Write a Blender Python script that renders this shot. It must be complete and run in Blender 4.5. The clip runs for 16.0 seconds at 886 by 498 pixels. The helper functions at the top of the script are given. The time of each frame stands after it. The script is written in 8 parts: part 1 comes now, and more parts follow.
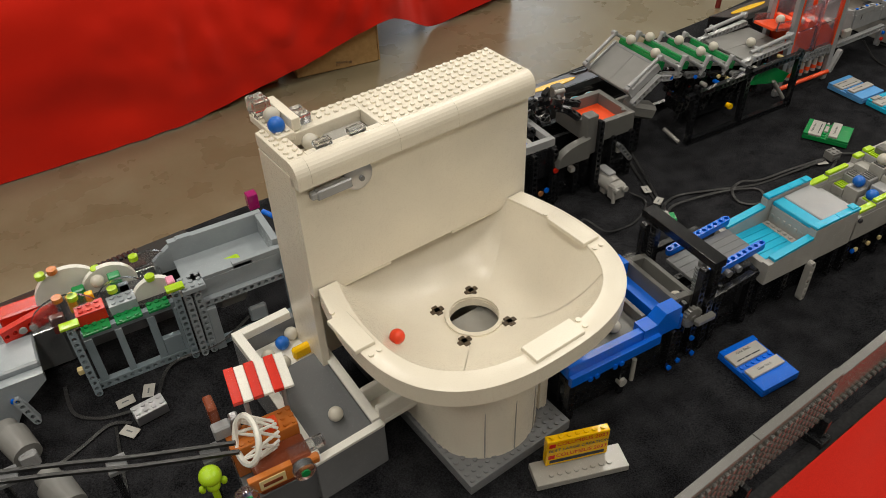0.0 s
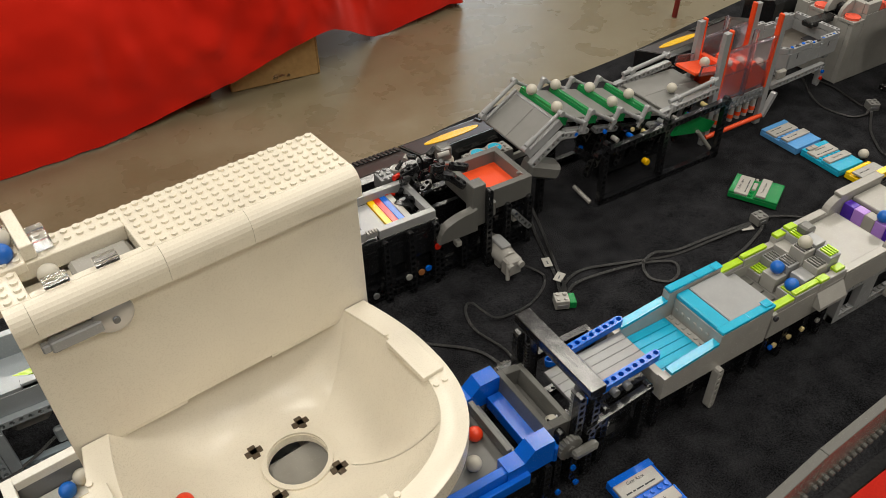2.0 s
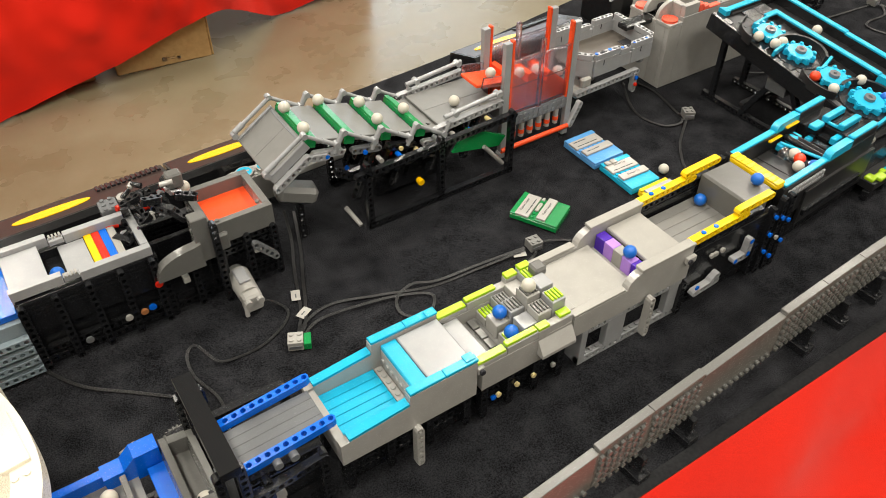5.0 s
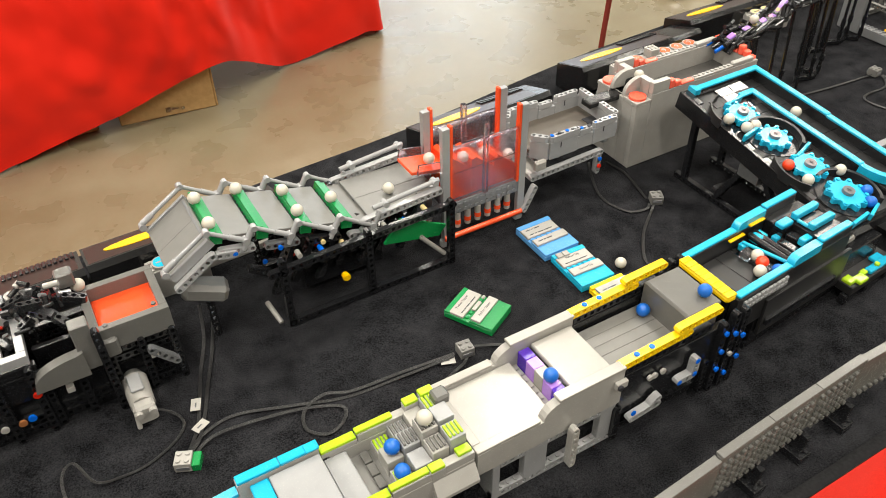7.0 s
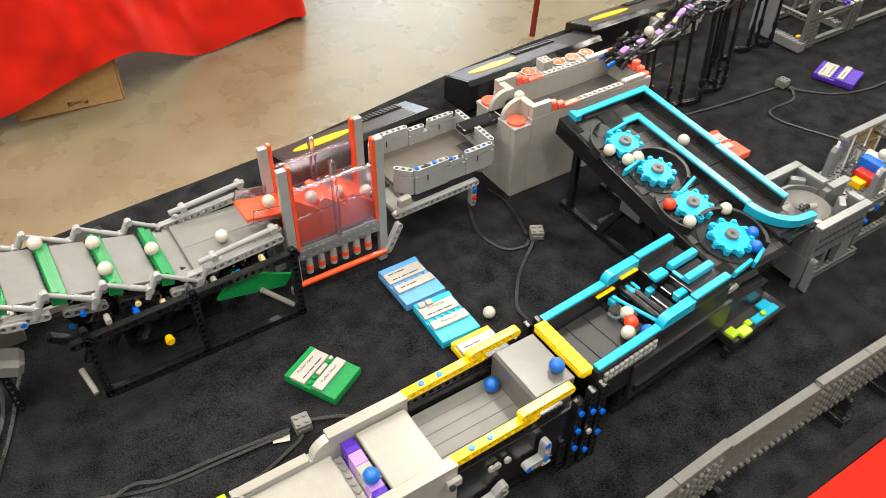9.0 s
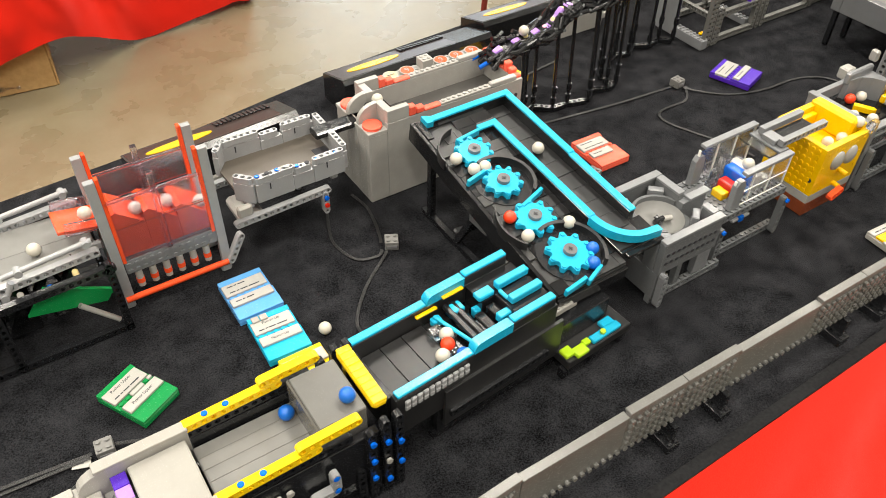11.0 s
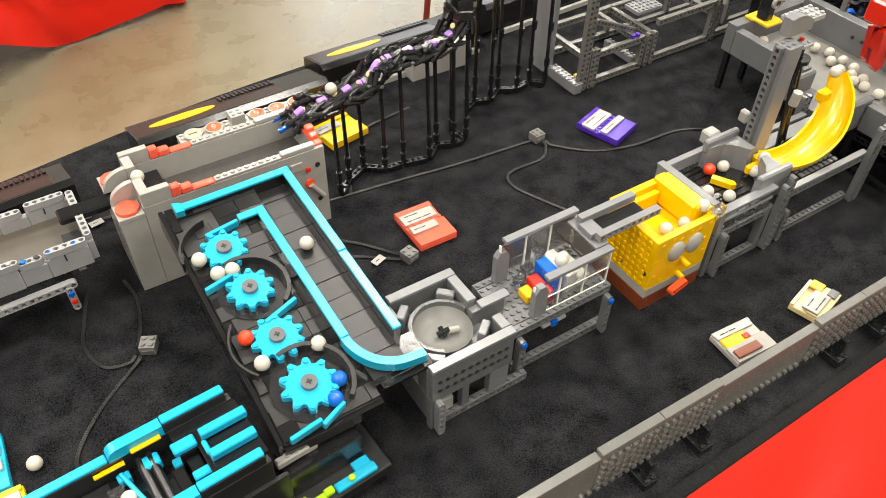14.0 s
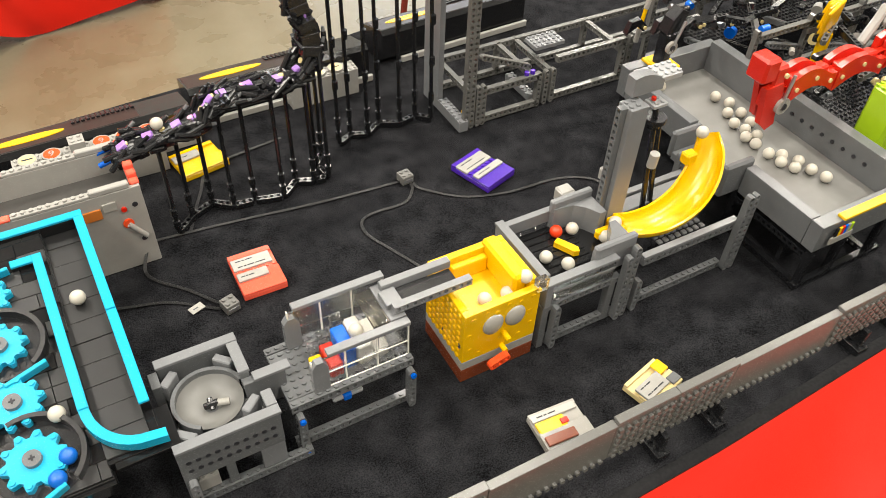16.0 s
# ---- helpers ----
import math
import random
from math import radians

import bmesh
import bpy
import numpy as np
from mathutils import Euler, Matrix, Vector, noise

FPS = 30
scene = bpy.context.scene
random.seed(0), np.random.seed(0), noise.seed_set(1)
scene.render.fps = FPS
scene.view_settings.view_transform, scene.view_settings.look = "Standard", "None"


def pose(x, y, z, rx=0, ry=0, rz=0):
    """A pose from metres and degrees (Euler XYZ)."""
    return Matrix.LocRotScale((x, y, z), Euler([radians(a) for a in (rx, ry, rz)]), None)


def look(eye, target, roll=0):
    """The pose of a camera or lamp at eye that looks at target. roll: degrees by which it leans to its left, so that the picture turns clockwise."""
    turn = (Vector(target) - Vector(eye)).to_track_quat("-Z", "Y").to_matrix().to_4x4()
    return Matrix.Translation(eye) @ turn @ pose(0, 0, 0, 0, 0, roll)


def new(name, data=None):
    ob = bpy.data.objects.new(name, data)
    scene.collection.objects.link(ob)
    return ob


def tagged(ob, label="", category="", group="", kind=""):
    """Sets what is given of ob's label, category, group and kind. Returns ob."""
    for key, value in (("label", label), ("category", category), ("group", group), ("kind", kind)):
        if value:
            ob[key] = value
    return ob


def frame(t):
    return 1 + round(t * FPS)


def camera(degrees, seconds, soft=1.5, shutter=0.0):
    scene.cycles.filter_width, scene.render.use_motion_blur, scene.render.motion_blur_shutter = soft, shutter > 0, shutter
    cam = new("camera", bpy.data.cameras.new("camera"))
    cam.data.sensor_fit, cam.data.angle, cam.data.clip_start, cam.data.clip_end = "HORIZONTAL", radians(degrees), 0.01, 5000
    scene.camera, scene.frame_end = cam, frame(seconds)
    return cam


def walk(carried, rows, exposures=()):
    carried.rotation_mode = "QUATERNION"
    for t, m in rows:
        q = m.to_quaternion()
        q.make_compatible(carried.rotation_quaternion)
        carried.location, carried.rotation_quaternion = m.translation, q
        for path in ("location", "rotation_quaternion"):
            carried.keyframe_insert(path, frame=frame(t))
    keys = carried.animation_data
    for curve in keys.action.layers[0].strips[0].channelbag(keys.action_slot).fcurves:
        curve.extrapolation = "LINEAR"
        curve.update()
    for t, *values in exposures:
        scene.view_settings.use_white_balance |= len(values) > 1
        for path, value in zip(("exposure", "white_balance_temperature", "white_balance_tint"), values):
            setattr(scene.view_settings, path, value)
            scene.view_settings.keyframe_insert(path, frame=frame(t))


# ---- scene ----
cam = camera(59.0, 16.0, soft=0.8)
PATH = [
    (0, (0.107, 0.085, 0.626), (0.85, 1.435, -0.65), -2.1),
    (0.5, (0.16, 0.108, 0.623), (0.906, 1.457, -0.651), -2.0),
    (1, (0.219, 0.131, 0.624), (0.972, 1.479, -0.647), -1.8),
    (1.5, (0.258, 0.158, 0.621), (1.022, 1.495, -0.654), -1.3),
    (2, (0.302, 0.168, 0.618), (1.085, 1.481, -0.671), -1.1),
    (2.5, (0.366, 0.156, 0.615), (1.176, 1.431, -0.695), -0.3),
    (3, (0.423, 0.149, 0.623), (1.243, 1.398, -0.707), 0.4),
    (3.5, (0.463, 0.144, 0.624), (1.285, 1.375, -0.721), 0.6),
    (4, (0.492, 0.136, 0.625), (1.31, 1.359, -0.73), 0.6),
    (4.5, (0.528, 0.121, 0.626), (1.344, 1.341, -0.732), 0.6),
    (4.7, (0.545, 0.112, 0.627), (1.361, 1.334, -0.73), 0.5),
    (7, (0.734, 0.137, 0.631), (1.496, 1.469, -0.652), -1.0),
    (7.5, (0.772, 0.157, 0.635), (1.537, 1.489, -0.646), -1.0),
    (8, (0.803, 0.175, 0.634), (1.597, 1.484, -0.653), -0.5),
    (8.5, (0.861, 0.183, 0.628), (1.668, 1.469, -0.674), -0.3),
    (9, (0.904, 0.184, 0.629), (1.729, 1.427, -0.702), 0.8),
    (9.5, (0.942, 0.178, 0.629), (1.779, 1.386, -0.728), 1.3),
    (10, (0.986, 0.161, 0.632), (1.825, 1.35, -0.74), 1.4),
    (10.2, (1.005, 0.154, 0.634), (1.841, 1.337, -0.746), 1.5),
    (12.3, (1.1782, 0.1226, 0.6368), (1.9706, 1.3760, -0.7054), 2.14),
    (12.5, (1.2015, 0.1285, 0.6389), (1.9887, 1.3831, -0.7053), 2.19),
    (13, (1.2708, 0.1489, 0.6406), (2.0648, 1.3979, -0.7046), 2.63),
    (13.5, (1.3266, 0.1640, 0.6371), (2.1146, 1.3830, -0.7387), 1.44),
    (14, (1.3775, 0.1539, 0.6387), (2.1651, 1.3441, -0.7625), 1.44),
    (14.5, (1.4312, 0.1496, 0.6455), (2.1908, 1.3506, -0.7619), 1.49),
    (15, (1.4849, 0.1473, 0.6511), (2.2325, 1.3471, -0.7637), 2.01),
    (15.5, (1.5403, 0.1319, 0.6562), (2.2775, 1.3363, -0.7602), 2.32),
    (16, (1.6107, 0.1197, 0.6501), (2.3335, 1.3359, -0.7635), 2.72),
]
walk(cam, [(t, look(eye, target, roll)) for t, eye, target, roll in PATH],
     exposures=[(0.0, -0.28), (1.5, -0.28), (2.5, 0.0), (3.5, 0.38), (4.7, 0.60), (7.0, 0.84), (9.0, 0.92), (12.5, 1.0), (16.0, 0.92)])

# ---- light: an exhibition hall under high ceiling lamps ----
world = bpy.data.worlds.new("hall_air")
world.use_nodes = True
world.node_tree.nodes["Background"].inputs[0].default_value = (0.9, 0.95, 1.0, 1)
world.node_tree.nodes["Background"].inputs[1].default_value = 0.15
scene.world = world
LAMP_W = 100.0
for lx in (-4.9, -0.5, 3.9, 8.3):
    for ly in (-3.6, 0.0, 3.7, 7.4):
        lamp = bpy.data.lights.new("hall_lamp", "AREA")
        lamp.shape, lamp.size, lamp.size_y, lamp.energy, lamp.color = "RECTANGLE", 0.8, 1.5, LAMP_W, (1.0, 0.94, 0.835)
        lo = new("hall_lamp_light", lamp)
        lo.location = (lx, ly, 5.9)

# ---- materials ----
S, PL, BR = 0.008, 0.0032, 0.0096
MATS = {}


def nodes_of(name):
    m = bpy.data.materials.new(name)
    m.use_nodes = True
    return m, m.node_tree.nodes, m.node_tree.links, m.node_tree.nodes["Principled BSDF"]


def plastic(name, rgb, rough=0.21, dirt=0.07, bump=0.03, scale=60.0):
    """Moulded ABS: slight tone change piece by piece, faint scuffs and waviness."""
    m, n, l, p = nodes_of(name)
    co = n.new("ShaderNodeTexCoord")
    big, fine = n.new("ShaderNodeTexNoise"), n.new("ShaderNodeTexNoise")
    big.inputs["Scale"].default_value, big.inputs["Detail"].default_value = scale, 4
    fine.inputs["Scale"].default_value, fine.inputs["Detail"].default_value = 900, 2
    info, geo = n.new("ShaderNodeObjectInfo"), n.new("ShaderNodeNewGeometry")
    add = n.new("ShaderNodeMath"); add.operation = "ADD"
    l.new(info.outputs["Random"], add.inputs[0]); l.new(geo.outputs["Random Per Island"], add.inputs[1])
    tone = n.new("ShaderNodeMapRange")
    tone.inputs[1].default_value, tone.inputs[2].default_value = 0, 2
    tone.inputs[3].default_value, tone.inputs[4].default_value = 1 - dirt * 0.5, 1 + dirt * 0.4
    l.new(add.outputs[0], tone.inputs[0])
    stain = n.new("ShaderNodeMapRange")
    stain.inputs[1].default_value, stain.inputs[2].default_value = 0.3, 0.7
    stain.inputs[3].default_value, stain.inputs[4].default_value = 1 - dirt, 1.03
    l.new(co.outputs["Object"], big.inputs["Vector"]); l.new(co.outputs["Object"], fine.inputs["Vector"])
    l.new(big.outputs["Fac"], stain.inputs[0])
    mul = n.new("ShaderNodeMath"); mul.operation = "MULTIPLY"
    l.new(tone.outputs[0], mul.inputs[0]); l.new(stain.outputs[0], mul.inputs[1])
    mix = n.new("ShaderNodeVectorMath"); mix.operation = "SCALE"
    mix.inputs[0].default_value = rgb
    l.new(mul.outputs[0], mix.inputs["Scale"]); l.new(mix.outputs[0], p.inputs["Base Color"])
    ro = n.new("ShaderNodeMapRange")
    ro.inputs[3].default_value, ro.inputs[4].default_value = rough - 0.08, rough + 0.14
    l.new(fine.outputs["Fac"], ro.inputs[0]); l.new(ro.outputs[0], p.inputs["Roughness"])
    bp = n.new("ShaderNodeBump")
    bp.inputs["Strength"].default_value, bp.inputs["Distance"].default_value = bump, 0.002
    l.new(big.outputs["Fac"], bp.inputs["Height"]); l.new(bp.outputs[0], p.inputs["Normal"])
    p.inputs["IOR"].default_value = 1.53
    MATS[name] = m
    return m


# white is kept dark here to hold highlights down under the raised exposure.
for nm, rgb in dict(
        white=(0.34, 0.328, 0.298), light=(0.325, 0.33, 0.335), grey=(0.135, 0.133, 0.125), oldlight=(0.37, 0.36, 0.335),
        dark=(0.135, 0.14, 0.145), middark=(0.20, 0.206, 0.214), black=(0.011, 0.0115, 0.013), blue=(0.001, 0.125, 0.66), red=(0.62, 0.022, 0.008),
        orange=(0.85, 0.085, 0.02), coral=(0.95, 0.13, 0.075), cyan=(0.012, 0.40, 0.62), sky=(0.10, 0.33, 0.68), lime=(0.38, 0.60, 0.015),
        green=(0.006, 0.23, 0.055), yellow=(0.90, 0.60, 0.006), gold=(0.86, 0.50, 0.0), purple=(0.075, 0.022, 0.40), lavender=(0.42, 0.22, 0.68), tan=(0.72, 0.58, 0.28),
        brown=(0.20, 0.048, 0.018), maroon=(0.16, 0.035, 0.03), tangerine=(0.55, 0.17, 0.03), pink=(0.80, 0.30, 0.45), paper=(0.40, 0.39, 0.36), sandblue=(0.25, 0.31, 0.345), palegrey=(0.30, 0.335, 0.36), magenta=(0.32, 0.008, 0.12), bronze=(0.35, 0.14, 0.05)).items():
    plastic(nm, rgb)
plastic("cream", (0.78, 0.72, 0.60), 0.26, 0.04, 0.015, 25)
plastic("ballwhite", (0.54, 0.51, 0.435), 0.33, 0.05)
plastic("ballblue", (0.004, 0.12, 0.52), 0.3, 0.05)
plastic("ballred", (0.78, 0.05, 0.01), 0.3, 0.05)
plastic("umber", (0.022, 0.010, 0.008), 0.3)
# Dark brown standing for the shade inside the bowl's cross-shaped openings.
plastic("slot", (0.075, 0.052, 0.030), 0.5)
plastic("ink", (0.02, 0.02, 0.025), 0.6)
plastic("gloss_black", (0.011, 0.0112, 0.012), 0.12, 0.1, 0.08)
plastic("scuffed", (0.175, 0.173, 0.163), 0.38, 0.08, 0.05, 90)
plastic("scuffed_dark", (0.075, 0.072, 0.068), 0.17, 0.1, 0.05, 90)
plastic("cable", (0.016, 0.016, 0.016), 0.36)
# Same white plastic as white; exposure differences are put into the two tones.
plastic("undimmed_white", (0.80, 0.785, 0.72), 0.25, 0.05, 0.02, 40)
plastic("worn_black", (0.018, 0.018, 0.0185), 0.33, 0.3, 0.06, 45)
plastic("taupe", (0.085, 0.072, 0.058), 0.42, 0.12, 0.05, 40)


def clear(name, tint, rough=0.04):
    m, n, l, p = nodes_of(name)
    p.inputs["Base Color"].default_value, p.inputs["Roughness"].default_value = (*tint, 1), rough
    p.inputs["Transmission Weight"].default_value, p.inputs["IOR"].default_value = 0.97, 1.38
    nz, bp = n.new("ShaderNodeTexNoise"), n.new("ShaderNodeBump")
    nz.inputs["Scale"].default_value = 120
    bp.inputs["Strength"].default_value, bp.inputs["Distance"].default_value = 0.05, 0.002
    l.new(nz.outputs["Fac"], bp.inputs["Height"]); l.new(bp.outputs[0], p.inputs["Normal"])
    MATS[name] = m


clear("clear", (0.93, 0.93, 0.95))
clear("clearlilac", (0.90, 0.84, 0.93))
clear("clearsmoke", (0.55, 0.52, 0.46))


def metal(name, rgb, rough):
    m, n, l, p = nodes_of(name)
    p.inputs["Base Color"].default_value, p.inputs["Metallic"].default_value = (*rgb, 1), 0.9
    nz, ro = n.new("ShaderNodeTexNoise"), n.new("ShaderNodeMapRange")
    nz.inputs["Scale"].default_value = 200
    ro.inputs[3].default_value, ro.inputs[4].default_value = rough - 0.08, rough + 0.12
    l.new(nz.outputs["Fac"], ro.inputs[0]); l.new(ro.outputs[0], p.inputs["Roughness"])
    MATS[name] = m


metal("silver", (0.52, 0.52, 0.54), 0.34)
metal("chrome", (0.75, 0.75, 0.76), 0.14)
metal("rust", (0.30, 0.06, 0.05), 0.45)


def cloth(name, rgb_a, rgb_b, weave, rough, bump, sheen=0.0, patch=9.0):
    m, n, l, p = nodes_of(name)
    co = n.new("ShaderNodeTexCoord")
    a, b = n.new("ShaderNodeTexNoise"), n.new("ShaderNodeTexNoise")
    a.inputs["Scale"].default_value, a.inputs["Detail"].default_value = weave, 6
    b.inputs["Scale"].default_value, b.inputs["Detail"].default_value = patch, 5
    for t in (a, b):
        l.new(co.outputs["Object"], t.inputs["Vector"])
    mx = n.new("ShaderNodeMath"); mx.operation = "MULTIPLY_ADD"
    l.new(a.outputs["Fac"], mx.inputs[0]); mx.inputs[1].default_value = 0.75
    half = n.new("ShaderNodeMath"); half.operation = "MULTIPLY"; half.inputs[1].default_value = 0.55
    l.new(b.outputs["Fac"], half.inputs[0]); l.new(half.outputs[0], mx.inputs[2])
    rp = n.new("ShaderNodeValToRGB")
    rp.color_ramp.elements[0].position, rp.color_ramp.elements[1].position = 0.48, 0.82
    rp.color_ramp.elements[0].color, rp.color_ramp.elements[1].color = (*rgb_a, 1), (*rgb_b, 1)
    l.new(mx.outputs[0], rp.inputs[0]); l.new(rp.outputs[0], p.inputs["Base Color"])
    p.inputs["Roughness"].default_value, p.inputs["Sheen Weight"].default_value = rough, sheen
    p.inputs["Specular IOR Level"].default_value = 0.06
    bp = n.new("ShaderNodeBump")
    bp.inputs["Strength"].default_value, bp.inputs["Distance"].default_value = bump, 0.002
    l.new(a.outputs["Fac"], bp.inputs["Height"]); l.new(bp.outputs[0], p.inputs["Normal"])
    MATS[name] = m


cloth("felt", (0.0030, 0.0032, 0.0040), (0.031, 0.0312, 0.0345), 640, 0.95, 1.0, 0.0, 34.0)
cloth("redcloth", (0.58, 0.012, 0.005), (0.78, 0.024, 0.009), 700, 0.62, 0.15, 0.1, 3.0)
cloth("felthem", (0.014, 0.014, 0.015), (0.026, 0.026, 0.027), 300, 0.9, 0.3, 0.0)
cloth("carton", (0.40, 0.245, 0.10), (0.50, 0.32, 0.14), 60, 0.85, 0.1, 0, 6.0)
# Tone of the unseen hall walls, set for the light they bounce.
cloth("wallfill", (0.42, 0.41, 0.385), (0.52, 0.51, 0.49), 3, 0.9, 0.05, 0, 0.6)


# Tone of the unseen ceiling, lightened to bounce fill light.
cloth("ceilingfill", (0.20, 0.20, 0.20), (0.28, 0.28, 0.28), 3, 0.9, 0.05, 0, 0.6)


def concrete():
    m, n, l, p = nodes_of("concrete")
    co = n.new("ShaderNodeTexCoord")
    a, b, c = (n.new("ShaderNodeTexNoise") for _ in range(3))
    for t, sc, de in ((a, 1.3, 6), (b, 7.0, 8), (c, 90.0, 4)):
        t.inputs["Scale"].default_value, t.inputs["Detail"].default_value = sc, de
        l.new(co.outputs["Object"], t.inputs["Vector"])
    s1 = n.new("ShaderNodeMath"); s1.operation = "ADD"
    l.new(a.outputs["Fac"], s1.inputs[0]); l.new(b.outputs["Fac"], s1.inputs[1])
    s2 = n.new("ShaderNodeMath"); s2.operation = "MULTIPLY_ADD"; s2.inputs[1].default_value = 0.25
    l.new(c.outputs["Fac"], s2.inputs[0]); l.new(s1.outputs[0], s2.inputs[2])
    rp = n.new("ShaderNodeValToRGB")
    e = rp.color_ramp.elements
    e[0].position, e[0].color = 0.75, (0.148, 0.120, 0.068, 1)
    e[1].position, e[1].color = 1.45, (0.212, 0.184, 0.118, 1)
    sc = n.new("ShaderNodeMath"); sc.operation = "MULTIPLY"; sc.inputs[1].default_value = 0.62
    for el, pos in zip(e, (0.5, 0.88)):
        el.position = pos
    l.new(s2.outputs[0], sc.inputs[0]); l.new(sc.outputs[0], rp.inputs[0]); l.new(rp.outputs[0], p.inputs["Base Color"])
    ro = n.new("ShaderNodeMapRange")
    ro.inputs[3].default_value, ro.inputs[4].default_value = 0.16, 0.42
    l.new(b.outputs["Fac"], ro.inputs[0]); l.new(ro.outputs[0], p.inputs["Roughness"])
    MATS["concrete"] = m


concrete()


def daylight():
    """Bright sky seen through the hall window."""
    m, n, l, p = nodes_of("daylight")
    e = n.new("ShaderNodeEmission")
    e.inputs["Color"].default_value, e.inputs["Strength"].default_value = (0.84, 0.93, 1.0, 1), 3.3
    l.new(e.outputs[0], n["Material Output"].inputs["Surface"])
    MATS["daylight"] = m


daylight()

# ---- builders ----
I4 = Matrix.Identity(4)
FR = I4


def use_frame(m=I4):
    """The frame in which the next things are laid out."""
    global FR
    FR = m


def thing(name, label, category, loc=(0, 0, 0), group="", kind=""):
    ob = new(name)
    ob.empty_display_size = 0.02
    ob.matrix_basis = FR @ Matrix.Translation(loc)
    return tagged(ob, label, category, group, kind)


def finish(bm, name, mat, smooth):
    bmesh.ops.recalc_face_normals(bm, faces=bm.faces)
    me = bpy.data.meshes.new(name)
    if smooth:
        for f in bm.faces:
            f.smooth = True
    bm.to_mesh(me)
    bm.free()
    me.materials.append(MATS[mat])
    if smooth:
        me.set_sharp_from_angle(angle=radians(40))
    return me


def part(name, bm, mat, parent=None, label="", smooth=False):
    """Links a bmesh as one mesh object under a thing or under a part."""
    bm.transform(FR)
    ob = new(name, finish(bm, name, mat, smooth))
    if parent is not None:
        ob.parent = parent
        ob.matrix_parent_inverse = parent.matrix_basis.inverted() if parent.data is None else I4
    if label:
        tagged(ob, label)
    return ob


def piece(name, me, m, parent):
    """One more object on a shared mesh."""
    ob = new(name, me)
    ob.parent = parent
    ob.matrix_parent_inverse = parent.matrix_basis.inverted() if parent.data is None else I4
    ob.matrix_basis = FR @ m
    return ob


def cbox(bm, x0, x1, y0, y1, z0, z1, c=0.0005, m=None):
    """A block with chamfered edges."""
    lo, hi = (min(x0, x1), min(y0, y1), min(z0, z1)), (max(x0, x1), max(y0, y1), max(z0, z1))
    c = min(c, *(0.3 * (b - a) for a, b in zip(lo, hi)))
    v = {}
    for s in ((i, j, k) for i in (0, 1) for j in (0, 1) for k in (0, 1)):
        for ax in range(3):
            co = [(hi[a] - (0 if a == ax else c)) if s[a] else (lo[a] + (0 if a == ax else c)) for a in range(3)]
            co = Vector(co)
            v[s, ax] = bm.verts.new(m @ co if m else co)
    for ax in range(3):
        a, b = (ax + 1) % 3, (ax + 2) % 3
        for s in (0, 1):
            q = []
            for i, j in ((0, 0), (1, 0), (1, 1), (0, 1)):
                k = [0, 0, 0]; k[ax], k[a], k[b] = s, i, j
                q.append(v[tuple(k), ax])
            bm.faces.new(q)
        for i in (0, 1):
            for j in (0, 1):
                k0, k1 = [0, 0, 0], [0, 0, 0]
                k0[a], k0[b], k1[a], k1[b], k1[ax] = i, j, i, j, 1
                bm.faces.new((v[tuple(k0), a], v[tuple(k1), a], v[tuple(k1), b], v[tuple(k0), b]))
    for s in ((i, j, k) for i in (0, 1) for j in (0, 1) for k in (0, 1)):
        bm.faces.new([v[s, ax] for ax in range(3)])


def cyl(bm, p0, p1, r, n=10, r2=None):
    p0, p1 = Vector(p0), Vector(p1)
    d = (p1 - p0).normalized()
    u = d.orthogonal().normalized()
    w = d.cross(u)
    r2 = r if r2 is None else r2
    rings = [[bm.verts.new(p + (u * math.cos(2 * math.pi * k / n) + w * math.sin(2 * math.pi * k / n)) * q) for k in range(n)] for p, q in ((p0, r), (p1, r2))]
    for k in range(n):
        bm.faces.new((rings[0][k], rings[0][k - 1], rings[1][k - 1], rings[1][k]))
    bm.faces.new(rings[0]); bm.faces.new(rings[1])


def studs(bm, x0, y0, nx, ny, z, skip=None):
    for i in range(nx):
        for j in range(ny):
            x, y = x0 + (i + 0.5) * S, y0 + (j + 0.5) * S
            if not (skip and skip(x, y)):
                cyl(bm, (x, y, z - 0.0002), (x, y, z + 0.0017), 0.0024, 10, 0.00232)


def sph(bm, c, r, u=18, v=11, sz=1.0):
    bmesh.ops.create_uvsphere(bm, u_segments=u, v_segments=v, radius=r, matrix=Matrix.Translation(c) @ Matrix.Diagonal((1, 1, sz, 1)))


def prism(bm, pts, plane, a0, a1):
    """A polygon in a plane ('xy', 'xz' or 'yz'), drawn out between a0 and a1 along the third axis."""
    def at(p, a):
        return {"xy": (p[0], p[1], a), "xz": (p[0], a, p[1]), "yz": (a, p[0], p[1])}[plane]
    r = [[bm.verts.new(at(p, a)) for p in pts] for a in (a0, a1)]
    for k in range(len(pts)):
        bm.faces.new((r[0][k - 1], r[0][k], r[1][k], r[1][k - 1]))
    bm.faces.new(r[0]); bm.faces.new(r[1])


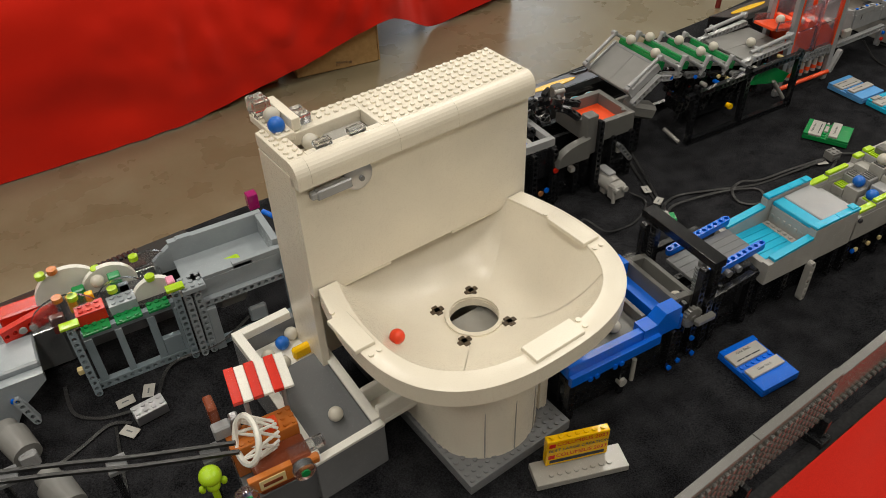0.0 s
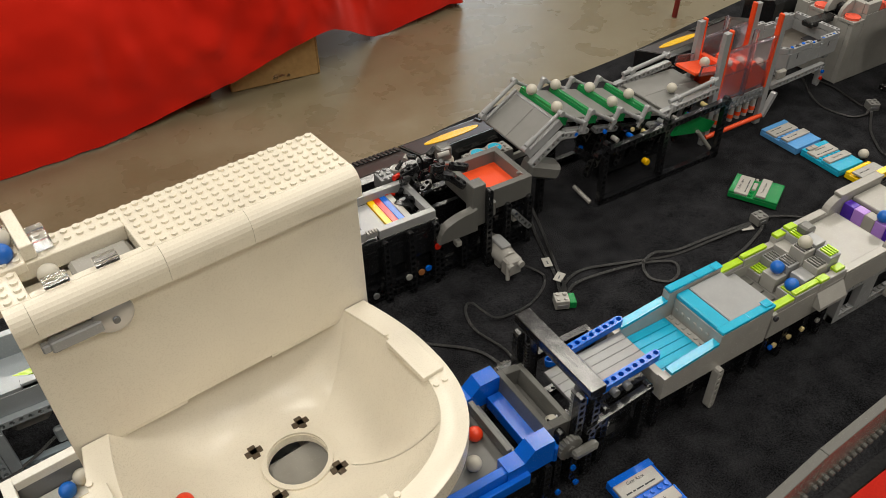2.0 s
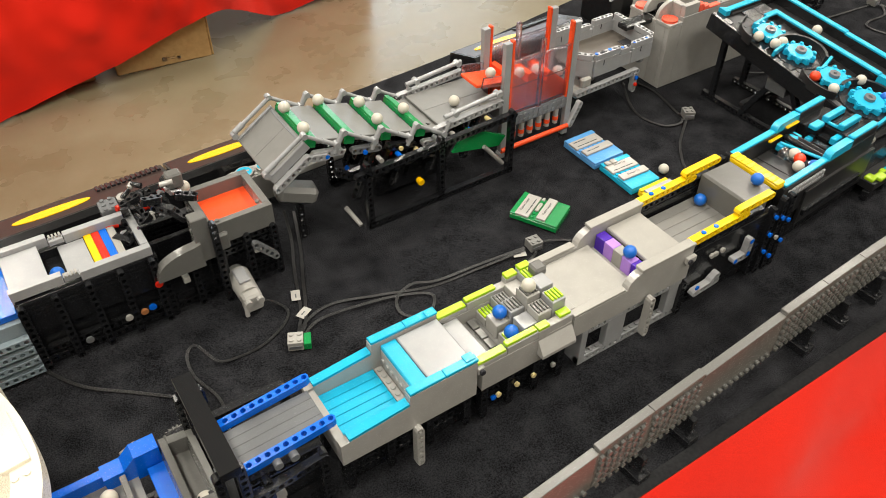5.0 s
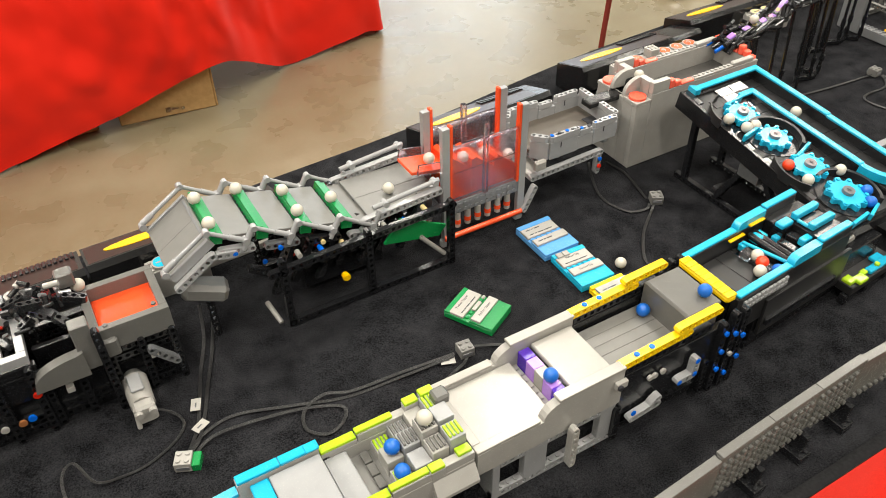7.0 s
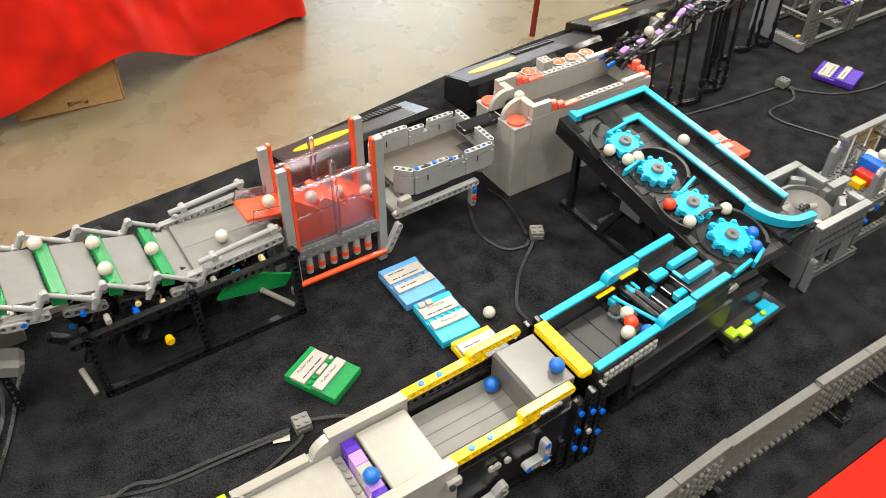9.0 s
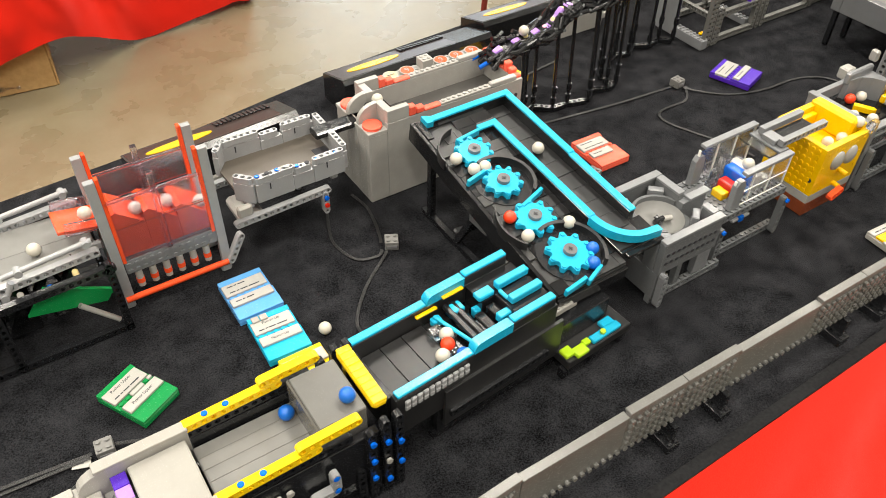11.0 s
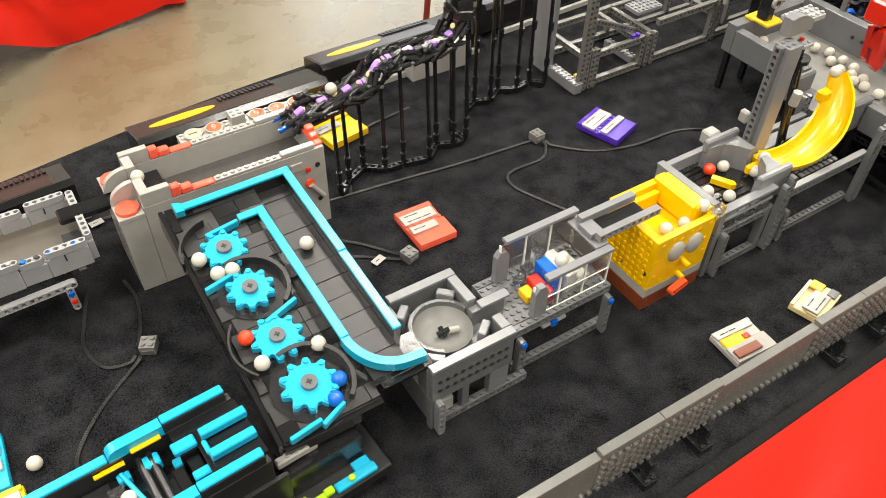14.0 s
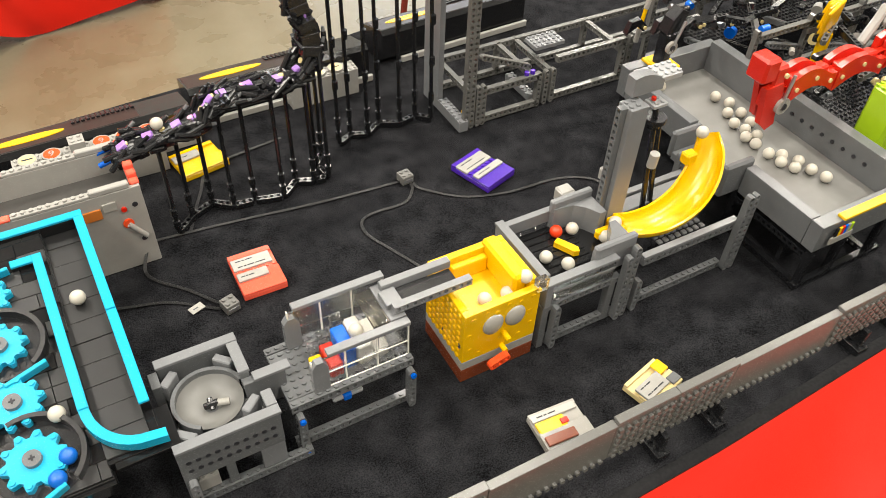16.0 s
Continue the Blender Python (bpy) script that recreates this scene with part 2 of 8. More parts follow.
def hole_beam(bm, m, n, h=0.0078, t=0.0074, rnd=True, stud=False):
    """A beam n units long with its row of round holes, along m's x; the holes run along its y."""
    R = 0.0025
    def V(x, y, z):
        return bm.verts.new(m @ Vector((x, y, z)))
    for i in range(n):
        cx = (i + 0.5) * S
        outer, inner = [], []
        for k in range(8):
            c, s = math.cos(k * math.pi / 4), math.sin(k * math.pi / 4)
            q = max(abs(c), abs(s))
            ox, oz = c / q * S / 2, s / q * h / 2
            if rnd and ((i == 0 and c < -0.1) or (i == n - 1 and c > 0.1)):
                ox, oz = c * S / 2, s * h / 2
            outer.append((cx + ox, oz)); inner.append((cx + c * R, s * R))
        f = [[V(x, y, z) for x, z in ring] for y in (-t / 2, t / 2) for ring in (outer, inner)]
        for k in range(8):
            j = (k + 1) % 8
            bm.faces.new((f[0][k], f[0][j], f[1][j], f[1][k]))
            bm.faces.new((f[2][k], f[2][j], f[3][j], f[3][k]))
            bm.faces.new((f[1][k], f[1][j], f[3][j], f[3][k]))
            if k in (1, 2, 5, 6) or (i == 0 and k in (3, 4)) or (i == n - 1 and k in (7, 0)):
                bm.faces.new((f[0][k], f[0][j], f[2][j], f[2][k]))
        if stud:
            a, b = m @ Vector((cx, 0, h / 2 - 0.0002)), m @ Vector((cx, 0, h / 2 + 0.0017))
            cyl(bm, a, b, 0.0024, 8)


def weld(bm):
    bmesh.ops.remove_doubles(bm, verts=bm.verts, dist=0.00002)


def along(p, q, roll=0):
    """A frame at p with x towards q, z as near to up as can be."""
    p, q = Vector(p), Vector(q)
    x = (q - p).normalized()
    up = Vector((0, 0, 1)) if abs(x.z) < 0.95 else Vector((0, 1, 0))
    y = up.cross(x).normalized()
    z = x.cross(y)
    m = Matrix((x, y, z)).transposed().to_4x4()
    return Matrix.Translation(p) @ m @ Matrix.Rotation(radians(roll), 4, "X")


def beam(parent, p, q, mat="dark", roll=0, rnd=True, stud=False, h=0.0078, t=0.0074, name="beam", label=""):
    bm = bmesh.new()
    n = max(1, round((Vector(q) - Vector(p)).length / S))
    hole_beam(bm, along(p, q, roll), n, h, t, rnd, stud)
    weld(bm)
    return part(name, bm, mat, parent, label)


def bx(name, mat, parent, b, label="", c=0.0005, stud=False, m=None):
    """One block b = (x0, x1, y0, y1, z0, z1), with studs on top if asked."""
    bm = bmesh.new()
    cbox(bm, *b, c, m)
    if stud:
        nx, ny = max(1, round((b[1] - b[0]) / S)), max(1, round((b[3] - b[2]) / S))
        studs(bm, (b[0] + b[1] - nx * S) / 2, (b[2] + b[3] - ny * S) / 2, nx, ny, b[5])
    return part(name, bm, mat, parent, label)


def rod(name, mat, parent, p, q, r=0.0024, label="", n=10):
    bm = bmesh.new()
    cyl(bm, p, q, r, n)
    return part(name, bm, mat, parent, label, True)


def pr(name, mat, parent, pts, plane, a0, a1, label=""):
    bm = bmesh.new()
    prism(bm, pts, plane, a0, a1)
    return part(name, bm, mat, parent, label)


def smooth_path(pts, k=8):
    pts = [Vector(p) for p in pts]
    out = []
    for i in range(len(pts) - 1):
        a, b, c, d = pts[max(i - 1, 0)], pts[i], pts[i + 1], pts[min(i + 2, len(pts) - 1)]
        for j in range(k):
            t = j / k
            out.append(0.5 * ((2 * b) + (c - a) * t + (2 * a - 5 * b + 4 * c - d) * t * t + (3 * b - a - 3 * c + d) * t ** 3))
    return out + [pts[-1]]


def sweep(bm, pts, prof):
    """Draws a profile of (side, up) points along a path."""
    rings = []
    for i, p in enumerate(pts):
        d = (pts[min(i + 1, len(pts) - 1)] - pts[max(i - 1, 0)]).normalized()
        side = d.cross(Vector((0, 0, 1)))
        side = side.normalized() if side.length > 1e-4 else Vector((1, 0, 0))
        up = side.cross(d)
        rings.append([bm.verts.new(p + side * a + up * b) for a, b in prof])
    n = len(prof)
    for r0, r1 in zip(rings, rings[1:]):
        for k in range(n):
            bm.faces.new((r0[k - 1], r0[k], r1[k], r1[k - 1]))
    bm.faces.new(rings[0]); bm.faces.new(rings[-1])


def ribbon(label, pts, w=0.0037, t=0.0009):
    """A flat four-core cable lying on the cloth."""
    th = thing("flat_cable", label, "cable", pts[0], group="power cables")
    path = smooth_path(pts)
    for k in range(4):
        o = (k - 1.5) * w / 4
        bm = bmesh.new()
        sweep(bm, path, [(o + math.cos(a) * w / 8 * 1.04, t / 2 + math.sin(a) * t / 2) for a in (0.3, 1.2, 1.94, 2.84, 3.44, 4.34, 5.08, 5.98)])
        part("core", bm, "cable", th, "", True)
    return th


def letters(text, size, m, mat, parent, name="lettering"):
    cu = bpy.data.curves.new(name, "FONT")
    cu.body, cu.size, cu.extrude, cu.align_x, cu.align_y = text, size, 0.00006, "CENTER", "CENTER"
    tmp = bpy.data.objects.new(name, cu)
    scene.collection.objects.link(tmp)
    bpy.context.view_layer.update()
    me = bpy.data.meshes.new_from_object(tmp.evaluated_get(bpy.context.evaluated_depsgraph_get()))
    bpy.data.objects.remove(tmp)
    me.transform(FR @ m)
    me.materials.clear(); me.materials.append(MATS[mat])
    ob = new(name, me)
    ob.parent = parent
    ob.matrix_parent_inverse = parent.matrix_basis.inverted() if parent.data is None else I4
    return ob


BALL = {}


def ball(x, y, z, colour="white"):
    """A small plastic ball resting at height z."""
    if colour not in BALL:
        bm = bmesh.new()
        sph(bm, (0, 0, 0.007), 0.007)
        BALL[colour] = finish(bm, "ball", "ball" + colour, True)
    ob = new("ball", BALL[colour])
    ob.matrix_basis = Matrix.Translation(FR @ Vector((x, y, z))) @ pose(0, 0, 0, 0, 0, 300 * y)
    return tagged(ob, {"white": "small off-white plastic ball", "blue": "small blue plastic ball", "red": "small orange-red plastic ball"}[colour] + " on the ball machine", "ball", "balls of the machine")


def wrinkle(x, y, s=1.0):
    return noise.noise(Vector((x * 5, y * 5, 0))) * 0.0016 * s + noise.noise(Vector((x * 17, y * 13, 3))) * 0.0007 * s


def sheet(bm, fn, us, vs):
    g = [[bm.verts.new(fn(u, v)) for v in vs] for u in us]
    for a in range(len(us) - 1):
        for b in range(len(vs) - 1):
            bm.faces.new((g[a][b], g[a + 1][b], g[a + 1][b + 1], g[a][b + 1]))


def lin(a, b, n):
    return [a + (b - a) * i / (n - 1) for i in range(n)]


# ---- hall ----
bm = bmesh.new()
sheet(bm, lambda u, v: (u, v, -0.74), lin(-9, 11, 3), lin(-8, 11, 3))
tagged(part("floor", bm, "concrete"), "polished beige concrete hall floor with stains", "floor", kind="structure")
# Unseen shell added to close the hall; its bounce evens the light.
for nm, b in (("wall_south", (-9, 11, -8.2, -8, -0.74, 6.2)), ("wall_east", (11, 11.2, -8, 11, -0.74, 6.2)), ("wall_west", (-9.2, -9, -8, 11, -0.74, 6.2))):
    tagged(bx(nm, "wallfill", None, b, c=0.001), "unseen plain painted hall wall", "wall", kind="structure")
bm = bmesh.new()
WX0, WX1, WZ0, WZ1 = 5.6, 9.0, 0.9, 5.3
for b in ((-9, WX0, -0.74, 6.2), (WX1, 11, -0.74, 6.2), (WX0, WX1, -0.74, WZ0), (WX0, WX1, WZ1, 6.2)):
    cbox(bm, b[0], b[1], 11, 11.2, b[2], b[3], 0.001)
tagged(part("wall_north", bm, "wallfill"), "unseen plain painted hall wall with a large window", "wall", kind="structure")
win = thing("window_1", "large daylit hall window in a grey frame", "window", ((WX0 + WX1) / 2, 11.1, WZ0), kind="structure")
for k in range(3):
    w = (WX1 - WX0) / 3
    bx("pane", "daylight", win, (WX0 + k * w + 0.04, WX0 + (k + 1) * w - 0.04, 11.09, 11.10, WZ0 + 0.06, WZ1 - 0.06), c=0.001)
for k in range(4):
    x = WX0 + k * (WX1 - WX0) / 3
    bx("window_frame", "dark", win, (max(WX0, x - 0.04), min(WX1, x + 0.04), 11.06, 11.14, WZ0 + 0.06, WZ1 - 0.06), c=0.002)
for z in (WZ0, WZ1 - 0.06):
    bx("window_frame", "dark", win, (WX0, WX1, 11.06, 11.14, z, z + 0.06), c=0.002)
tagged(bx("ceiling", "ceilingfill", None, (-9, 11, -8, 11, 6.2, 6.4), c=0.001), "unseen plain hall ceiling", "ceiling", kind="structure")


def front_edge(x):
    return float(np.interp(x, [-1.6, 0.40, 0.55, 0.75, 0.90, 1.40, 1.70, 2.05, 2.30, 4.4], [0.20, 0.275, 0.291, 0.313, 0.318, 0.317, 0.319, 0.323, 0.334, 0.34]))


def back_edge(x):
    return max(0.885, 0.93 + 0.12 * x + 0.006 * math.sin(x * 9))


# the show table: top, black cloth, red skirt
tb = thing("show_table", "long folding table under a black cloth", "table", (1, 0.6, -0.74))
bx("tabletop", "brown", tb, (-1.6, 4.4, 0.36, 0.86, -0.04, -0.008))
for lx in (-1.4, 0.2, 1.8, 3.4):
    for ly in (0.4, 0.8):
        rod("leg", "dark", tb, (lx, ly, -0.74), (lx, ly, -0.04), 0.015)
bm = bmesh.new()


def felt_at(u, v):
    if v <= 1:
        y = front_edge(u) + 0.002 + (back_edge(u) - front_edge(u) - 0.002) * v
        return (u, y, -0.0012 + wrinkle(u, y) * (1.0 if 0.05 < v < 0.97 else 0.4))
    return (u, back_edge(u) + 0.006 + 0.02 * (v - 1), -0.18 * (v - 1))


sheet(bm, felt_at, lin(-1.6, 4.4, 430), lin(0, 1, 60) + [1.02, 1.2, 2.0])
felt = tagged(part("tablecloth", bm, "felt", None, "", True), "black fleece tablecloth with faint wrinkles, covering the table", "tablecloth")
bm = bmesh.new()


# Flared outward so that it catches more ceiling light and looks brighter.
def skirt_at(u, v):
    f = noise.noise(Vector((u * 4.2 + v * 3, v * 1.2, 1))) * 0.060 + noise.noise(Vector((u * 11 + v * 9, v * 2.5, 5))) * 0.026 + noise.noise(Vector((u * 3 - v * 14, v * 3, 9))) * 0.012
    k = min(1.0, v * 5)
    return (u, front_edge(u) - 0.001 - 0.03 * k - v * 0.32 + f * k, -0.001 - 0.735 * v + 0.004 * (1 - k))


sheet(bm, skirt_at, lin(-1.6, 4.4, 240), [0, 0.008, 0.02, 0.04, 0.07, 0.1, 0.15, 0.2, 0.3, 0.4, 0.55, 0.7, 0.85, 1.0])
tagged(part("table_skirt", bm, "redcloth", None, "", True), "bright red cloth skirt flared out from the table front to catch light", "table skirt")

bm = bmesh.new()
sheet(bm, lambda u, v: (u, front_edge(u) + 0.0005 + 0.0125 * v, 0.0012 + wrinkle(u, front_edge(u)) * 0.4 + 0.0016 * math.sin(math.pi * v)), lin(-1.6, 4.4, 430), lin(0, 1, 6))
part("hem", bm, "felthem", felt, "smooth dark folded hem", True)

# the far table under a red cloth, its hem caught up over a carton
HEM = [(-2.2, 2.45, -0.735), (-0.11, 2.53, -0.735), (0.43, 2.565, -0.733), (0.60, 2.60, -0.728), (0.72, 2.62, -0.712), (0.85, 2.63, -0.690), (0.95, 2.625, -0.668), (1.05, 2.615, -0.632), (1.15, 2.605, -0.598), (1.25, 2.60, -0.570), (1.32, 2.625, -0.575), (1.41, 2.68, -0.620), (1.51, 2.75, -0.690), (1.60, 2.80, -0.733), (1.75, 2.82, -0.722), (1.95, 2.86, -0.712), (2.055, 2.93, -0.722), (2.10, 3.6, -0.72)]
hem = smooth_path(HEM, 14)
bm = bmesh.new()
rows = []
for i, p in enumerate(hem):
    top = Vector((p.x * 0.97, p.y + 0.12, 0.02))
    col = []
    for k in range(31):
        t = k / 30
        q = p.lerp(top, t)
        w = noise.noise(Vector((i * 0.045, t * 1.6 + i * 0.02, 2))) * 0.060 * min(1, t * 4) * (1 - t * 0.6) + noise.noise(Vector((i * 0.10 + t * 3, t * 4 - i * 0.05, 7))) * 0.022 * min(1, t * 5) + noise.noise(Vector((p.x * 16 + t * 9, t * 11, 4))) * 0.006
        q.y += w - 0.05 * math.sin(math.pi * t)
        col.append(bm.verts.new(q))
    col.append(bm.verts.new((p.x * 0.95, max(p.y + 0.2, 3.62), 0.025)))
    rows.append(col)
for a, b in zip(rows, rows[1:]):
    for k in range(31):
        bm.faces.new((a[k], b[k], b[k + 1], a[k + 1]))
tagged(part("far_tablecloth", bm, "redcloth", None, "", True), "bright red tablecloth with deep folds, hem caught up", "tablecloth")
ft = thing("far_table", "folding table hidden under a red cloth", "table", (0, 3.1, -0.74))
bx("tabletop", "brown", ft, (-2.0, 1.9, 2.85, 3.5, -0.03, 0.0))
for lx in (-1.8, 0.2, 1.75):
    rod("leg", "dark", ft, (lx, 3.2, -0.74), (lx, 3.2, -0.03), 0.015)
ct = thing("carton", "brown corrugated cardboard carton on the floor", "box", (1.1, 2.8, -0.74))
M_ct = pose(0.943, 2.685, -0.74, 0, 0, -6)
bx("body", "carton", ct, (0, 0.325, 0, 0.30, 0, 0.195), m=M_ct, c=0.004)
bx("flap_edge", "carton", ct, (0.3255, 0.331, 0.0, 0.29, 0.002, 0.19), m=M_ct, c=0.002)
# Thin clear pieces form the shiny patch low on the carton's front.
for k, (u, w) in enumerate(((0.155, 0.016), (0.175, 0.022), (0.205, 0.012))):
    bx("shiny_patch", "clear", ct, (u, u + w, -0.0014, 0.0, 0.016 + 0.006 * (k % 2), 0.034 - 0.004 * k), m=M_ct, c=0.0005)
ct2 = thing("carton", "flattened brown cardboard carton under the far table", "box", (0.7, 2.8, -0.74))
bx("body", "carton", ct2, (0.60, 0.875, 2.70, 3.0, -0.74, -0.655), c=0.004)
st = thing("floor_stand", "thin dark red metal pole with a chrome foot ring", "stand", (2.68, 2.37, -0.74))
rod("pole", "rust", st, (2.70, 2.30, -0.74), (2.90, 2.42, 0.6), 0.011)
bm = bmesh.new()
sweep(bm, [Vector((3.42 + 0.22 * math.cos(a), 2.62 + 0.16 * math.sin(a), -0.725)) for a in lin(0, 2 * math.pi, 40)], [(0.012 * math.cos(a), 0.012 * math.sin(a)) for a in lin(0, 5.24, 6)])
part("ring", bm, "chrome", st, "chrome foot ring", True)

# ---- the front row of ball machines ----
def leg_frame(parent, x0, x1, y, z1, mat="black", z0=0.0, uprights=2):
    """Two uprights with a foot beam and a head beam, all with pin holes."""
    for i in range(uprights):
        x = x0 + 0.004 + (x1 - x0 - 0.008) * i / max(1, uprights - 1)
        beam(parent, (x, y, z0), (x, y, z1), mat, roll=90, name="upright")
    beam(parent, (x0, y + 0.0078, z0 + 0.005), (x1, y + 0.0078, z0 + 0.005), mat, rnd=False, name="foot_beam", stud=True, h=0.0094)
    beam(parent, (x0, y + 0.0078, z1 - 0.006), (x1, y + 0.0078, z1 - 0.006), mat, rnd=False, name="head_beam")
    if uprights > 2:
        bx("back_panel", mat, parent, (x0 + 0.002, x1 - 0.002, y + 0.0125, y + 0.0160, z0 + 0.006, z1 - 0.004))
        for z in lin(z0 + 0.018, z1 - 0.017, 2):
            beam(parent, (x0 + 0.004, y + 0.0078, z), (x1 - 0.004, y + 0.0078, z), mat, rnd=False, name="mid_beam")


def pin(parent, x, y, z, mat="blue", ax="y", r=0.0026, ln=0.003):
    d = {"x": (ln, 0, 0), "y": (0, ln, 0), "z": (0, 0, ln)}[ax]
    bm = bmesh.new()
    cyl(bm, (x, y, z), (x - d[0], y - d[1], z + d[2]), r, 10)
    cyl(bm, (x - d[0] * 0.6, y - d[1] * 0.6, z + d[2] * 0.6), (x - d[0] * 0.8, y - d[1] * 0.8, z + d[2] * 0.8), r * 1.18, 10)
    part("pin", bm, mat, parent)


def tray(parent, x0, x1, y0, y1, z0, z1, mat, floor_mat, w=0.008, floor_z=None, skip=""):
    """Four walls and a floor plate."""
    for nm, b in (("s", (x0, x1, y0, y0 + w, z0, z1)), ("n", (x0, x1, y1 - w, y1, z0, z1)), ("w", (x0, x0 + w, y0 + w, y1 - w, z0, z1)), ("e", (x1 - w, x1, y0 + w, y1 - w, z0, z1))):
        if nm not in skip:
            bx("wall", mat, parent, b)
    fz = z0 if floor_z is None else floor_z
    bx("tray_floor", floor_mat, parent, (x0 + w, x1 - w, y0 + w, y1 - w, fz - 0.003, fz), c=0.0003)


# toilet-shaped ball bowl, set a few degrees askew
use_frame(pose(0.366, 0.6175, 0, 0, 0, 6.6))
tl = thing("toilet_model", "cream-white brick-built toilet with studded tank lid and open bowl", "toilet model", (0, -0.1, 0))
TX0, TX1, TZ = -0.121, 0.121, 0.300
bx("tank_front", "cream", tl, (TX0, TX1, -0.026, -0.018, 0.161, 0.286))
for x0, x1 in ((TX0 + 0.008, -0.040), (0.030, TX1 - 0.008)):
    bx("tank_edge", "cream", tl, (x0, x1, -0.0255, -0.0185, 0.1578, 0.1608), c=0.0003)
bx("tank_back", "cream", tl, (TX0, TX1, 0.026, 0.034, 0.03, 0.286))
bx("tank_side", "cream", tl, (TX0, TX0 + 0.008, -0.018, 0.026, 0.03, 0.286))
bx("tank_side", "cream", tl, (TX1 - 0.008, TX1, -0.018, 0.026, 0.03, 0.286))
lid = bmesh.new()
HX0, HX1, HY0, HY1 = -0.104, -0.0345, -0.0155, 0.0125
cbox(lid, TX0, HX0, -0.0215, 0.0345, TZ - 0.012, TZ)
cbox(lid, HX1, TX1, -0.0215, 0.0345, TZ - 0.012, TZ)
cbox(lid, HX0, HX1, HY1, 0.0345, TZ - 0.012, TZ)
cbox(lid, HX0, HX1, -0.0215, HY0, TZ - 0.012, TZ)
studs(lid, TX0 + 0.001, -0.0215, 30, 7, TZ, lambda x, y: HX0 - 0.003 < x < HX1 + 0.002 and HY0 - 0.004 < y < HY1 + 0.003)
lidp = part("lid", lid, "cream", tl, "cream lid plate covered in studs")
for x0, x1 in ((TX0, TX0 + 0.012), (TX0 + 0.0122, -0.026), (-0.0258, 0.034), (0.0342, TX1)):
    pr("lid_edge", "cream", lidp, [(-0.0217, TZ)] + [(-0.0217 - 0.0125 * math.sin(a), TZ - 0.0125 + 0.0125 * math.cos(a)) for a in lin(0.15, 1.57, 7)] + [(-0.0342, TZ - 0.0215), (-0.0217, TZ - 0.0215)], "yz", x0, x1)
bx("basin_floor", "cream", tl, (HX0, HX1, HY0, HY1, TZ - 0.03, TZ - 0.016))
bx("basin_ramp", "white", tl, (HX0 + 0.028, HX1 - 0.002, HY0 + 0.002, HY1 - 0.002, TZ - 0.016, TZ - 0.0075), c=0.003)
for x in (-0.095, -0.064):
    bx("clear_brick", "clear", tl, (x, x + 0.015, -0.0205, -0.0130, TZ, TZ + 0.005))
sp = thing("ball_inlet", "white and clear brick inlet spout behind the tank lid", "spout", (-0.1, 0.04, TZ))
bx("trough", "cream", sp, (-0.113, -0.097, 0.010, 0.060, TZ - 0.004, TZ + 0.003), stud=True)
bx("trough_side", "cream", sp, (-0.097, -0.089, 0.014, 0.060, TZ + 0.001, TZ + 0.012))
bx("clear_hood", "clear", sp, (-0.113, -0.099, 0.044, 0.062, TZ + 0.004, TZ + 0.018), stud=True)
bx("clear_brick", "clear", sp, (-0.0885, -0.078, 0.016, 0.035, TZ + 0.002, TZ + 0.011))
lv = thing("flush_lever", "silver-grey flush lever with a round dome boss", "lever", (-0.066, -0.03, 0.26))
bm = bmesh.new(); sph(bm, (0, 0, 0), 0.0135, 24, 12); bm.transform(Matrix.Translation((-0.066, -0.029, 0.269)) @ Matrix.Diagonal((1, 0.42, 1, 1)))
part("boss", bm, "silver", lv, "", True)
bm = bmesh.new(); cyl(bm, (-0.066, -0.034, 0.269), (-0.066, -0.0362, 0.269), 0.0024); part("hub", bm, "dark", lv)
bx("handle", "light", lv, (-0.106, -0.074, -0.034, -0.0265, 0.2630, 0.2720), c=0.001)
bx("stem", "dark", lv, (-0.078, -0.070, -0.0262, -0.0205, 0.266, 0.280), c=0.001)
bx("handle_tip", "light", lv, (-0.111, -0.1055, -0.0335, -0.0275, 0.2650, 0.2715), c=0.001)


def rim(t, off=0.0):
    """The rim's outline: t from 0 (back on one side) round the front to 1."""
    HW, VC, VF = 0.1275, -0.098, 0.1150
    if t < 0.16:
        k = t / 0.16
        u, v = 0.1165 + (HW - 0.1165) * math.sin(k * 1.57), -0.027 + (VC + 0.027) * k
        return u - off, v
    if t > 0.84:
        u, v = rim(1 - t, off)
        return -u, v
    a = math.pi * (t - 0.16) / 0.68
    c, s = math.cos(a), math.sin(a)
    u, v = (HW - off) * abs(c) ** 0.78 * (1 if c > 0 else -1), VC - (VF - off) * abs(s) ** 0.78
    return u, v


ts = lin(0, 1, 73)
bm = bmesh.new()
rings = []
for off, z in ((0.0, 0.152), (0.0, 0.1695), (0.0006, 0.170), (0.0185, 0.170), (0.019, 0.1695), (0.019, 0.158), (0.004, 0.152)):
    rings.append([bm.verts.new((*rim(t, off), z)) for t in ts])
for a, b in zip(rings, rings[1:] + rings[:1]):
    for k in range(len(ts) - 1):
        bm.faces.new((a[k], a[k + 1], b[k + 1], b[k]))
rimp = part("rim", bm, "cream", tl, "", True)
for (ua, va, ub, vb) in ((0.1025, -0.128, 0.1215, -0.079), (-0.1315, -0.112, -0.1125, -0.068), (-0.026, -0.2075, 0.026, -0.1885)):
    bx("rim_tile", "cream", rimp, (ua, ub, va, vb, 0.169, 0.1735))
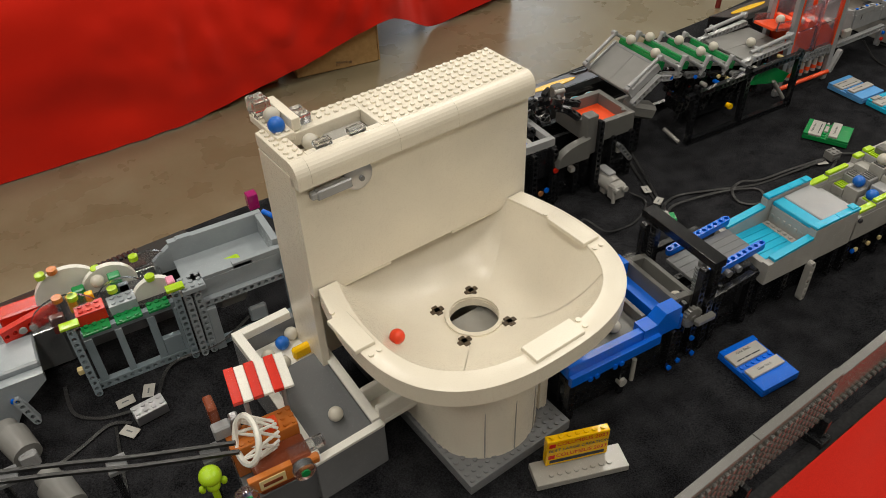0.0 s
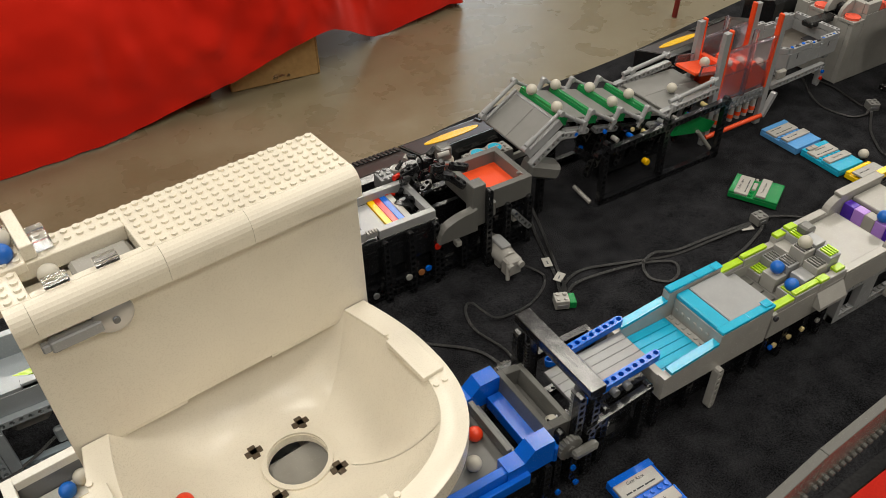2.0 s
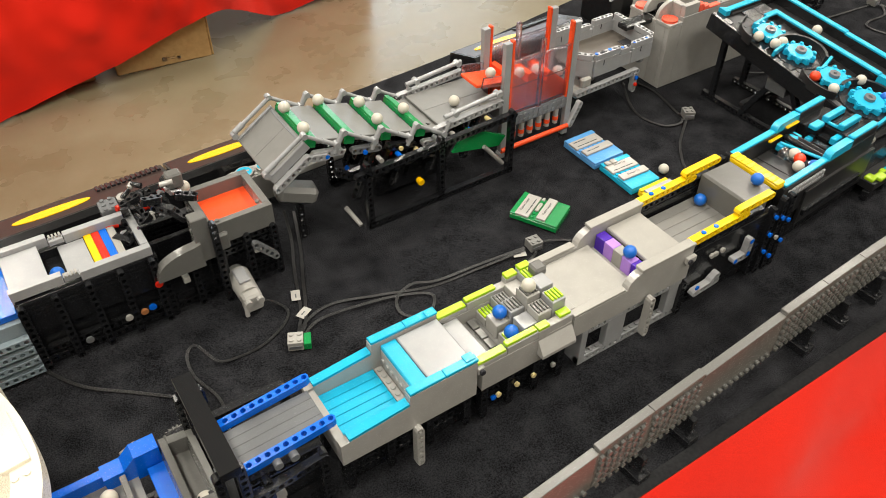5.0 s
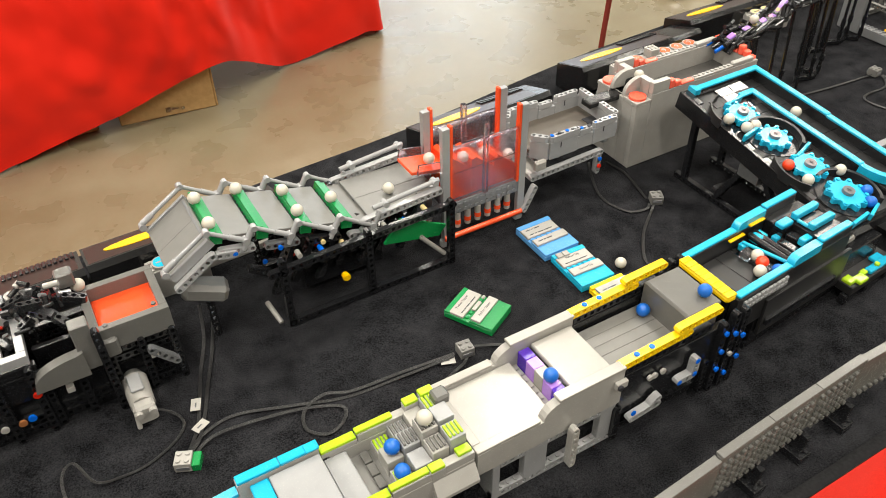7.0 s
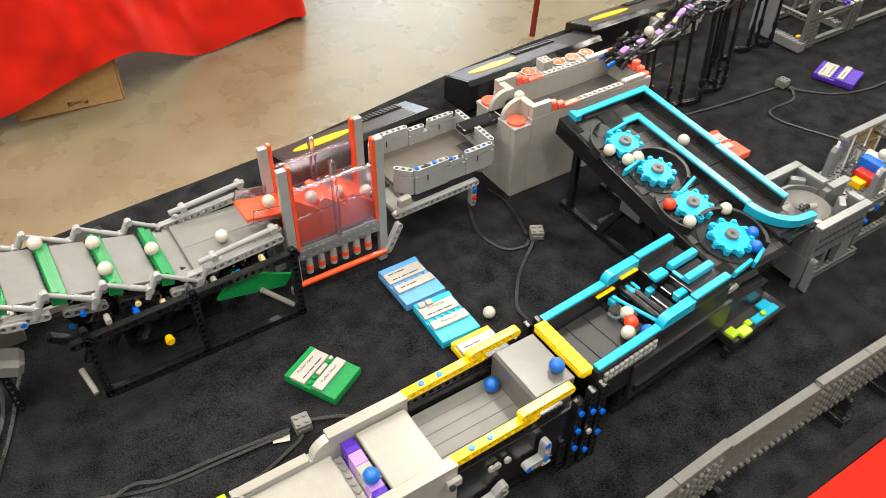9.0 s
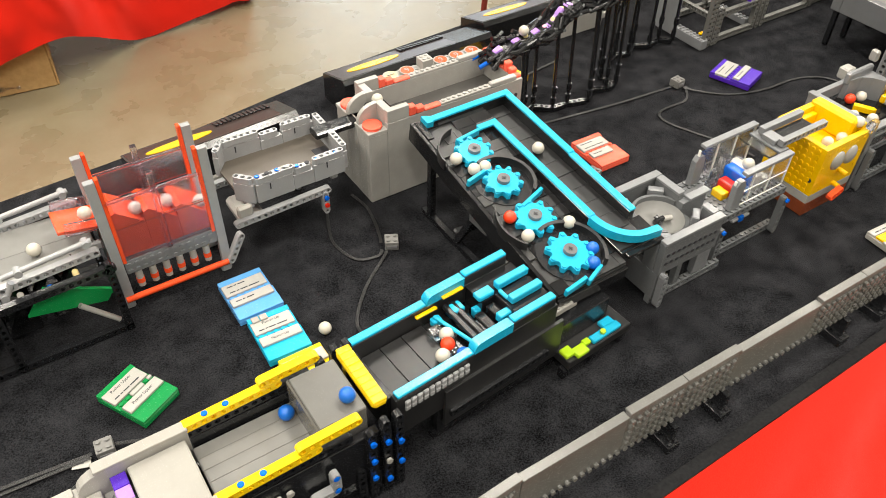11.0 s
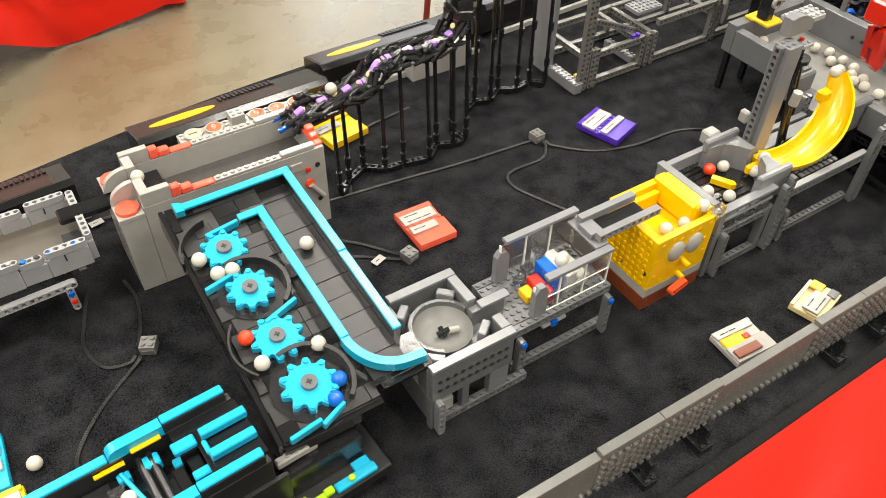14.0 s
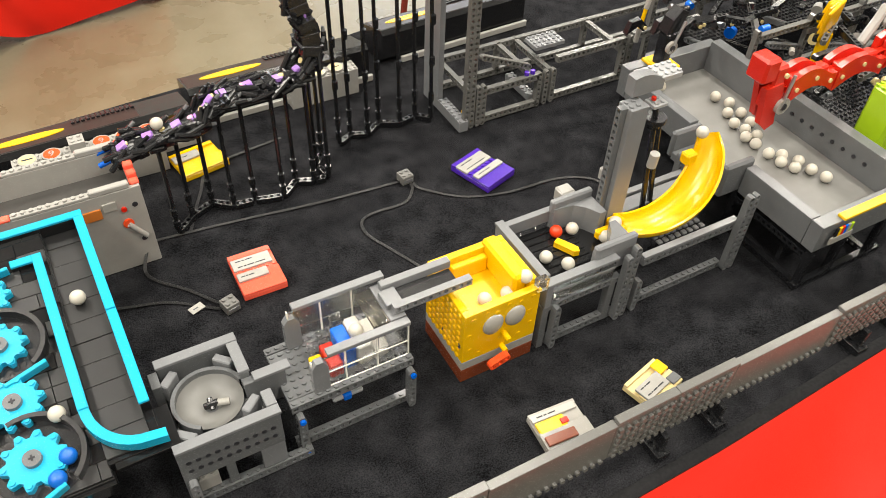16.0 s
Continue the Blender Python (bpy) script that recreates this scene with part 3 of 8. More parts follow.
for u, v in ((0.108, -0.136), (0.116, -0.136), (-0.122, -0.120), (-0.114, -0.1195), (0.032, -0.193), (0.032, -0.201), (0.108, -0.071), (-0.122, -0.060)):
    bm = bmesh.new(); cyl(bm, (u, v, 0.1698), (u, v, 0.1717), 0.0024); part("rim_stud", bm, "cream", rimp)
# the dished bowl in four shells with fine gaps
HC, HR = (0.0125, -0.081), 0.0235


def dish(t, k):
    u, v = rim(t, 0.0185)
    v = min(v, -0.0265)
    x, y = HC[0] + (u - HC[0]) * (HR + (1 - HR / 0.11) * k * 0.11) / 0.11, HC[1] + (v - HC[1]) * k
    a = math.atan2(v - HC[1], u - HC[0])
    hx, hy = HC[0] + HR * math.cos(a), HC[1] + HR * math.sin(a)
    x, y = hx + (u - hx) * k, hy + (v - hy) * k
    return (x, y, 0.101 + 0.0675 * k ** 2.6)


GAPS = (0.0, 0.30, 0.66, 1.0)
for ga, gb in zip(GAPS, GAPS[1:]):
    bm = bmesh.new()
    e = 0.0012
    tt, kk = lin(ga + (e if ga else 0), gb - (e if gb < 1 else 0), 26), lin(0, 1, 16)
    sheet(bm, lambda t, k: dish(t, k), tt, kk)
    sheet(bm, lambda t, k: tuple(a - b for a, b in zip(dish(t, k), (0, 0, 0.003))), tt, kk)
    part("bowl_shell", bm, "cream", tl, "", True)
bm = bmesh.new()
ends = (Vector(dish(1.0, 1)), Vector(dish(0.0, 1)))


def back_dish(s, k):
    e = ends[0].lerp(ends[1], s)
    e.y += 0.034 * math.sin(math.pi * s) ** 0.6
    a = math.atan2(e.y - HC[1], e.x - HC[0])
    hx, hy = HC[0] + HR * math.cos(a), HC[1] + HR * math.sin(a)
    return (hx + (e.x - hx) * k, hy + (e.y - hy) * k, 0.101 + (0.0675 - 0.022 * math.sin(math.pi * s) ** 0.7) * k ** 2.6)


sheet(bm, back_dish, lin(0, 1, 24), lin(0, 1, 16))
part("bowl_shell", bm, "cream", tl, "", True)
bm = bmesh.new()
sheet(bm, lambda a, k: (HC[0] + (HR + 0.0005 + 0.004 * (k > 0.4)) * math.cos(a), HC[1] + (HR + 0.0005 + 0.004 * (k > 0.4)) * math.sin(a), (0.092, 0.1035, 0.1035, 0.1005)[int(k * 3 + 0.5)]), lin(0, 2 * math.pi, 40), lin(0, 1, 4))
part("drain_ring", bm, "cream", tl, "", True)
bx("drain_slide", "white", tl, (HC[0] - 0.03, HC[0] + 0.03, HC[1] - 0.03, HC[1] + 0.03, 0.086, 0.090), m=Matrix.Rotation(0.1, 4, "X"))
# Solid dark crosses: the shade inside the open sockets is put into their colour.
for du, dv in ((0.019, 0.029), (-0.024, 0.027), (-0.028, -0.021), (0.021, -0.027)):
    bm = bmesh.new()
    for w, h in ((0.0070, 0.0026), (0.0030, 0.0062)):
        cbox(bm, HC[0] + du - w, HC[0] + du + w, HC[1] + dv - h, HC[1] + dv + h, 0.096, 0.1028, 0.0003)
    part("socket", bm, "slot", tl, "cross-shaped opening in the bowl, its shade painted dark brown")
# foot of the bowl
bm = bmesh.new()
foot = []
for z, k in ((0.012, 1.0), (0.03, 1.0), (0.07, 1.01), (0.1015, 1.04)):
    ring = [(0.044 * k, 0.03), (0.044 * k, -0.12)] + [(-0.011 + 0.055 * k * math.cos(a), -0.12 - 0.052 * k * math.sin(a)) for a in lin(0.15, 2.99, 18)] + [(-0.066 * k, -0.12), (-0.066 * k, 0.03)]
    foot.append([bm.verts.new((u, v, z)) for u, v in ring])
for a, b in zip(foot, foot[1:]):
    for k in range(len(a)):
        bm.faces.new((a[k - 1], a[k], b[k], b[k - 1]))
bm.faces.new(foot[0])
part("pedestal", bm, "cream", tl, "", True)
bx("pedestal_post", "cream", tl, (0.0365, 0.0465, -0.152, -0.134, 0.012, 0.105))
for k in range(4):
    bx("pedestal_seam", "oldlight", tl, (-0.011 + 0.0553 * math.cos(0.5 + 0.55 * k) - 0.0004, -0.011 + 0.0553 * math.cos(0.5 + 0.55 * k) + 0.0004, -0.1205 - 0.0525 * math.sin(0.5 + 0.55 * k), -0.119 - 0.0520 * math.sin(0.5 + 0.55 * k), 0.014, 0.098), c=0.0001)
bx("base_plate", "middark", tl, (-0.070, 0.052, -0.180, 0.03, 0, 0.0125), "dark grey studded base plate", stud=True)

# grey chute box beside the bowl
cb = thing("chute_box", "dark grey ball chute box with white brick rim", "ball chute", (-0.145, -0.04, 0))
X0, X1, Y0, Y1 = -0.179, -0.108, -0.094, 0.053
for x in (X0, X1 - 0.008):
    pr("side", "middark", cb, [(Y0, 0.02), (-0.0002, 0.02), (-0.0002, 0.071), (Y0, 0.0535)], "yz", x, x + 0.008)
    pr("rim_tile", "undimmed_white", cb, [(Y0, 0.0537), (-0.0002, 0.0712), (-0.0002, 0.0745), (Y0, 0.0570)], "yz", x - 0.0003, x + 0.0085)
bx("side", "middark", cb, (X0, X0 + 0.008, 0.0, Y1, 0.02, 0.082))
bx("side", "middark", cb, (X1 - 0.008, X1, 0.0, Y1, 0.02, 0.074))
bx("back", "middark", cb, (X0 + 0.008, X1 - 0.008, Y1 - 0.008, Y1, 0.02, 0.082))
bx("front", "middark", cb, (X0, X1, Y0 - 0.0085, Y0 - 0.0005, 0.0, 0.052))
bx("rim_brick", "undimmed_white", cb, (X0, X0 + 0.009, 0.0, Y1, 0.082, 0.091))
bx("rim_brick", "undimmed_white", cb, (X0 + 0.009, X1 - 0.012, Y1 - 0.009, Y1, 0.082, 0.091))
bx("rim_tile", "undimmed_white", cb, (X0, X1, Y0 - 0.009, Y0 - 0.001, 0.052, 0.0555))
pr("chute", "dark", cb, [(0.0, 0.070), (Y0, 0.0515), (Y0, 0.040), (0.0, 0.058)], "yz", X0 + 0.0085, X1 - 0.0085, "smooth dark grey sloping chute")
bx("landing", "undimmed_white", cb, (X0 + 0.009, X1 - 0.009, 0.001, Y1 - 0.009, 0.052, 0.064))
bx("hinge", "gold", cb, (X1 - 0.030, X1 - 0.010, 0.006, 0.014, 0.064, 0.077), c=0.002)
bx("exit_spout", "undimmed_white", cb, (X1, X1 + 0.046, Y0 + 0.001, Y0 + 0.033, 0.040, 0.046), c=0.001)
for y in (Y0 + 0.001, Y0 + 0.027):
    bx("spout_side", "undimmed_white", cb, (X1, X1 + 0.046, y, y + 0.006, 0.0462, 0.066), c=0.001)
for u, v in ((-0.158, 0.022), (-0.150, 0.006)):
    ball(u, v, 0.064)
ball(-0.139, 0.030, 0.064, "blue"); ball(-0.126, 0.036, 0.064)
ball(-0.140, -0.072, 0.0567)
ball(-0.107, 0.021, TZ + 0.001, "blue"); ball(-0.088, 0.004, TZ - 0.014); ball(-0.104, 0.034, TZ + 0.003)
ball(-0.075, -0.083, 0.124, "red")
use_frame()

# award plaque
aw = thing("award_plaque", "yellow brick award sign standing on a white tile base", "sign", (0.42, 0.40, 0))
use_frame(pose(0.378, 0.428, 0, 0, 0, -16.6))
bx("base", "white", aw, (0.0, 0.089, -0.026, 0.0, 0.0, 0.0075), stud=False)
bm = bmesh.new(); studs(bm, 0.012, -0.022, 8, 1, 0.0075); part("base_stud", bm, "white", aw)
sign = bx("sign", "gold", aw, (0.0135, 0.0735, -0.0085, -0.0005, 0.0092, 0.0435))
bm = bmesh.new(); studs(bm, 0.0155, -0.0085, 7, 1, 0.0435); part("sign_stud", bm, "gold", aw)
for i, (txt, mt, sz) in enumerate((("COLUMBUS 2023", "red", 0.0066), ("BEST LARGE CREATION", "ink", 0.0055), ("COLUMBUS 2023", "red", 0.0066))):
    letters(txt, sz, pose(0.0445 + (0.003 if i != 1 else 0), -0.0088, 0.0385 - 0.0082 * i, 90), mt, sign)
bx("bar", "ink", sign, (0.017, 0.070, -0.009, -0.0085, 0.0125, 0.0165), c=0.0001)
for z in (0.035, 0.0187):
    bx("emblem", "red", sign, (0.0155, 0.0215, -0.009, -0.0085, z, z + 0.005), c=0.0001)
use_frame()

# blue feeder under the bowl
bf = thing("blue_feeder", "bright blue ball feeder bin on black legs", "ball feeder", (0.51, 0.5, 0))
tray(bf, 0.44, 0.562, 0.456, 0.548, 0.058, 0.074, "blue", "scuffed", floor_z=0.062, skip="e")
for y0, y1 in ((0.4545, 0.470), (0.534, 0.5495)):
    pr("cheek", "blue", bf, [(0.530, 0.058), (0.576, 0.058), (0.576, 0.086), (0.556, 0.086), (0.546, 0.076), (0.530, 0.076)], "xz", y0, y1)
bx("sill", "blue", bf, (0.562, 0.577, 0.471, 0.533, 0.055, 0.068))
bx("lip", "blue", bf, (0.5775, 0.584, 0.456, 0.470, 0.05, 0.071), c=0.002)
bx("gate", "grey", bf, (0.541, 0.546, 0.472, 0.532, 0.064, 0.076))
bx("apron", "blue", bf, (0.44, 0.55, 0.450, 0.4555, 0.052, 0.064))
leg_frame(bf, 0.44, 0.575, 0.456, 0.058, uprights=3)
leg_frame(bf, 0.44, 0.575, 0.540, 0.058, uprights=2)
for x in (0.462, 0.470, 0.492, 0.500):
    pin(bf, x, 0.451, 0.053)
pin(bf, 0.571, 0.452, 0.004)
rod("shaft", "oldlight", bf, (0.520, 0.452, 0.015), (0.520, 0.452, 0.045)); rod("wheel", "oldlight", bf, (0.507, 0.449, 0.020), (0.507, 0.456, 0.020), 0.005)
ball(0.531, 0.505, 0.062, "red"); ball(0.529, 0.522, 0.062); ball(0.514, 0.481, 0.062)

# gear rack lift
gl = thing("gear_rack_lift", "black gear-rack ball lift with a grey scoop and blue beam rails", "ball lift", (0.63, 0.5, 0))
for y in (0.460, 0.545):
    for x in (0.603, 0.620):
        beam(gl, (x, y, 0), (x, y, 0.122), "black", roll=90, name="upright")
bx("crossbar", "gloss_black", gl, (0.604, 0.620, 0.450, 0.554, 0.1225, 0.132), "glossy black crossbar")
for y in (0.470, 0.536):
    bm = bmesh.new()
    cbox(bm, 0.607, 0.615, y - 0.003, y + 0.003, 0.02, 0.118)
    for k in range(23):
        cbox(bm, 0.604, 0.607, y - 0.003, y + 0.003, 0.022 + k * 0.004, 0.0242 + k * 0.004, 0.0003)
    part("rack", bm, "black" if y > 0.5 else "dark", gl, "toothed rack")
for x0, y in ((0.618, 0.474), (0.618, 0.5235)):
    beam(gl, (x0, y, 0.088), (0.702, y, 0.096), "blue", roll=90, name="rail", label="blue beam rail", h=0.0078)
bx("ramp", "dark", gl, (0, 0.088, 0.480, 0.5175, -0.002, 0.001), m=Matrix.Translation((0.612, 0, 0.084)) @ Matrix.Rotation(radians(-2), 4, "Y"), label="scuffed grey tile ramp")
for k in range(4):
    bx("tile", "dark", gl, (0, 0.088, 0.4805 + k * 0.0093, 0.48975 + k * 0.0093, 0.001, 0.0022), m=Matrix.Translation((0.612, 0, 0.084)) @ Matrix.Rotation(radians(-2), 4, "Y"))
MS = pose(0.590, 0.505, 0.072, 0, 8, 0)
scoop = bx("scoop", "grey", gl, (-0.014, 0.014, -0.038, 0.038, -0.012, -0.008), m=MS)
for b in ((-0.014, -0.008, -0.038, 0.038, -0.008, 0.010), (0.008, 0.014, -0.038, 0.038, -0.008, 0.010), (-0.008, 0.008, -0.038, -0.030, -0.008, 0.010), (-0.008, 0.008, 0.030, 0.038, -0.008, 0.010)):
    bx("scoop_wall", "grey", scoop, b, m=MS)


def gear(parent, c, r, teeth, t, mat, axis="y", name="gear"):
    pts = []
    for k in range(teeth * 4):
        a = 2 * math.pi * k / (teeth * 4)
        q = r if k % 4 in (1, 2) else r * 0.86
        pts.append((q * math.cos(a), q * math.sin(a)))
    bm = bmesh.new()
    prism(bm, pts, "xy", -t / 2, t / 2)
    cyl(bm, (0, 0, -t * 0.75), (0, 0, t * 0.75), r * 0.3, 12)
    bm.transform(Matrix.Translation(c) @ (Matrix.Rotation(math.pi / 2, 4, "X") if axis == "y" else Matrix.Rotation(math.pi / 2, 4, "Y") if axis == "x" else I4))
    return part(name, bm, mat, parent)


gear(gl, (0.594, 0.456, 0.062), 0.0125, 20, 0.006, "grey"); gear(gl, (0.594, 0.553, 0.062), 0.0125, 20, 0.006, "grey")
bx("bearing", "grey", gl, (0.592, 0.618, 0.444, 0.452, 0.056, 0.064), c=0.002)
gear(gl, (0.640, 0.470, 0.040), 0.012, 20, 0.005, "oldlight"); gear(gl, (0.640, 0.486, 0.028), 0.010, 12, 0.006, "oldlight")
leg_frame(gl, 0.585, 0.69, 0.464, 0.082, uprights=3)
leg_frame(gl, 0.585, 0.69, 0.540, 0.078, uprights=2)
beam(gl, (0.61, 0.458, 0.070), (0.69, 0.462, 0.074), "black", name="brace")
for x, z in ((0.586, 0.004), (0.606, 0.004), (0.60, 0.030)):
    pin(gl, x, 0.455, z)
for x in (0.664, 0.650):
    rod("bush", "dark", gl, (x, 0.464, 0.086), (x, 0.470, 0.086), 0.004)
ball(0.592, 0.478, 0.065)

# cyan-trimmed bin
cbn = thing("cyan_bin", "old light-grey ball bin with cyan tile rim and floor", "ball bin", (0.76, 0.5, 0))
for y0, y1 in ((0.457, 0.4655), (0.5235, 0.532)):
    pr("side", "oldlight", cbn, [(0.700, 0.053), (0.835, 0.053), (0.835, 0.098), (0.766, 0.098), (0.766, 0.086), (0.700, 0.080)], "xz", y0, y1)
    pr("rim_tile", "cyan", cbn, [(0.708, 0.0812), (0.7655, 0.0864), (0.7655, 0.0896), (0.708, 0.0844)], "xz", y0, y1)
    bx("rim_tile", "cyan", cbn, (0.7665, 0.802, y0, y1, 0.0985, 0.1018))
    bx("rim_tile", "cyan", cbn, (0.8025, 0.836, y0, y1, 0.0985, 0.1018), stud=False)
    bx("end_clip", "cyan", cbn, (0.824, 0.834, y0 + (0.002 if y0 < 0.5 else -0.002), y1 + (0.002 if y0 < 0.5 else -0.002), 0.102, 0.1035), c=0.0008)
bx("front_wall", "oldlight", cbn, (0.700, 0.708, 0.4656, 0.5234, 0.053, 0.078))
bx("bin_floor", "oldlight", cbn, (0.708, 0.835, 0.4656, 0.5234, 0.053, 0.064))
for k in range(6):
    bx("tile", "cyan", cbn, (0.7085, 0.766, 0.4660 + k * 0.0096, 0.4752 + k * 0.0096, 0.0642, 0.0672))
bm = bmesh.new(); cbox(bm, 0.7665, 0.7745, 0.466, 0.523, 0.064, 0.0672); studs(bm, 0.7665, 0.4665, 1, 7, 0.0672); part("stud_strip", bm, "oldlight", cbn)
bm = bmesh.new(); cbox(bm, 0.7750, 0.7830, 0.466, 0.523, 0.064, 0.0885)
for k in range(7):
    cyl(bm, (0.7752, 0.4705 + k * S, 0.077), (0.7735, 0.4705 + k * S, 0.077), 0.0023, 8)
part("baffle", bm, "oldlight", cbn, "light-grey studded step wall")
bx("cross_tile", "cyan", cbn, (0.7750, 0.7905, 0.466, 0.523, 0.0887, 0.0945), c=0.001)
bx("lift_plate", "light", cbn, (0.7910, 0.8345, 0.4665, 0.5225, 0.090, 0.0955), "smooth light-grey tile platform", c=0.001)
leg_frame(cbn, 0.705, 0.835, 0.468, 0.052, uprights=4)
leg_frame(cbn, 0.705, 0.835, 0.516, 0.052, uprights=2)
beam(cbn, (0.772, 0.4545, 0.0), (0.772, 0.4545, 0.056), "oldlight", roll=90, name="prop", label="light-grey prop beam")
bx("pin_block", "oldlight", cbn, (0.8355, 0.8425, 0.456, 0.464, 0.080, 0.088)); pin(cbn, 0.839, 0.456, 0.084, "ink")

# lime-trimmed stair bin
lm = thing("lime_stair_bin", "light-grey stair bin with lime-green tile rim and grille steps", "ball bin", (0.89, 0.5, 0))
for y0, y1 in ((0.459, 0.467), (0.523, 0.531)):
    bx("side", "oldlight", lm, (0.8425, 0.945, y0, y1, 0.050, 0.083))
    bx("rim_tile", "lime", lm, (0.836, 0.868, y0, y1, 0.0890, 0.0925)); bx("side", "oldlight", lm, (0.836, 0.869, y0, y1, 0.0835, 0.0888))
    bx("rim_tile", "lime", lm, (0.8685, 0.903, y0 + 0.001, y1 - 0.001, 0.0930, 0.0965)); bx("side", "oldlight", lm, (0.8695, 0.945, y0, y1, 0.0835, 0.0928))
bx("entry_plate", "light", lm, (0.8365, 0.8570, 0.4675, 0.5225, 0.078, 0.0830), c=0.001)
pr("buttress", "oldlight", lm, [(0.4588, 0.080), (0.450, 0.066), (0.450, 0.062), (0.4588, 0.062)], "yz", 0.905, 0.945)
bx("bin_floor", "scuffed", lm, (0.836, 0.945, 0.467, 0.523, 0.050, 0.068))
for k in range(4):
    bx("grille", "grey", lm, (0.868, 0.8755, 0.468 + k * 0.0138, 0.4805 + k * 0.0138, 0.0682, 0.0712))
for i, (x, y, z, w) in enumerate(((0.880, 0.470, 0.080, 0.014), (0.896, 0.470, 0.092, 0.014), (0.912, 0.470, 0.100, 0.015), (0.928, 0.470, 0.107, 0.015), (0.880, 0.490, 0.086, 0.014), (0.896, 0.490, 0.095, 0.015), (0.912, 0.488, 0.107, 0.015), (0.928, 0.489, 0.110, 0.015), (0.880, 0.508, 0.078, 0.014), (0.896, 0.506, 0.088, 0.015), (0.912, 0.506, 0.096, 0.015), (0.928, 0.507, 0.104, 0.015))):
    blk = bx("stair_block", ("oldlight", "light")[i % 2], lm, (x, x + 0.0155, y, y + 0.0172, 0.068, z))
    if i % 3 != 1:
        for q in range(4):
            bx("grille_bar", ("lime" if i % 4 in (0, 3) else "grey"), blk, (x + 0.001 + q * 0.0036, x + 0.0031 + q * 0.0036, y + 0.002, y + w, z, z + 0.0024), c=0.0003)
for x, y, z in ((0.904, 0.4585, 0.0930), (0.915, 0.5235, 0.100), (0.930, 0.5225, 0.104), (0.9305, 0.461, 0.093)):
    bx("corner_tile", "lime", lm, (x, x + 0.013, y, y + 0.008, z, z + 0.0035)); bx("corner_brick", "oldlight", lm, (x, x + 0.013, y, y + 0.008, 0.083, z - 0.0002))
bx("clip", "grey", lm, (0.936, 0.950, 0.506, 0.520, 0.104, 0.1145), c=0.002)
leg_frame(lm, 0.845, 0.945, 0.466, 0.050, uprights=4)
leg_frame(lm, 0.845, 0.945, 0.516, 0.050, uprights=2)
for x, mt in ((0.858, "blue"), (0.864, "tan"), (0.886, "tan"), (0.906, "tan"), (0.930, "oldlight")):
    pin(lm, x, 0.462, 0.028, mt)
ball(0.889, 0.4985, 0.086, "blue"); ball(0.919, 0.496, 0.107); ball(0.887, 0.477, 0.080, "blue")

# white bin with a lifting purple-striped platform
wb = thing("white_bin", "white ball bin with purple striped lift on a grey brick base", "ball bin", (1.02, 0.5, 0))
for y0, y1 in ((0.459, 0.4675), (0.5345, 0.543)):
    pr("side", "oldlight", wb, [(0.948, 0.056), (1.103, 0.056), (1.103, 0.1005), (1.037, 0.1005)] + [(1.037 - 0.022 * math.sin(a), 0.0845 + 0.016 * math.cos(a)) for a in lin(0.2, 1.57, 6)] + [(0.948, 0.0845)], "xz", y0, y1)
    bx("rim_tile", "white", wb, (1.030, 1.1035, y0 - 0.001, y1 + 0.001, 0.101, 0.1045))
    bx("rim_tile", "white", wb, (0.9475, 1.012, y0, y1, 0.0848, 0.088))
bx("front_wall", "oldlight", wb, (0.948, 0.956, 0.4677, 0.5343, 0.056, 0.0845)); bx("rim_tile", "white", wb, (0.9475, 0.956, 0.4677, 0.5343, 0.0848, 0.088))
bx("bin_floor", "white", wb, (0.956, 1.030, 0.4677, 0.5343, 0.056, 0.0815), "smooth white tile floor", c=0.001)
bm = bmesh.new(); cbox(bm, 1.0305, 1.0385, 0.4677, 0.5343, 0.056, 0.074); studs(bm, 1.0305, 0.4687, 1, 8, 0.074); part("stud_strip", bm, "oldlight", wb)
for k, mt in enumerate(("purple", "lavender", "white", "lavender", "purple")):
    bx("lift_brick", mt, wb, (1.039, 1.051, 0.4685 + k * 0.0131, 0.4814 + k * 0.0131, 0.06, 0.091))
bx("lift_plate", "white", wb, (1.053, 1.0995, 0.4685, 0.5335, 0.089, 0.0945), "smooth white tile platform", c=0.001)
bx("base_wall", "light", wb, (0.966, 0.974, 0.462, 0.540, 0.0, 0.056))
bx("base_wall", "light", wb, (1.0, 1.025, 0.462, 0.47, 0.009, 0.056)); bx("base_wall", "light", wb, (1.085, 1.10, 0.462, 0.47, 0.009, 0.056))
beam(wb, (0.966, 0.466, 0.005), (1.10, 0.466, 0.005), "light", rnd=False, stud=True, h=0.0094, name="foot_beam")
beam(wb, (0.974, 0.4655, 0.050), (1.10, 0.4655, 0.050), "light", rnd=False, h=0.0094, name="head_beam")
beam(wb, (0.966, 0.536, 0.005), (1.10, 0.536, 0.005), "light", rnd=False, stud=True, h=0.0094, name="foot_beam")
beam(wb, (1.046, 0.4535, 0.008), (1.046, 0.4535, 0.066), "oldlight", roll=90, name="prop", label="light-grey prop beam")
bx("latch", "oldlight", wb, (1.092, 1.105, 0.4545, 0.459, 0.082, 0.09)); pin(wb, 1.095, 0.4548, 0.086, "ink")
ball(1.044, 0.490, 0.091, "blue")

# yellow-railed lift
yl = thing("yellow_rail_lift", "black ball lift with yellow beam rails and a grey platform", "ball lift", (1.16, 0.5, 0))
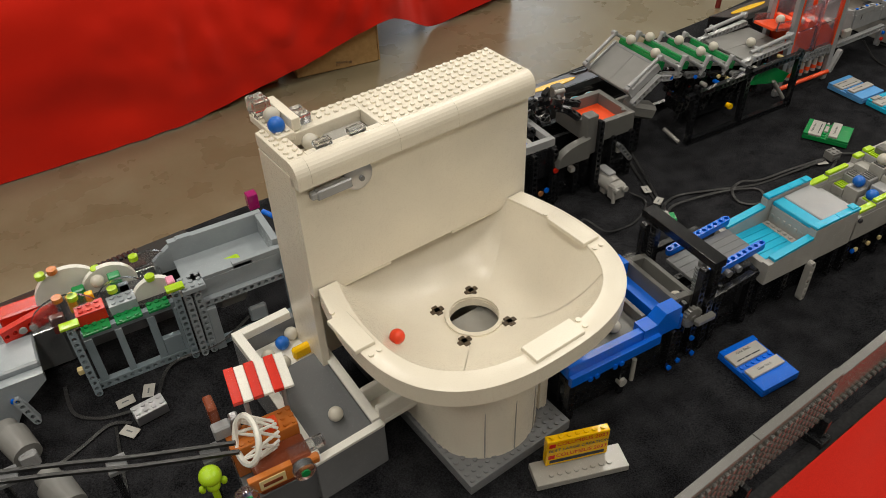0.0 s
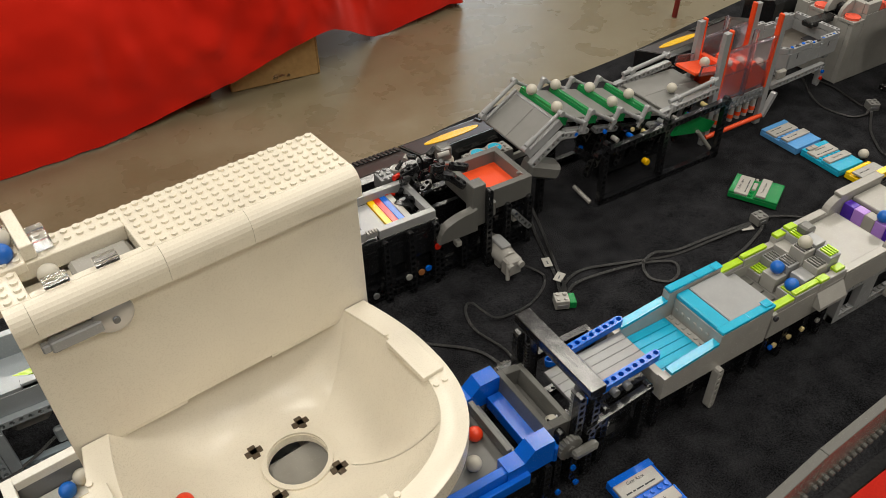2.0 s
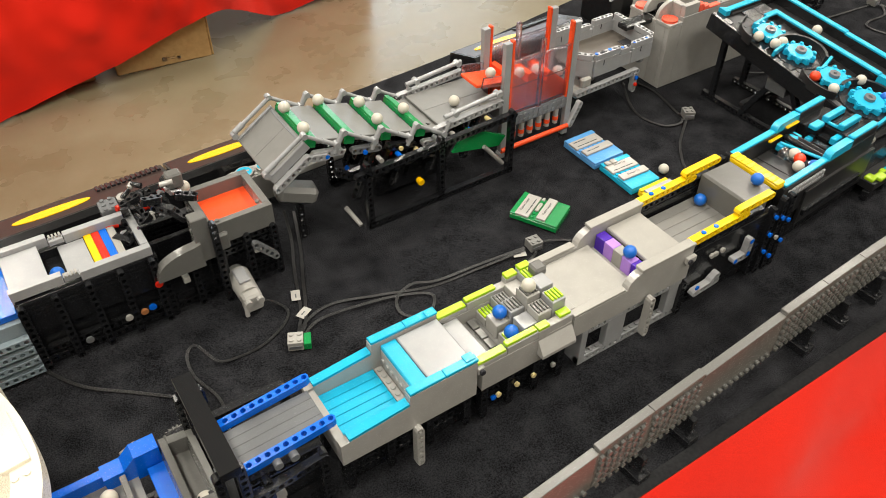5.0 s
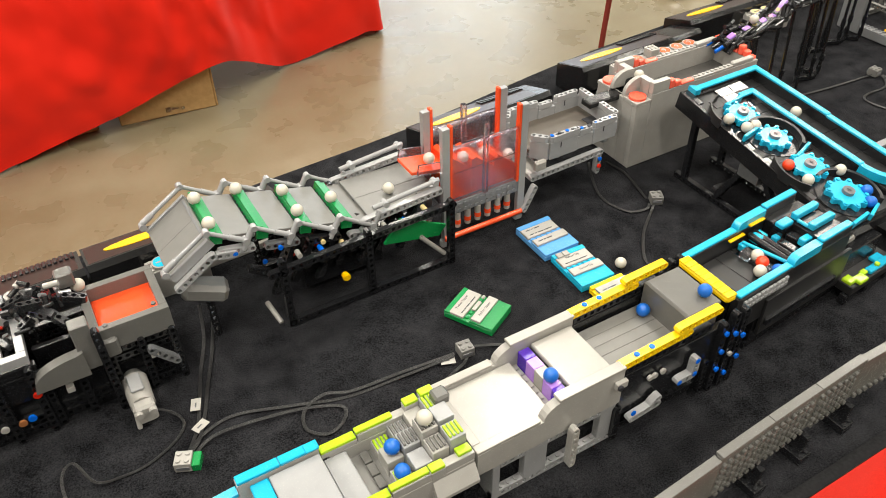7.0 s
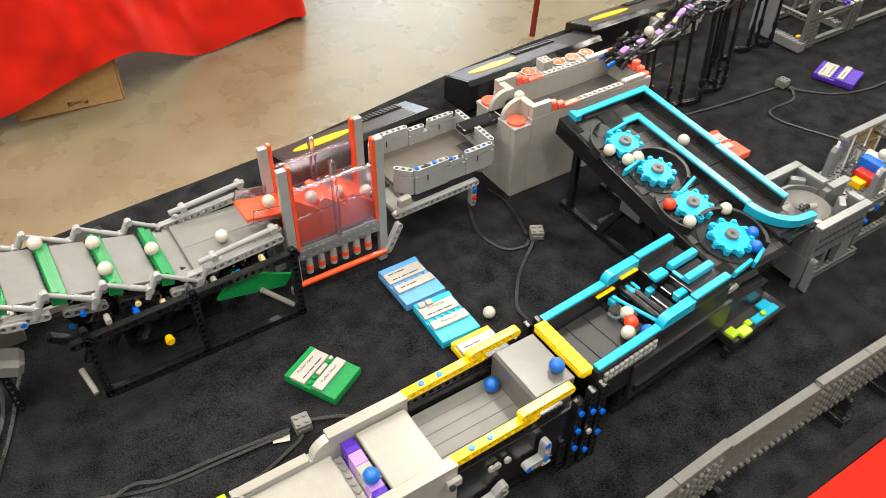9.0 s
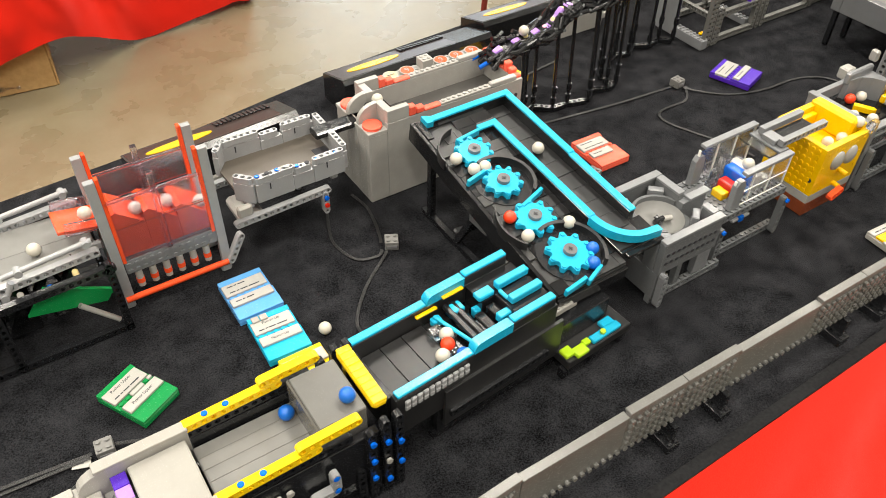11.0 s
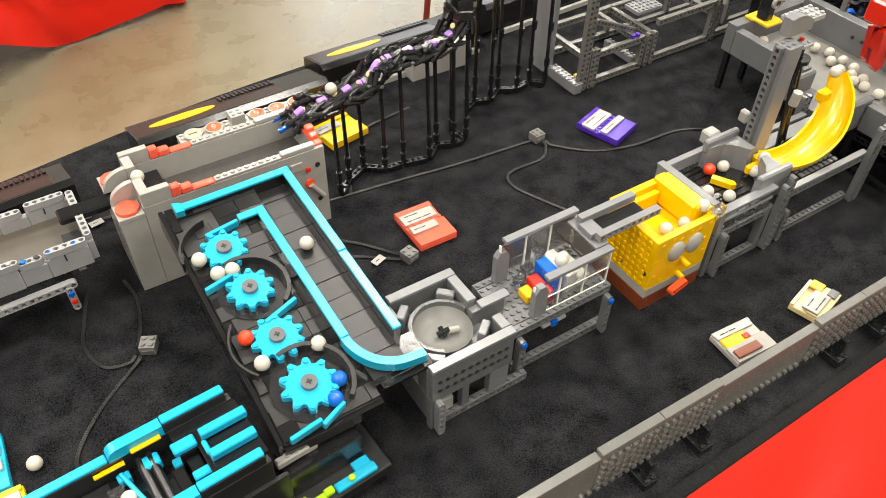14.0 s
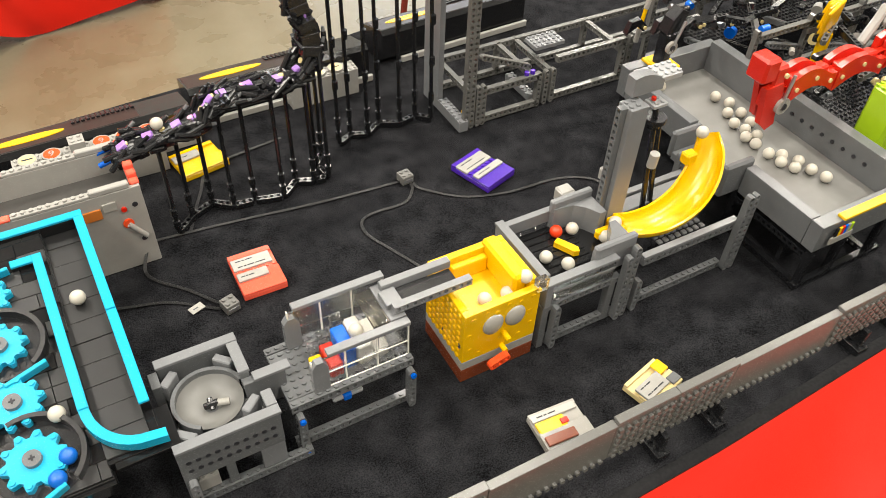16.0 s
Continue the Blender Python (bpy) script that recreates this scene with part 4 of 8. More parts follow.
for y in (0.465, 0.540):
    beam(yl, (1.098, y, 0.1005), (1.186, y, 0.1035), "yellow", name="rail", label="yellow beam rail", t=0.0078)
    beam(yl, (1.166, y, 0.1115), (1.222, y, 0.1135), "yellow", name="rail", label="yellow beam rail", t=0.0078)
    beam(yl, (1.100, y, 0.0925), (1.21, y, 0.0955), "black", name="under_rail", rnd=False, stud=False)
    bx("side", "black", yl, (1.104, 1.236, y - 0.004, y + 0.004, 0.03, 0.088))
    for x in (1.120, 1.138):
        pin(yl, x, y, 0.1045, "blue", "z", 0.0024, 0.0022)
for k in range(5):
    bx("tile", "scuffed", yl, (1.102, 1.192, 0.4725 + k * 0.0122, 0.48462 + k * 0.0122, 0.073, 0.078))
bx("lift_platform", "grey", yl, (1.190, 1.232, 0.473, 0.532, 0.075, 0.110), "smooth grey tile lift platform", c=0.001)
pr("lift_end", "grey", yl, [(1.188, 0.075), (1.1895, 0.075), (1.1895, 0.110), (1.188, 0.108)], "xz", 0.473, 0.532)
bm = bmesh.new()
cbox(bm, 1.236, 1.250, 0.470, 0.537, 0.104, 0.1125, 0.003)
for k in range(9):
    cbox(bm, 1.2365, 1.2495, 0.4704 + k * 0.0074, 0.4777 + k * 0.0074, 0.1110, 0.1133, 0.0009)
part("roller_bar", bm, "yellow", yl, "yellow curved slope bar", True)
for x in (1.226, 1.240, 1.252):
    for y in (0.459, 0.548):
        beam(yl, (x, y, 0), (x, y, 0.106 if x > 1.23 else 0.096), "black", roll=90, name="upright")
leg_frame(yl, 1.10, 1.22, 0.462, 0.05, uprights=2)
leg_frame(yl, 1.10, 1.22, 0.540, 0.05, uprights=2)
for x, z in ((1.226, 0.085), (1.240, 0.078), (1.226, 0.06), (1.240, 0.05), (1.226, 0.035), (1.240, 0.022), (1.252, 0.07), (1.252, 0.04)):
    pin(yl, x, 0.4548, z, "blue" if z != 0.05 else "oldlight")
for x in (1.137, 1.143, 1.153):
    pin(yl, x, 0.460, 0.07, "oldlight", r=0.003)
for (xa, za, xb, zb) in ((1.168, 0.050, 1.192, 0.050), (1.190, 0.050, 1.190, 0.074), (1.112, 0.030, 1.150, 0.034), (1.138, 0.034, 1.150, 0.044)):
    beam(yl, (xa, 0.4545, za), (xb, 0.4545, zb), "light", roll=90 if abs(xa - xb) < 0.003 else 0, name="bent_beam")
for x, z in ((1.171, 0.050), (1.190, 0.052), (1.190, 0.070), (1.116, 0.040)):
    pin(yl, x, 0.4515, z, "blue", ln=0.0015)
ball(1.180, 0.520, 0.078, "blue"); ball(1.222, 0.487, 0.110, "blue")
ball(1.2755, 0.6505, 0.0)

# cyan-railed stair machine
use_frame(pose(1.255, 0.473, 0, 0, 0, 4.2))
cy = thing("cyan_rail_machine", "glossy black ball machine with cyan tile rails on a black base", "ball machine", (0.09, 0.04, 0))
LY, HY = 0.0, 0.079
for y in (LY, HY - 0.008):
    bx("side", "worn_black", cy, (0.004, 0.19, y, y + 0.008, 0.044, 0.096))
    bx("rail_tile", "cyan", cy, (0.006, 0.088, y, y + 0.0085, 0.0962, 0.0995), c=0.0008)
    pr("rail_slope", "cyan", cy, [(0.0885, 0.0962), (0.133, 0.0962), (0.133, 0.1075)] + [(0.0965 - 0.008 * math.sin(a), 0.0995 + 0.008 * math.cos(a)) for a in lin(0.0, 1.5, 7)], "xz", y - 0.0005, y + 0.009)
    bx("upper_side", "worn_black", cy, (0.1335, 0.186, y, y + 0.008, 0.0965, 0.1068), c=0.0005)
    bx("rail_tile", "cyan", cy, (0.1335, 0.186, y, y + 0.0085, 0.107, 0.1105), c=0.0010)
bx("inner_floor", "gloss_black", cy, (0.008, 0.148, 0.008, 0.071, 0.05, 0.074), "glossy black tile floor")
for k in range(3):
    bx("floor_tile", "worn_black", cy, (0.010 + k * 0.024, 0.0332 + k * 0.024, 0.009, 0.070, 0.0742, 0.0758), c=0.0003)
bx("end_wall", "gloss_black", cy, (0.0, 0.008, 0.0085, 0.0705, 0.044, 0.092))
bx("deck", "gloss_black", cy, (0.149, 0.192, 0.0085, 0.0445, 0.05, 0.098), "glossy black deck")
bx("deck", "gloss_black", cy, (0.1345, 0.192, 0.0449, 0.0705, 0.05, 0.0955))
for x0, x1, y in ((0.153, 0.191, 0.0235), (0.154, 0.193, 0.0455)):
    bx("guide_tile", "cyan", cy, (x0, x1, y, y + 0.0082, 0.0982, 0.1062), c=0.001)
for x0, x1, y0, y1, z0, z1 in ((0.106, 0.122, 0.054, 0.066, 0.080, 0.0895), (0.128, 0.137, 0.046, 0.054, 0.0742, 0.0850), (0.131, 0.150, 0.0452, 0.0562, 0.0957, 0.1015), (0.136, 0.152, 0.0195, 0.0280, 0.086, 0.0955), (0.118, 0.123, 0.014, 0.020, 0.0742, 0.0900), (0.152, 0.156, 0.0305, 0.0445, 0.0985, 0.1025)):
    bx("cyan_block", "cyan", cy, (x0, x1, y0, y1, z0, z1), c=0.0012)
rod("cyan_axle", "cyan", cy, (0.092, 0.064, 0.086), (0.104, 0.010, 0.086), 0.0020)
bx("cyan_bracket", "cyan", cy, (0.088, 0.098, 0.058, 0.066, 0.0762, 0.0850), c=0.001)
for x0, x1, y0, y1, z1 in ((0.124, 0.134, 0.010, 0.044, 0.086), (0.1345, 0.1485, 0.009, 0.0190, 0.093), (0.112, 0.127, 0.022, 0.040, 0.0835), (0.1375, 0.1485, 0.0290, 0.0440, 0.090)):
    bx("black_block", "gloss_black", cy, (x0, x1, y0, y1, 0.0742, z1), c=0.001)
for x0, y0 in ((0.076, 0.018), (0.084, 0.034), (0.078, 0.046)):
    bx("clear_block", "clear", cy, (x0, x0 + 0.012, y0, y0 + 0.010, 0.0742, 0.086))
for x0, z0 in ((0.074, 0.0905), (0.105, 0.0985)):
    bx("gold_strip", "gold", cy, (x0, x0 + 0.024, 0.0665, 0.0705, z0, z0 + 0.002), c=0.0003)
for x, z in ((0.108, 0.0742), (0.116, 0.0742)):
    rod("axle", "gloss_black", cy, (x, 0.010, z + 0.01), (x, 0.068, z + 0.012), 0.004)
bm = bmesh.new()
for k in range(11):
    for j in range(2):
        cbox(bm, 0.012 + k * 0.0064, 0.0176 + k * 0.0064, -0.0035, -0.0004, 0.079 + j * 0.0064, 0.0846 + j * 0.0064, 0.0012)
part("grating", bm, "light", cy, "light-grey stud grating strip")
for x in (0.05, 0.105, 0.15):
    bx("leg", "gloss_black", cy, (x, x + 0.016, 0.002, 0.010, 0.0, 0.044)); bx("leg", "gloss_black", cy, (x, x + 0.016, 0.066, 0.074, 0.0, 0.044))
beam(cy, (0.045, 0.0055, 0.005), (0.24, 0.0055, 0.005), "black", rnd=False, name="foot_beam"); beam(cy, (0.06, -0.003, 0.038), (0.18, -0.003, 0.038), "black", rnd=False, name="brace")
bx("plate", "worn_black", cy, (0.055, 0.20, -0.003, 0.001, 0.02, 0.07))
for b, mt in (((0.196, 0.226, 0.010, 0.017, 0.060, 0.068), "oldlight"), ((0.204, 0.212, 0.017, 0.040, 0.060, 0.068), "oldlight"), ((0.222, 0.234, 0.012, 0.030, 0.056, 0.062), "oldlight"), ((0.224, 0.240, 0.018, 0.026, 0.064, 0.070), "cyan"),
              ((0.196, 0.208, -0.018, -0.006, 0.026, 0.031), "lime"), ((0.206, 0.222, -0.024, -0.012, 0.026, 0.031), "lime"), ((0.222, 0.231, -0.017, -0.010, 0.026, 0.031), "lime"),
              ((0.232, 0.272, -0.020, -0.011, 0.026, 0.031), "cyan"), ((0.254, 0.270, -0.012, -0.002, 0.026, 0.031), "cyan"), ((0.196, 0.285, -0.022, 0.03, 0.014, 0.026), "worn_black"), ((0.200, 0.27, 0.0, 0.03, 0.026, 0.056), "black")):
    bx("fitting", mt, cy, b, c=0.001, stud=(mt == "oldlight"))
for x in (0.20, 0.24, 0.28):
    bx("leg", "black", cy, (x - 0.008, x, -0.020, -0.012, 0, 0.0138))
bm = bmesh.new(); cyl(bm, (0.248, -0.016, 0.031), (0.248, -0.016, 0.034), 0.003); part("knob", bm, "lime", cy)
ball(0.088, 0.014, 0.076, "blue"); ball(0.090, 0.042, 0.076); ball(0.072, 0.024, 0.076); ball(0.082, 0.030, 0.079, "red")
use_frame()

# tilted gear board
BOARD = pose(1.460, 0.503, 0.081, 9.8, 0, 0)
CHANNEL = pose(1.4585, 0.4962, 0.0951, 0, 0, 0.8) @ pose(0, 0, 0, 6.0, 0, 0)
use_frame(BOARD)
gb = thing("gear_board", "tilted glossy black ball track board with cyan gears and rails", "ball track", (0.06, 0.13, 0))
bx("board", "worn_black", gb, (0.0, 0.090, 0.0, 0.272, -0.016, 0.0), "glossy black tiled board")
use_frame(CHANNEL)
bx("channel", "gloss_black", gb, (0.0902, 0.134, 0.012, 0.272, -0.018, -0.006), "glossy black tile channel")
use_frame(BOARD)
rng = random.Random(4)
for j in range(17):
    x = 0.001
    while x < 0.088:
        w = rng.choice((0.008, 0.016, 0.016, 0.024, 0.032))
        x1 = min(x + w, 0.0895)
        if rng.random() < 0.88:
            bx("tile", rng.choice(("worn_black", "worn_black", "gloss_black")), gb, (x, x1 - 0.0003, 0.001 + j * 0.016, 0.0166 + j * 0.016, 0.0, 0.0018 + 0.0016 * rng.random()), c=0.0003)
        x = x1
use_frame(CHANNEL)
for j in range(11):
    bx("channel_tile", "worn_black", gb, (0.0905, 0.1265, 0.016 + j * 0.0232, 0.0388 + j * 0.0232, -0.006, -0.0045 + 0.0008 * rng.random()), c=0.0003)
for nm, b in (("rail", (0.023, 0.1345, 0.2645, 0.2725, -0.004, 0.012)), ("rail", (0.1265, 0.1345, 0.146, 0.2643, -0.018, 0.012)), ("rail", (0.1265, 0.1345, 0.045, 0.1457, -0.018, 0.0105)), ("rail", (0.0825, 0.0905, 0.060, 0.236, -0.026, 0.010)), ("rail", (0.064, 0.0823, 0.228, 0.236, -0.010, 0.010))):
    w = bx("wall", "gloss_black", gb, (*b[:5], b[5] - 0.0032)); bx("rail_tile", "cyan", w, (b[0] - 0.0003, b[1] + 0.0003, b[2] - 0.0003, b[3] + 0.0003, b[5] - 0.0031, b[5]), c=0.0006)
pr("rail_tip", "cyan", gb, [(0.015, 0.263), (0.0228, 0.262), (0.0228, 0.274), (0.015, 0.277)], "xy", 0.004, 0.012)
arc = [(0.128 - 0.0455 * math.cos(a), 0.060 - 0.050 * math.sin(a)) for a in lin(0, 1.5, 10)]
inn = [(0.128 - 0.0375 * math.cos(a), 0.060 - 0.042 * math.sin(a)) for a in lin(1.5, 0, 10)]
pr("curved_rail", "cyan", gb, arc[:9] + [(0.139, 0.0085), (0.139, 0.0165)] + inn[1:], "xy", -0.002, 0.0085, "curved cyan rail")
bx("spout", "gloss_black", gb, (0.095, 0.146, 0.006, 0.046, -0.012, -0.007))
use_frame(BOARD)
GEARS = ((0.033, 0.199, 0.022), (0.036, 0.147, 0.022), (0.036, 0.090, 0.0235), (0.040, 0.036, 0.025))
for gx, gy, r in GEARS:
    g = thing("cog_wheel", "bright cyan brick-built cog wheel with ten rounded teeth", "gear", (gx, gy, 0.002), group="cog wheels of the board")
    pts = []
    for k in range(80):
        a = 2 * math.pi * k / 80
        w = math.cos(10 * a)
        q = r * (0.89 + 0.115 * max(-1, min(1, 1.9 * w)))
        pts.append((gx + q * math.cos(a), gy + q * math.sin(a)))
    bm = bmesh.new(); prism(bm, pts, "xy", 0.004, 0.0105); part("toothed_disc", bm, "cyan", g)
    for k in range(10):
        a = 2 * math.pi * k / 10
        bm = bmesh.new(); cyl(bm, (gx + r * 0.86 * math.cos(a), gy + r * 0.86 * math.sin(a), 0.0104), (gx + r * 0.86 * math.cos(a), gy + r * 0.86 * math.sin(a), 0.0121), 0.0024); part("stud", bm, "cyan", g)
    bm = bmesh.new(); cyl(bm, (gx, gy, 0.003), (gx, gy, 0.0145), 0.0075, 18, 0.007); part("hub", bm, "dark", g, "dark grey round hub", True)
    # Dark cross laid on the hub paints the axle hole's shade.
    bm = bmesh.new()
    cbox(bm, gx - 0.0026, gx + 0.0026, gy - 0.0008, gy + 0.0008, 0.0144, 0.0150, 0.0002); cbox(bm, gx - 0.0008, gx + 0.0008, gy - 0.0026, gy + 0.0026, 0.0144, 0.0151, 0.0002)
    part("axle_hole_shade", bm, "ink", g)
for (gx, gy, r), a0, a1 in ((GEARS[1], -0.9, 1.9), (GEARS[3], -0.8, 1.9), (GEARS[0], 1.7, 3.2), (GEARS[2], 2.4, 3.9)):
    ri, ro = r + 0.0105, r + 0.0145
    if a0 > 1:
        ri, ro = r + 0.0165, r + 0.0185
    pts = [(gx + ri * math.cos(a), gy + ri * math.sin(a)) for a in lin(a0, a1, 18)] + [(gx + ro * math.cos(a), gy + ro * math.sin(a)) for a in lin(a1, a0, 18)]
    pr("arc_wall", "worn_black", gb, pts, "xy", 0.0, 0.013)
# Black discs lie above the tiles; the pockets' darkness is put into their colour.
for gx, gy, r in (GEARS[1], GEARS[3]):
    bm = bmesh.new(); cyl(bm, (gx + 0.004, gy + 0.002, 0.0), (gx + 0.004, gy + 0.002, 0.0036), r + 0.011, 36); part("recess_disc", bm, "black", gb, "raised black disc standing for a round pocket's shade", True)
for x, y, ang, ln in ((0.040, 0.222, 8, 0.034), (0.018, 0.166, 12, 0.036), (0.050, 0.113, 18, 0.036), (0.020, 0.0, 8, 0.03), (0.046, 0.002, 22, 0.026)):
    mm = Matrix.Translation((x, y, 0.0)) @ Matrix.Rotation(radians(ang), 4, "Z")
    bx("guide", "cyan", gb, (-ln / 2, ln / 2, -0.002, 0.002, 0.003, 0.012), m=mm, c=0.0006)
bx("skirt", "gloss_black", gb, (-0.001, 0.0905, -0.004, 0.0, -0.020, -0.002)); bx("side_skirt", "gloss_black", gb, (-0.005, -0.0005, 0.0, 0.272, -0.020, 0.004))
ball(0.008, 0.196, 0.003); ball(0.017, 0.174, 0.003); ball(0.030, 0.172, 0.003)
ball(0.012, 0.100, 0.003, "red"); ball(0.014, 0.071, 0.003); ball(0.064, 0.066, 0.003)
ball(0.064, 0.027, 0.003, "blue"); ball(0.053, 0.012, 0.003, "blue"); use_frame(CHANNEL); ball(0.108, 0.175, -0.0035)
use_frame()
use_frame(pose(-0.015, -0.01, 0))
bsup = thing("board_support", "black beam trestle holding up the tilted board", "stand", (1.5, 0.65, 0))
for x in (1.484, 1.552):
    beam(bsup, (x, 0.585, 0.004), (x, 0.64, 0.089), "black", roll=90, name="strut"); beam(bsup, (x, 0.70, 0.004), (x, 0.655, 0.091), "black", roll=90, name="strut")
    beam(bsup, (x, 0.555, 0.005), (x, 0.77, 0.005), "black", rnd=False, name="foot_beam"); beam(bsup, (x, 0.755, 0.004), (x, 0.755, 0.110), "black", roll=90, name="upright")
    beam(bsup, (x, 0.54, 0.004), (x, 0.54, 0.074), "black", roll=90, name="upright")
beam(bsup, (1.48, 0.70, 0.02), (1.56, 0.70, 0.02), "black", name="cross_beam"); bx("gearbox", "dark", bsup, (1.480, 1.503, 0.640, 0.672, 0.062, 0.086), stud=True)
pin(bsup, 1.482, 0.552, 0.006)

# grey pocket box
use_frame(pose(-0.016, -0.010, 0))
gp = thing("pocket_box", "dark grey brick box with a round funnel pocket", "ball funnel", (1.66, 0.55, 0))
ZT = 0.0885
bx("wall", "dark", gp, (1.612, 1.700, 0.505, 0.513, 0.046, ZT)); bx("wall", "dark", gp, (1.612, 1.62, 0.5135, 0.53, 0.046, ZT - 0.006)); bx("wall", "dark", gp, (1.612, 1.62, 0.576, 0.594, 0.046, ZT))
bx("wall", "dark", gp, (1.6205, 1.69, 0.593, 0.601, 0.046, ZT + 0.002)); bx("wall", "dark", gp, (1.6825, 1.6905, 0.556, 0.5925, 0.046, ZT + 0.002)); bx("wall", "dark", gp, (1.6825, 1.72, 0.548, 0.556, 0.046, ZT - 0.004)); bx("wall", "dark", gp, (1.692, 1.7, 0.5135, 0.530, 0.046, ZT))
for b in ((1.612, 1.701, 0.504, 0.5135, ZT, ZT + 0.0034), (1.6195, 1.692, 0.592, 0.602, ZT + 0.002, ZT + 0.0054), (1.6815, 1.6915, 0.556, 0.5915, ZT + 0.002, ZT + 0.0054), (1.692, 1.725, 0.547, 0.557, ZT - 0.004, ZT - 0.0006), (1.6915, 1.701, 0.514, 0.531, ZT, ZT + 0.0034)):
    bx("rim_tile", "middark", gp, b)
bm = bmesh.new()
FC = (1.653, 0.553)
sheet(bm, lambda a, k: (FC[0] + (0.006 + 0.0225 * k) * math.cos(a), FC[1] + (0.006 + 0.0225 * k) * math.sin(a), 0.0665 + 0.009 * k ** 3), lin(0, 2 * math.pi, 37), lin(0, 1, 9))
part("funnel_dish", bm, "scuffed", gp, "worn grey round dish", True)
bm = bmesh.new()
sheet(bm, lambda a, k: (FC[0] + (0.0286 + 0.0035 * (k > 0.6)) * math.cos(a), FC[1] + (0.0286 + 0.0035 * (k > 0.6)) * math.sin(a), (0.0665, 0.0815, 0.0815, 0.0665)[int(k * 3 + 0.5)]), lin(0.2, 4.2, 30), lin(0, 1, 4))
part("funnel_ring", bm, "dark", gp, "", True)
bx("pocket_floor", "dark", gp, (1.6205, 1.692, 0.5135, 0.5925, 0.060, 0.0655))
for x, y, r in ((1.627, 0.583, 45), (1.675, 0.583, -45), (1.682, 0.528, 40), (1.625, 0.522, -40)):
    bx("corner_slope", "middark", gp, (-0.009, 0.009, -0.004, 0.004, 0.066, ZT - 0.002), m=pose(x, y, 0, 0, 0, r), c=0.001)
bm = bmesh.new(); cyl(bm, (FC[0] - 0.006, FC[1], 0.070), (FC[0] + 0.006, FC[1] - 0.002, 0.073), 0.003); cyl(bm, (FC[0], FC[1] - 0.005, 0.069), (FC[0], FC[1] + 0.005, 0.073), 0.0025); part("paddle_hub", bm, "black", gp)
rod("paddle", "white", gp, (FC[0] + 0.005, FC[1] - 0.002, 0.072), (FC[0] + 0.015, FC[1] - 0.005, 0.072), 0.0033)
# Solid dark discs on the wall stand for the shade in the pin holes.
for z in (0.060, 0.072):
    for k in range(10):
        bm = bmesh.new(); cyl(bm, (1.620 + k * S, 0.5056, z), (1.620 + k * S, 0.5044, z), 0.0023, 8); part("pin_hole_shade", bm, "ink", gp)
beam(gp, (1.612, 0.511, 0.005), (1.725, 0.511, 0.005), "dark", rnd=False, stud=True, h=0.0094, name="foot_beam")
bx("base_wall", "dark", gp, (1.612, 1.622, 0.506, 0.595, 0.0098, 0.046)); bx("base_pillar", "dark", gp, (1.647, 1.655, 0.508, 0.516, 0.0115, 0.046)); bx("base_pillar", "middark", gp, (1.678, 1.70, 0.508, 0.516, 0.0115, 0.046)); bx("base_block", "oldlight", gp, (1.622, 1.64, 0.512, 0.53, 0.0115, 0.028), stud=True)
beam(gp, (1.618, 0.5012, 0.0), (1.618, 0.5012, 0.046), "middark", roll=90, name="prop"); beam(gp, (1.613, 0.598, 0.005), (1.72, 0.598, 0.005), "dark", rnd=False, stud=True, name="foot_beam")

# clear rainbow box
use_frame(pose(-0.005, -0.007, 0))
cbx = thing("clear_box", "clear panel box with rainbow brick lift on a grey beam frame", "ball lift", (1.77, 0.55, 0))
for y in (0.521, 0.586):
    beam(cbx, (1.702, y, 0.005), (1.822, y, 0.005), "dark", rnd=False, stud=True, h=0.0094, name="foot_beam"); beam(cbx, (1.702, y, 0.060), (1.822, y, 0.060), "dark", rnd=False, stud=True, h=0.0094, name="head_beam")
for x in (1.708, 1.817):
    beam(cbx, (x, 0.513, 0.0), (x, 0.513, 0.058), "dark", roll=90, name="upright"); bx("pillar", "dark", cbx, (x - 0.004, x + 0.004, 0.582, 0.590, 0.0115, 0.0545))
bx("deck", "dark", cbx, (1.702, 1.822, 0.526, 0.582, 0.058, 0.064), stud=True)
for k in range(3):
    for j in range(2):
        x = 1.728 + k * 0.031
        bx("clear_panel", "clear", cbx, (x, x + 0.0300, 0.5245, 0.5265, 0.066 + j * 0.020, 0.085 + j * 0.020)); bx("clear_panel", "clear", cbx, (x, x + 0.0300, 0.580, 0.582, 0.066 + j * 0.024, 0.089 + j * 0.024))
for x0, x1, y, z in ((1.742, 1.822, 0.523, 0.1065), (1.732, 1.822, 0.578, 0.1145)):
    bx("top_rail", "middark", cbx, (x0, x1, y, y + 0.0085, z, z + 0.0042))
bx("top_rail", "middark", cbx, (1.806, 1.822, 0.532, 0.5775, 0.1075, 0.1115)); bx("top_window", "clearsmoke", cbx, (1.790, 1.806, 0.533, 0.577, 0.107, 0.110))
for x0, y in ((1.726, 0.521), (1.722, 0.578)):
    pr("cheek", "middark", cbx, [(x0, 0.066), (x0 + 0.015, 0.066), (x0 + 0.015, 0.098), (x0 + 0.011, 0.106), (x0 + 0.004, 0.106), (x0, 0.100)], "xz", y, y + 0.007)
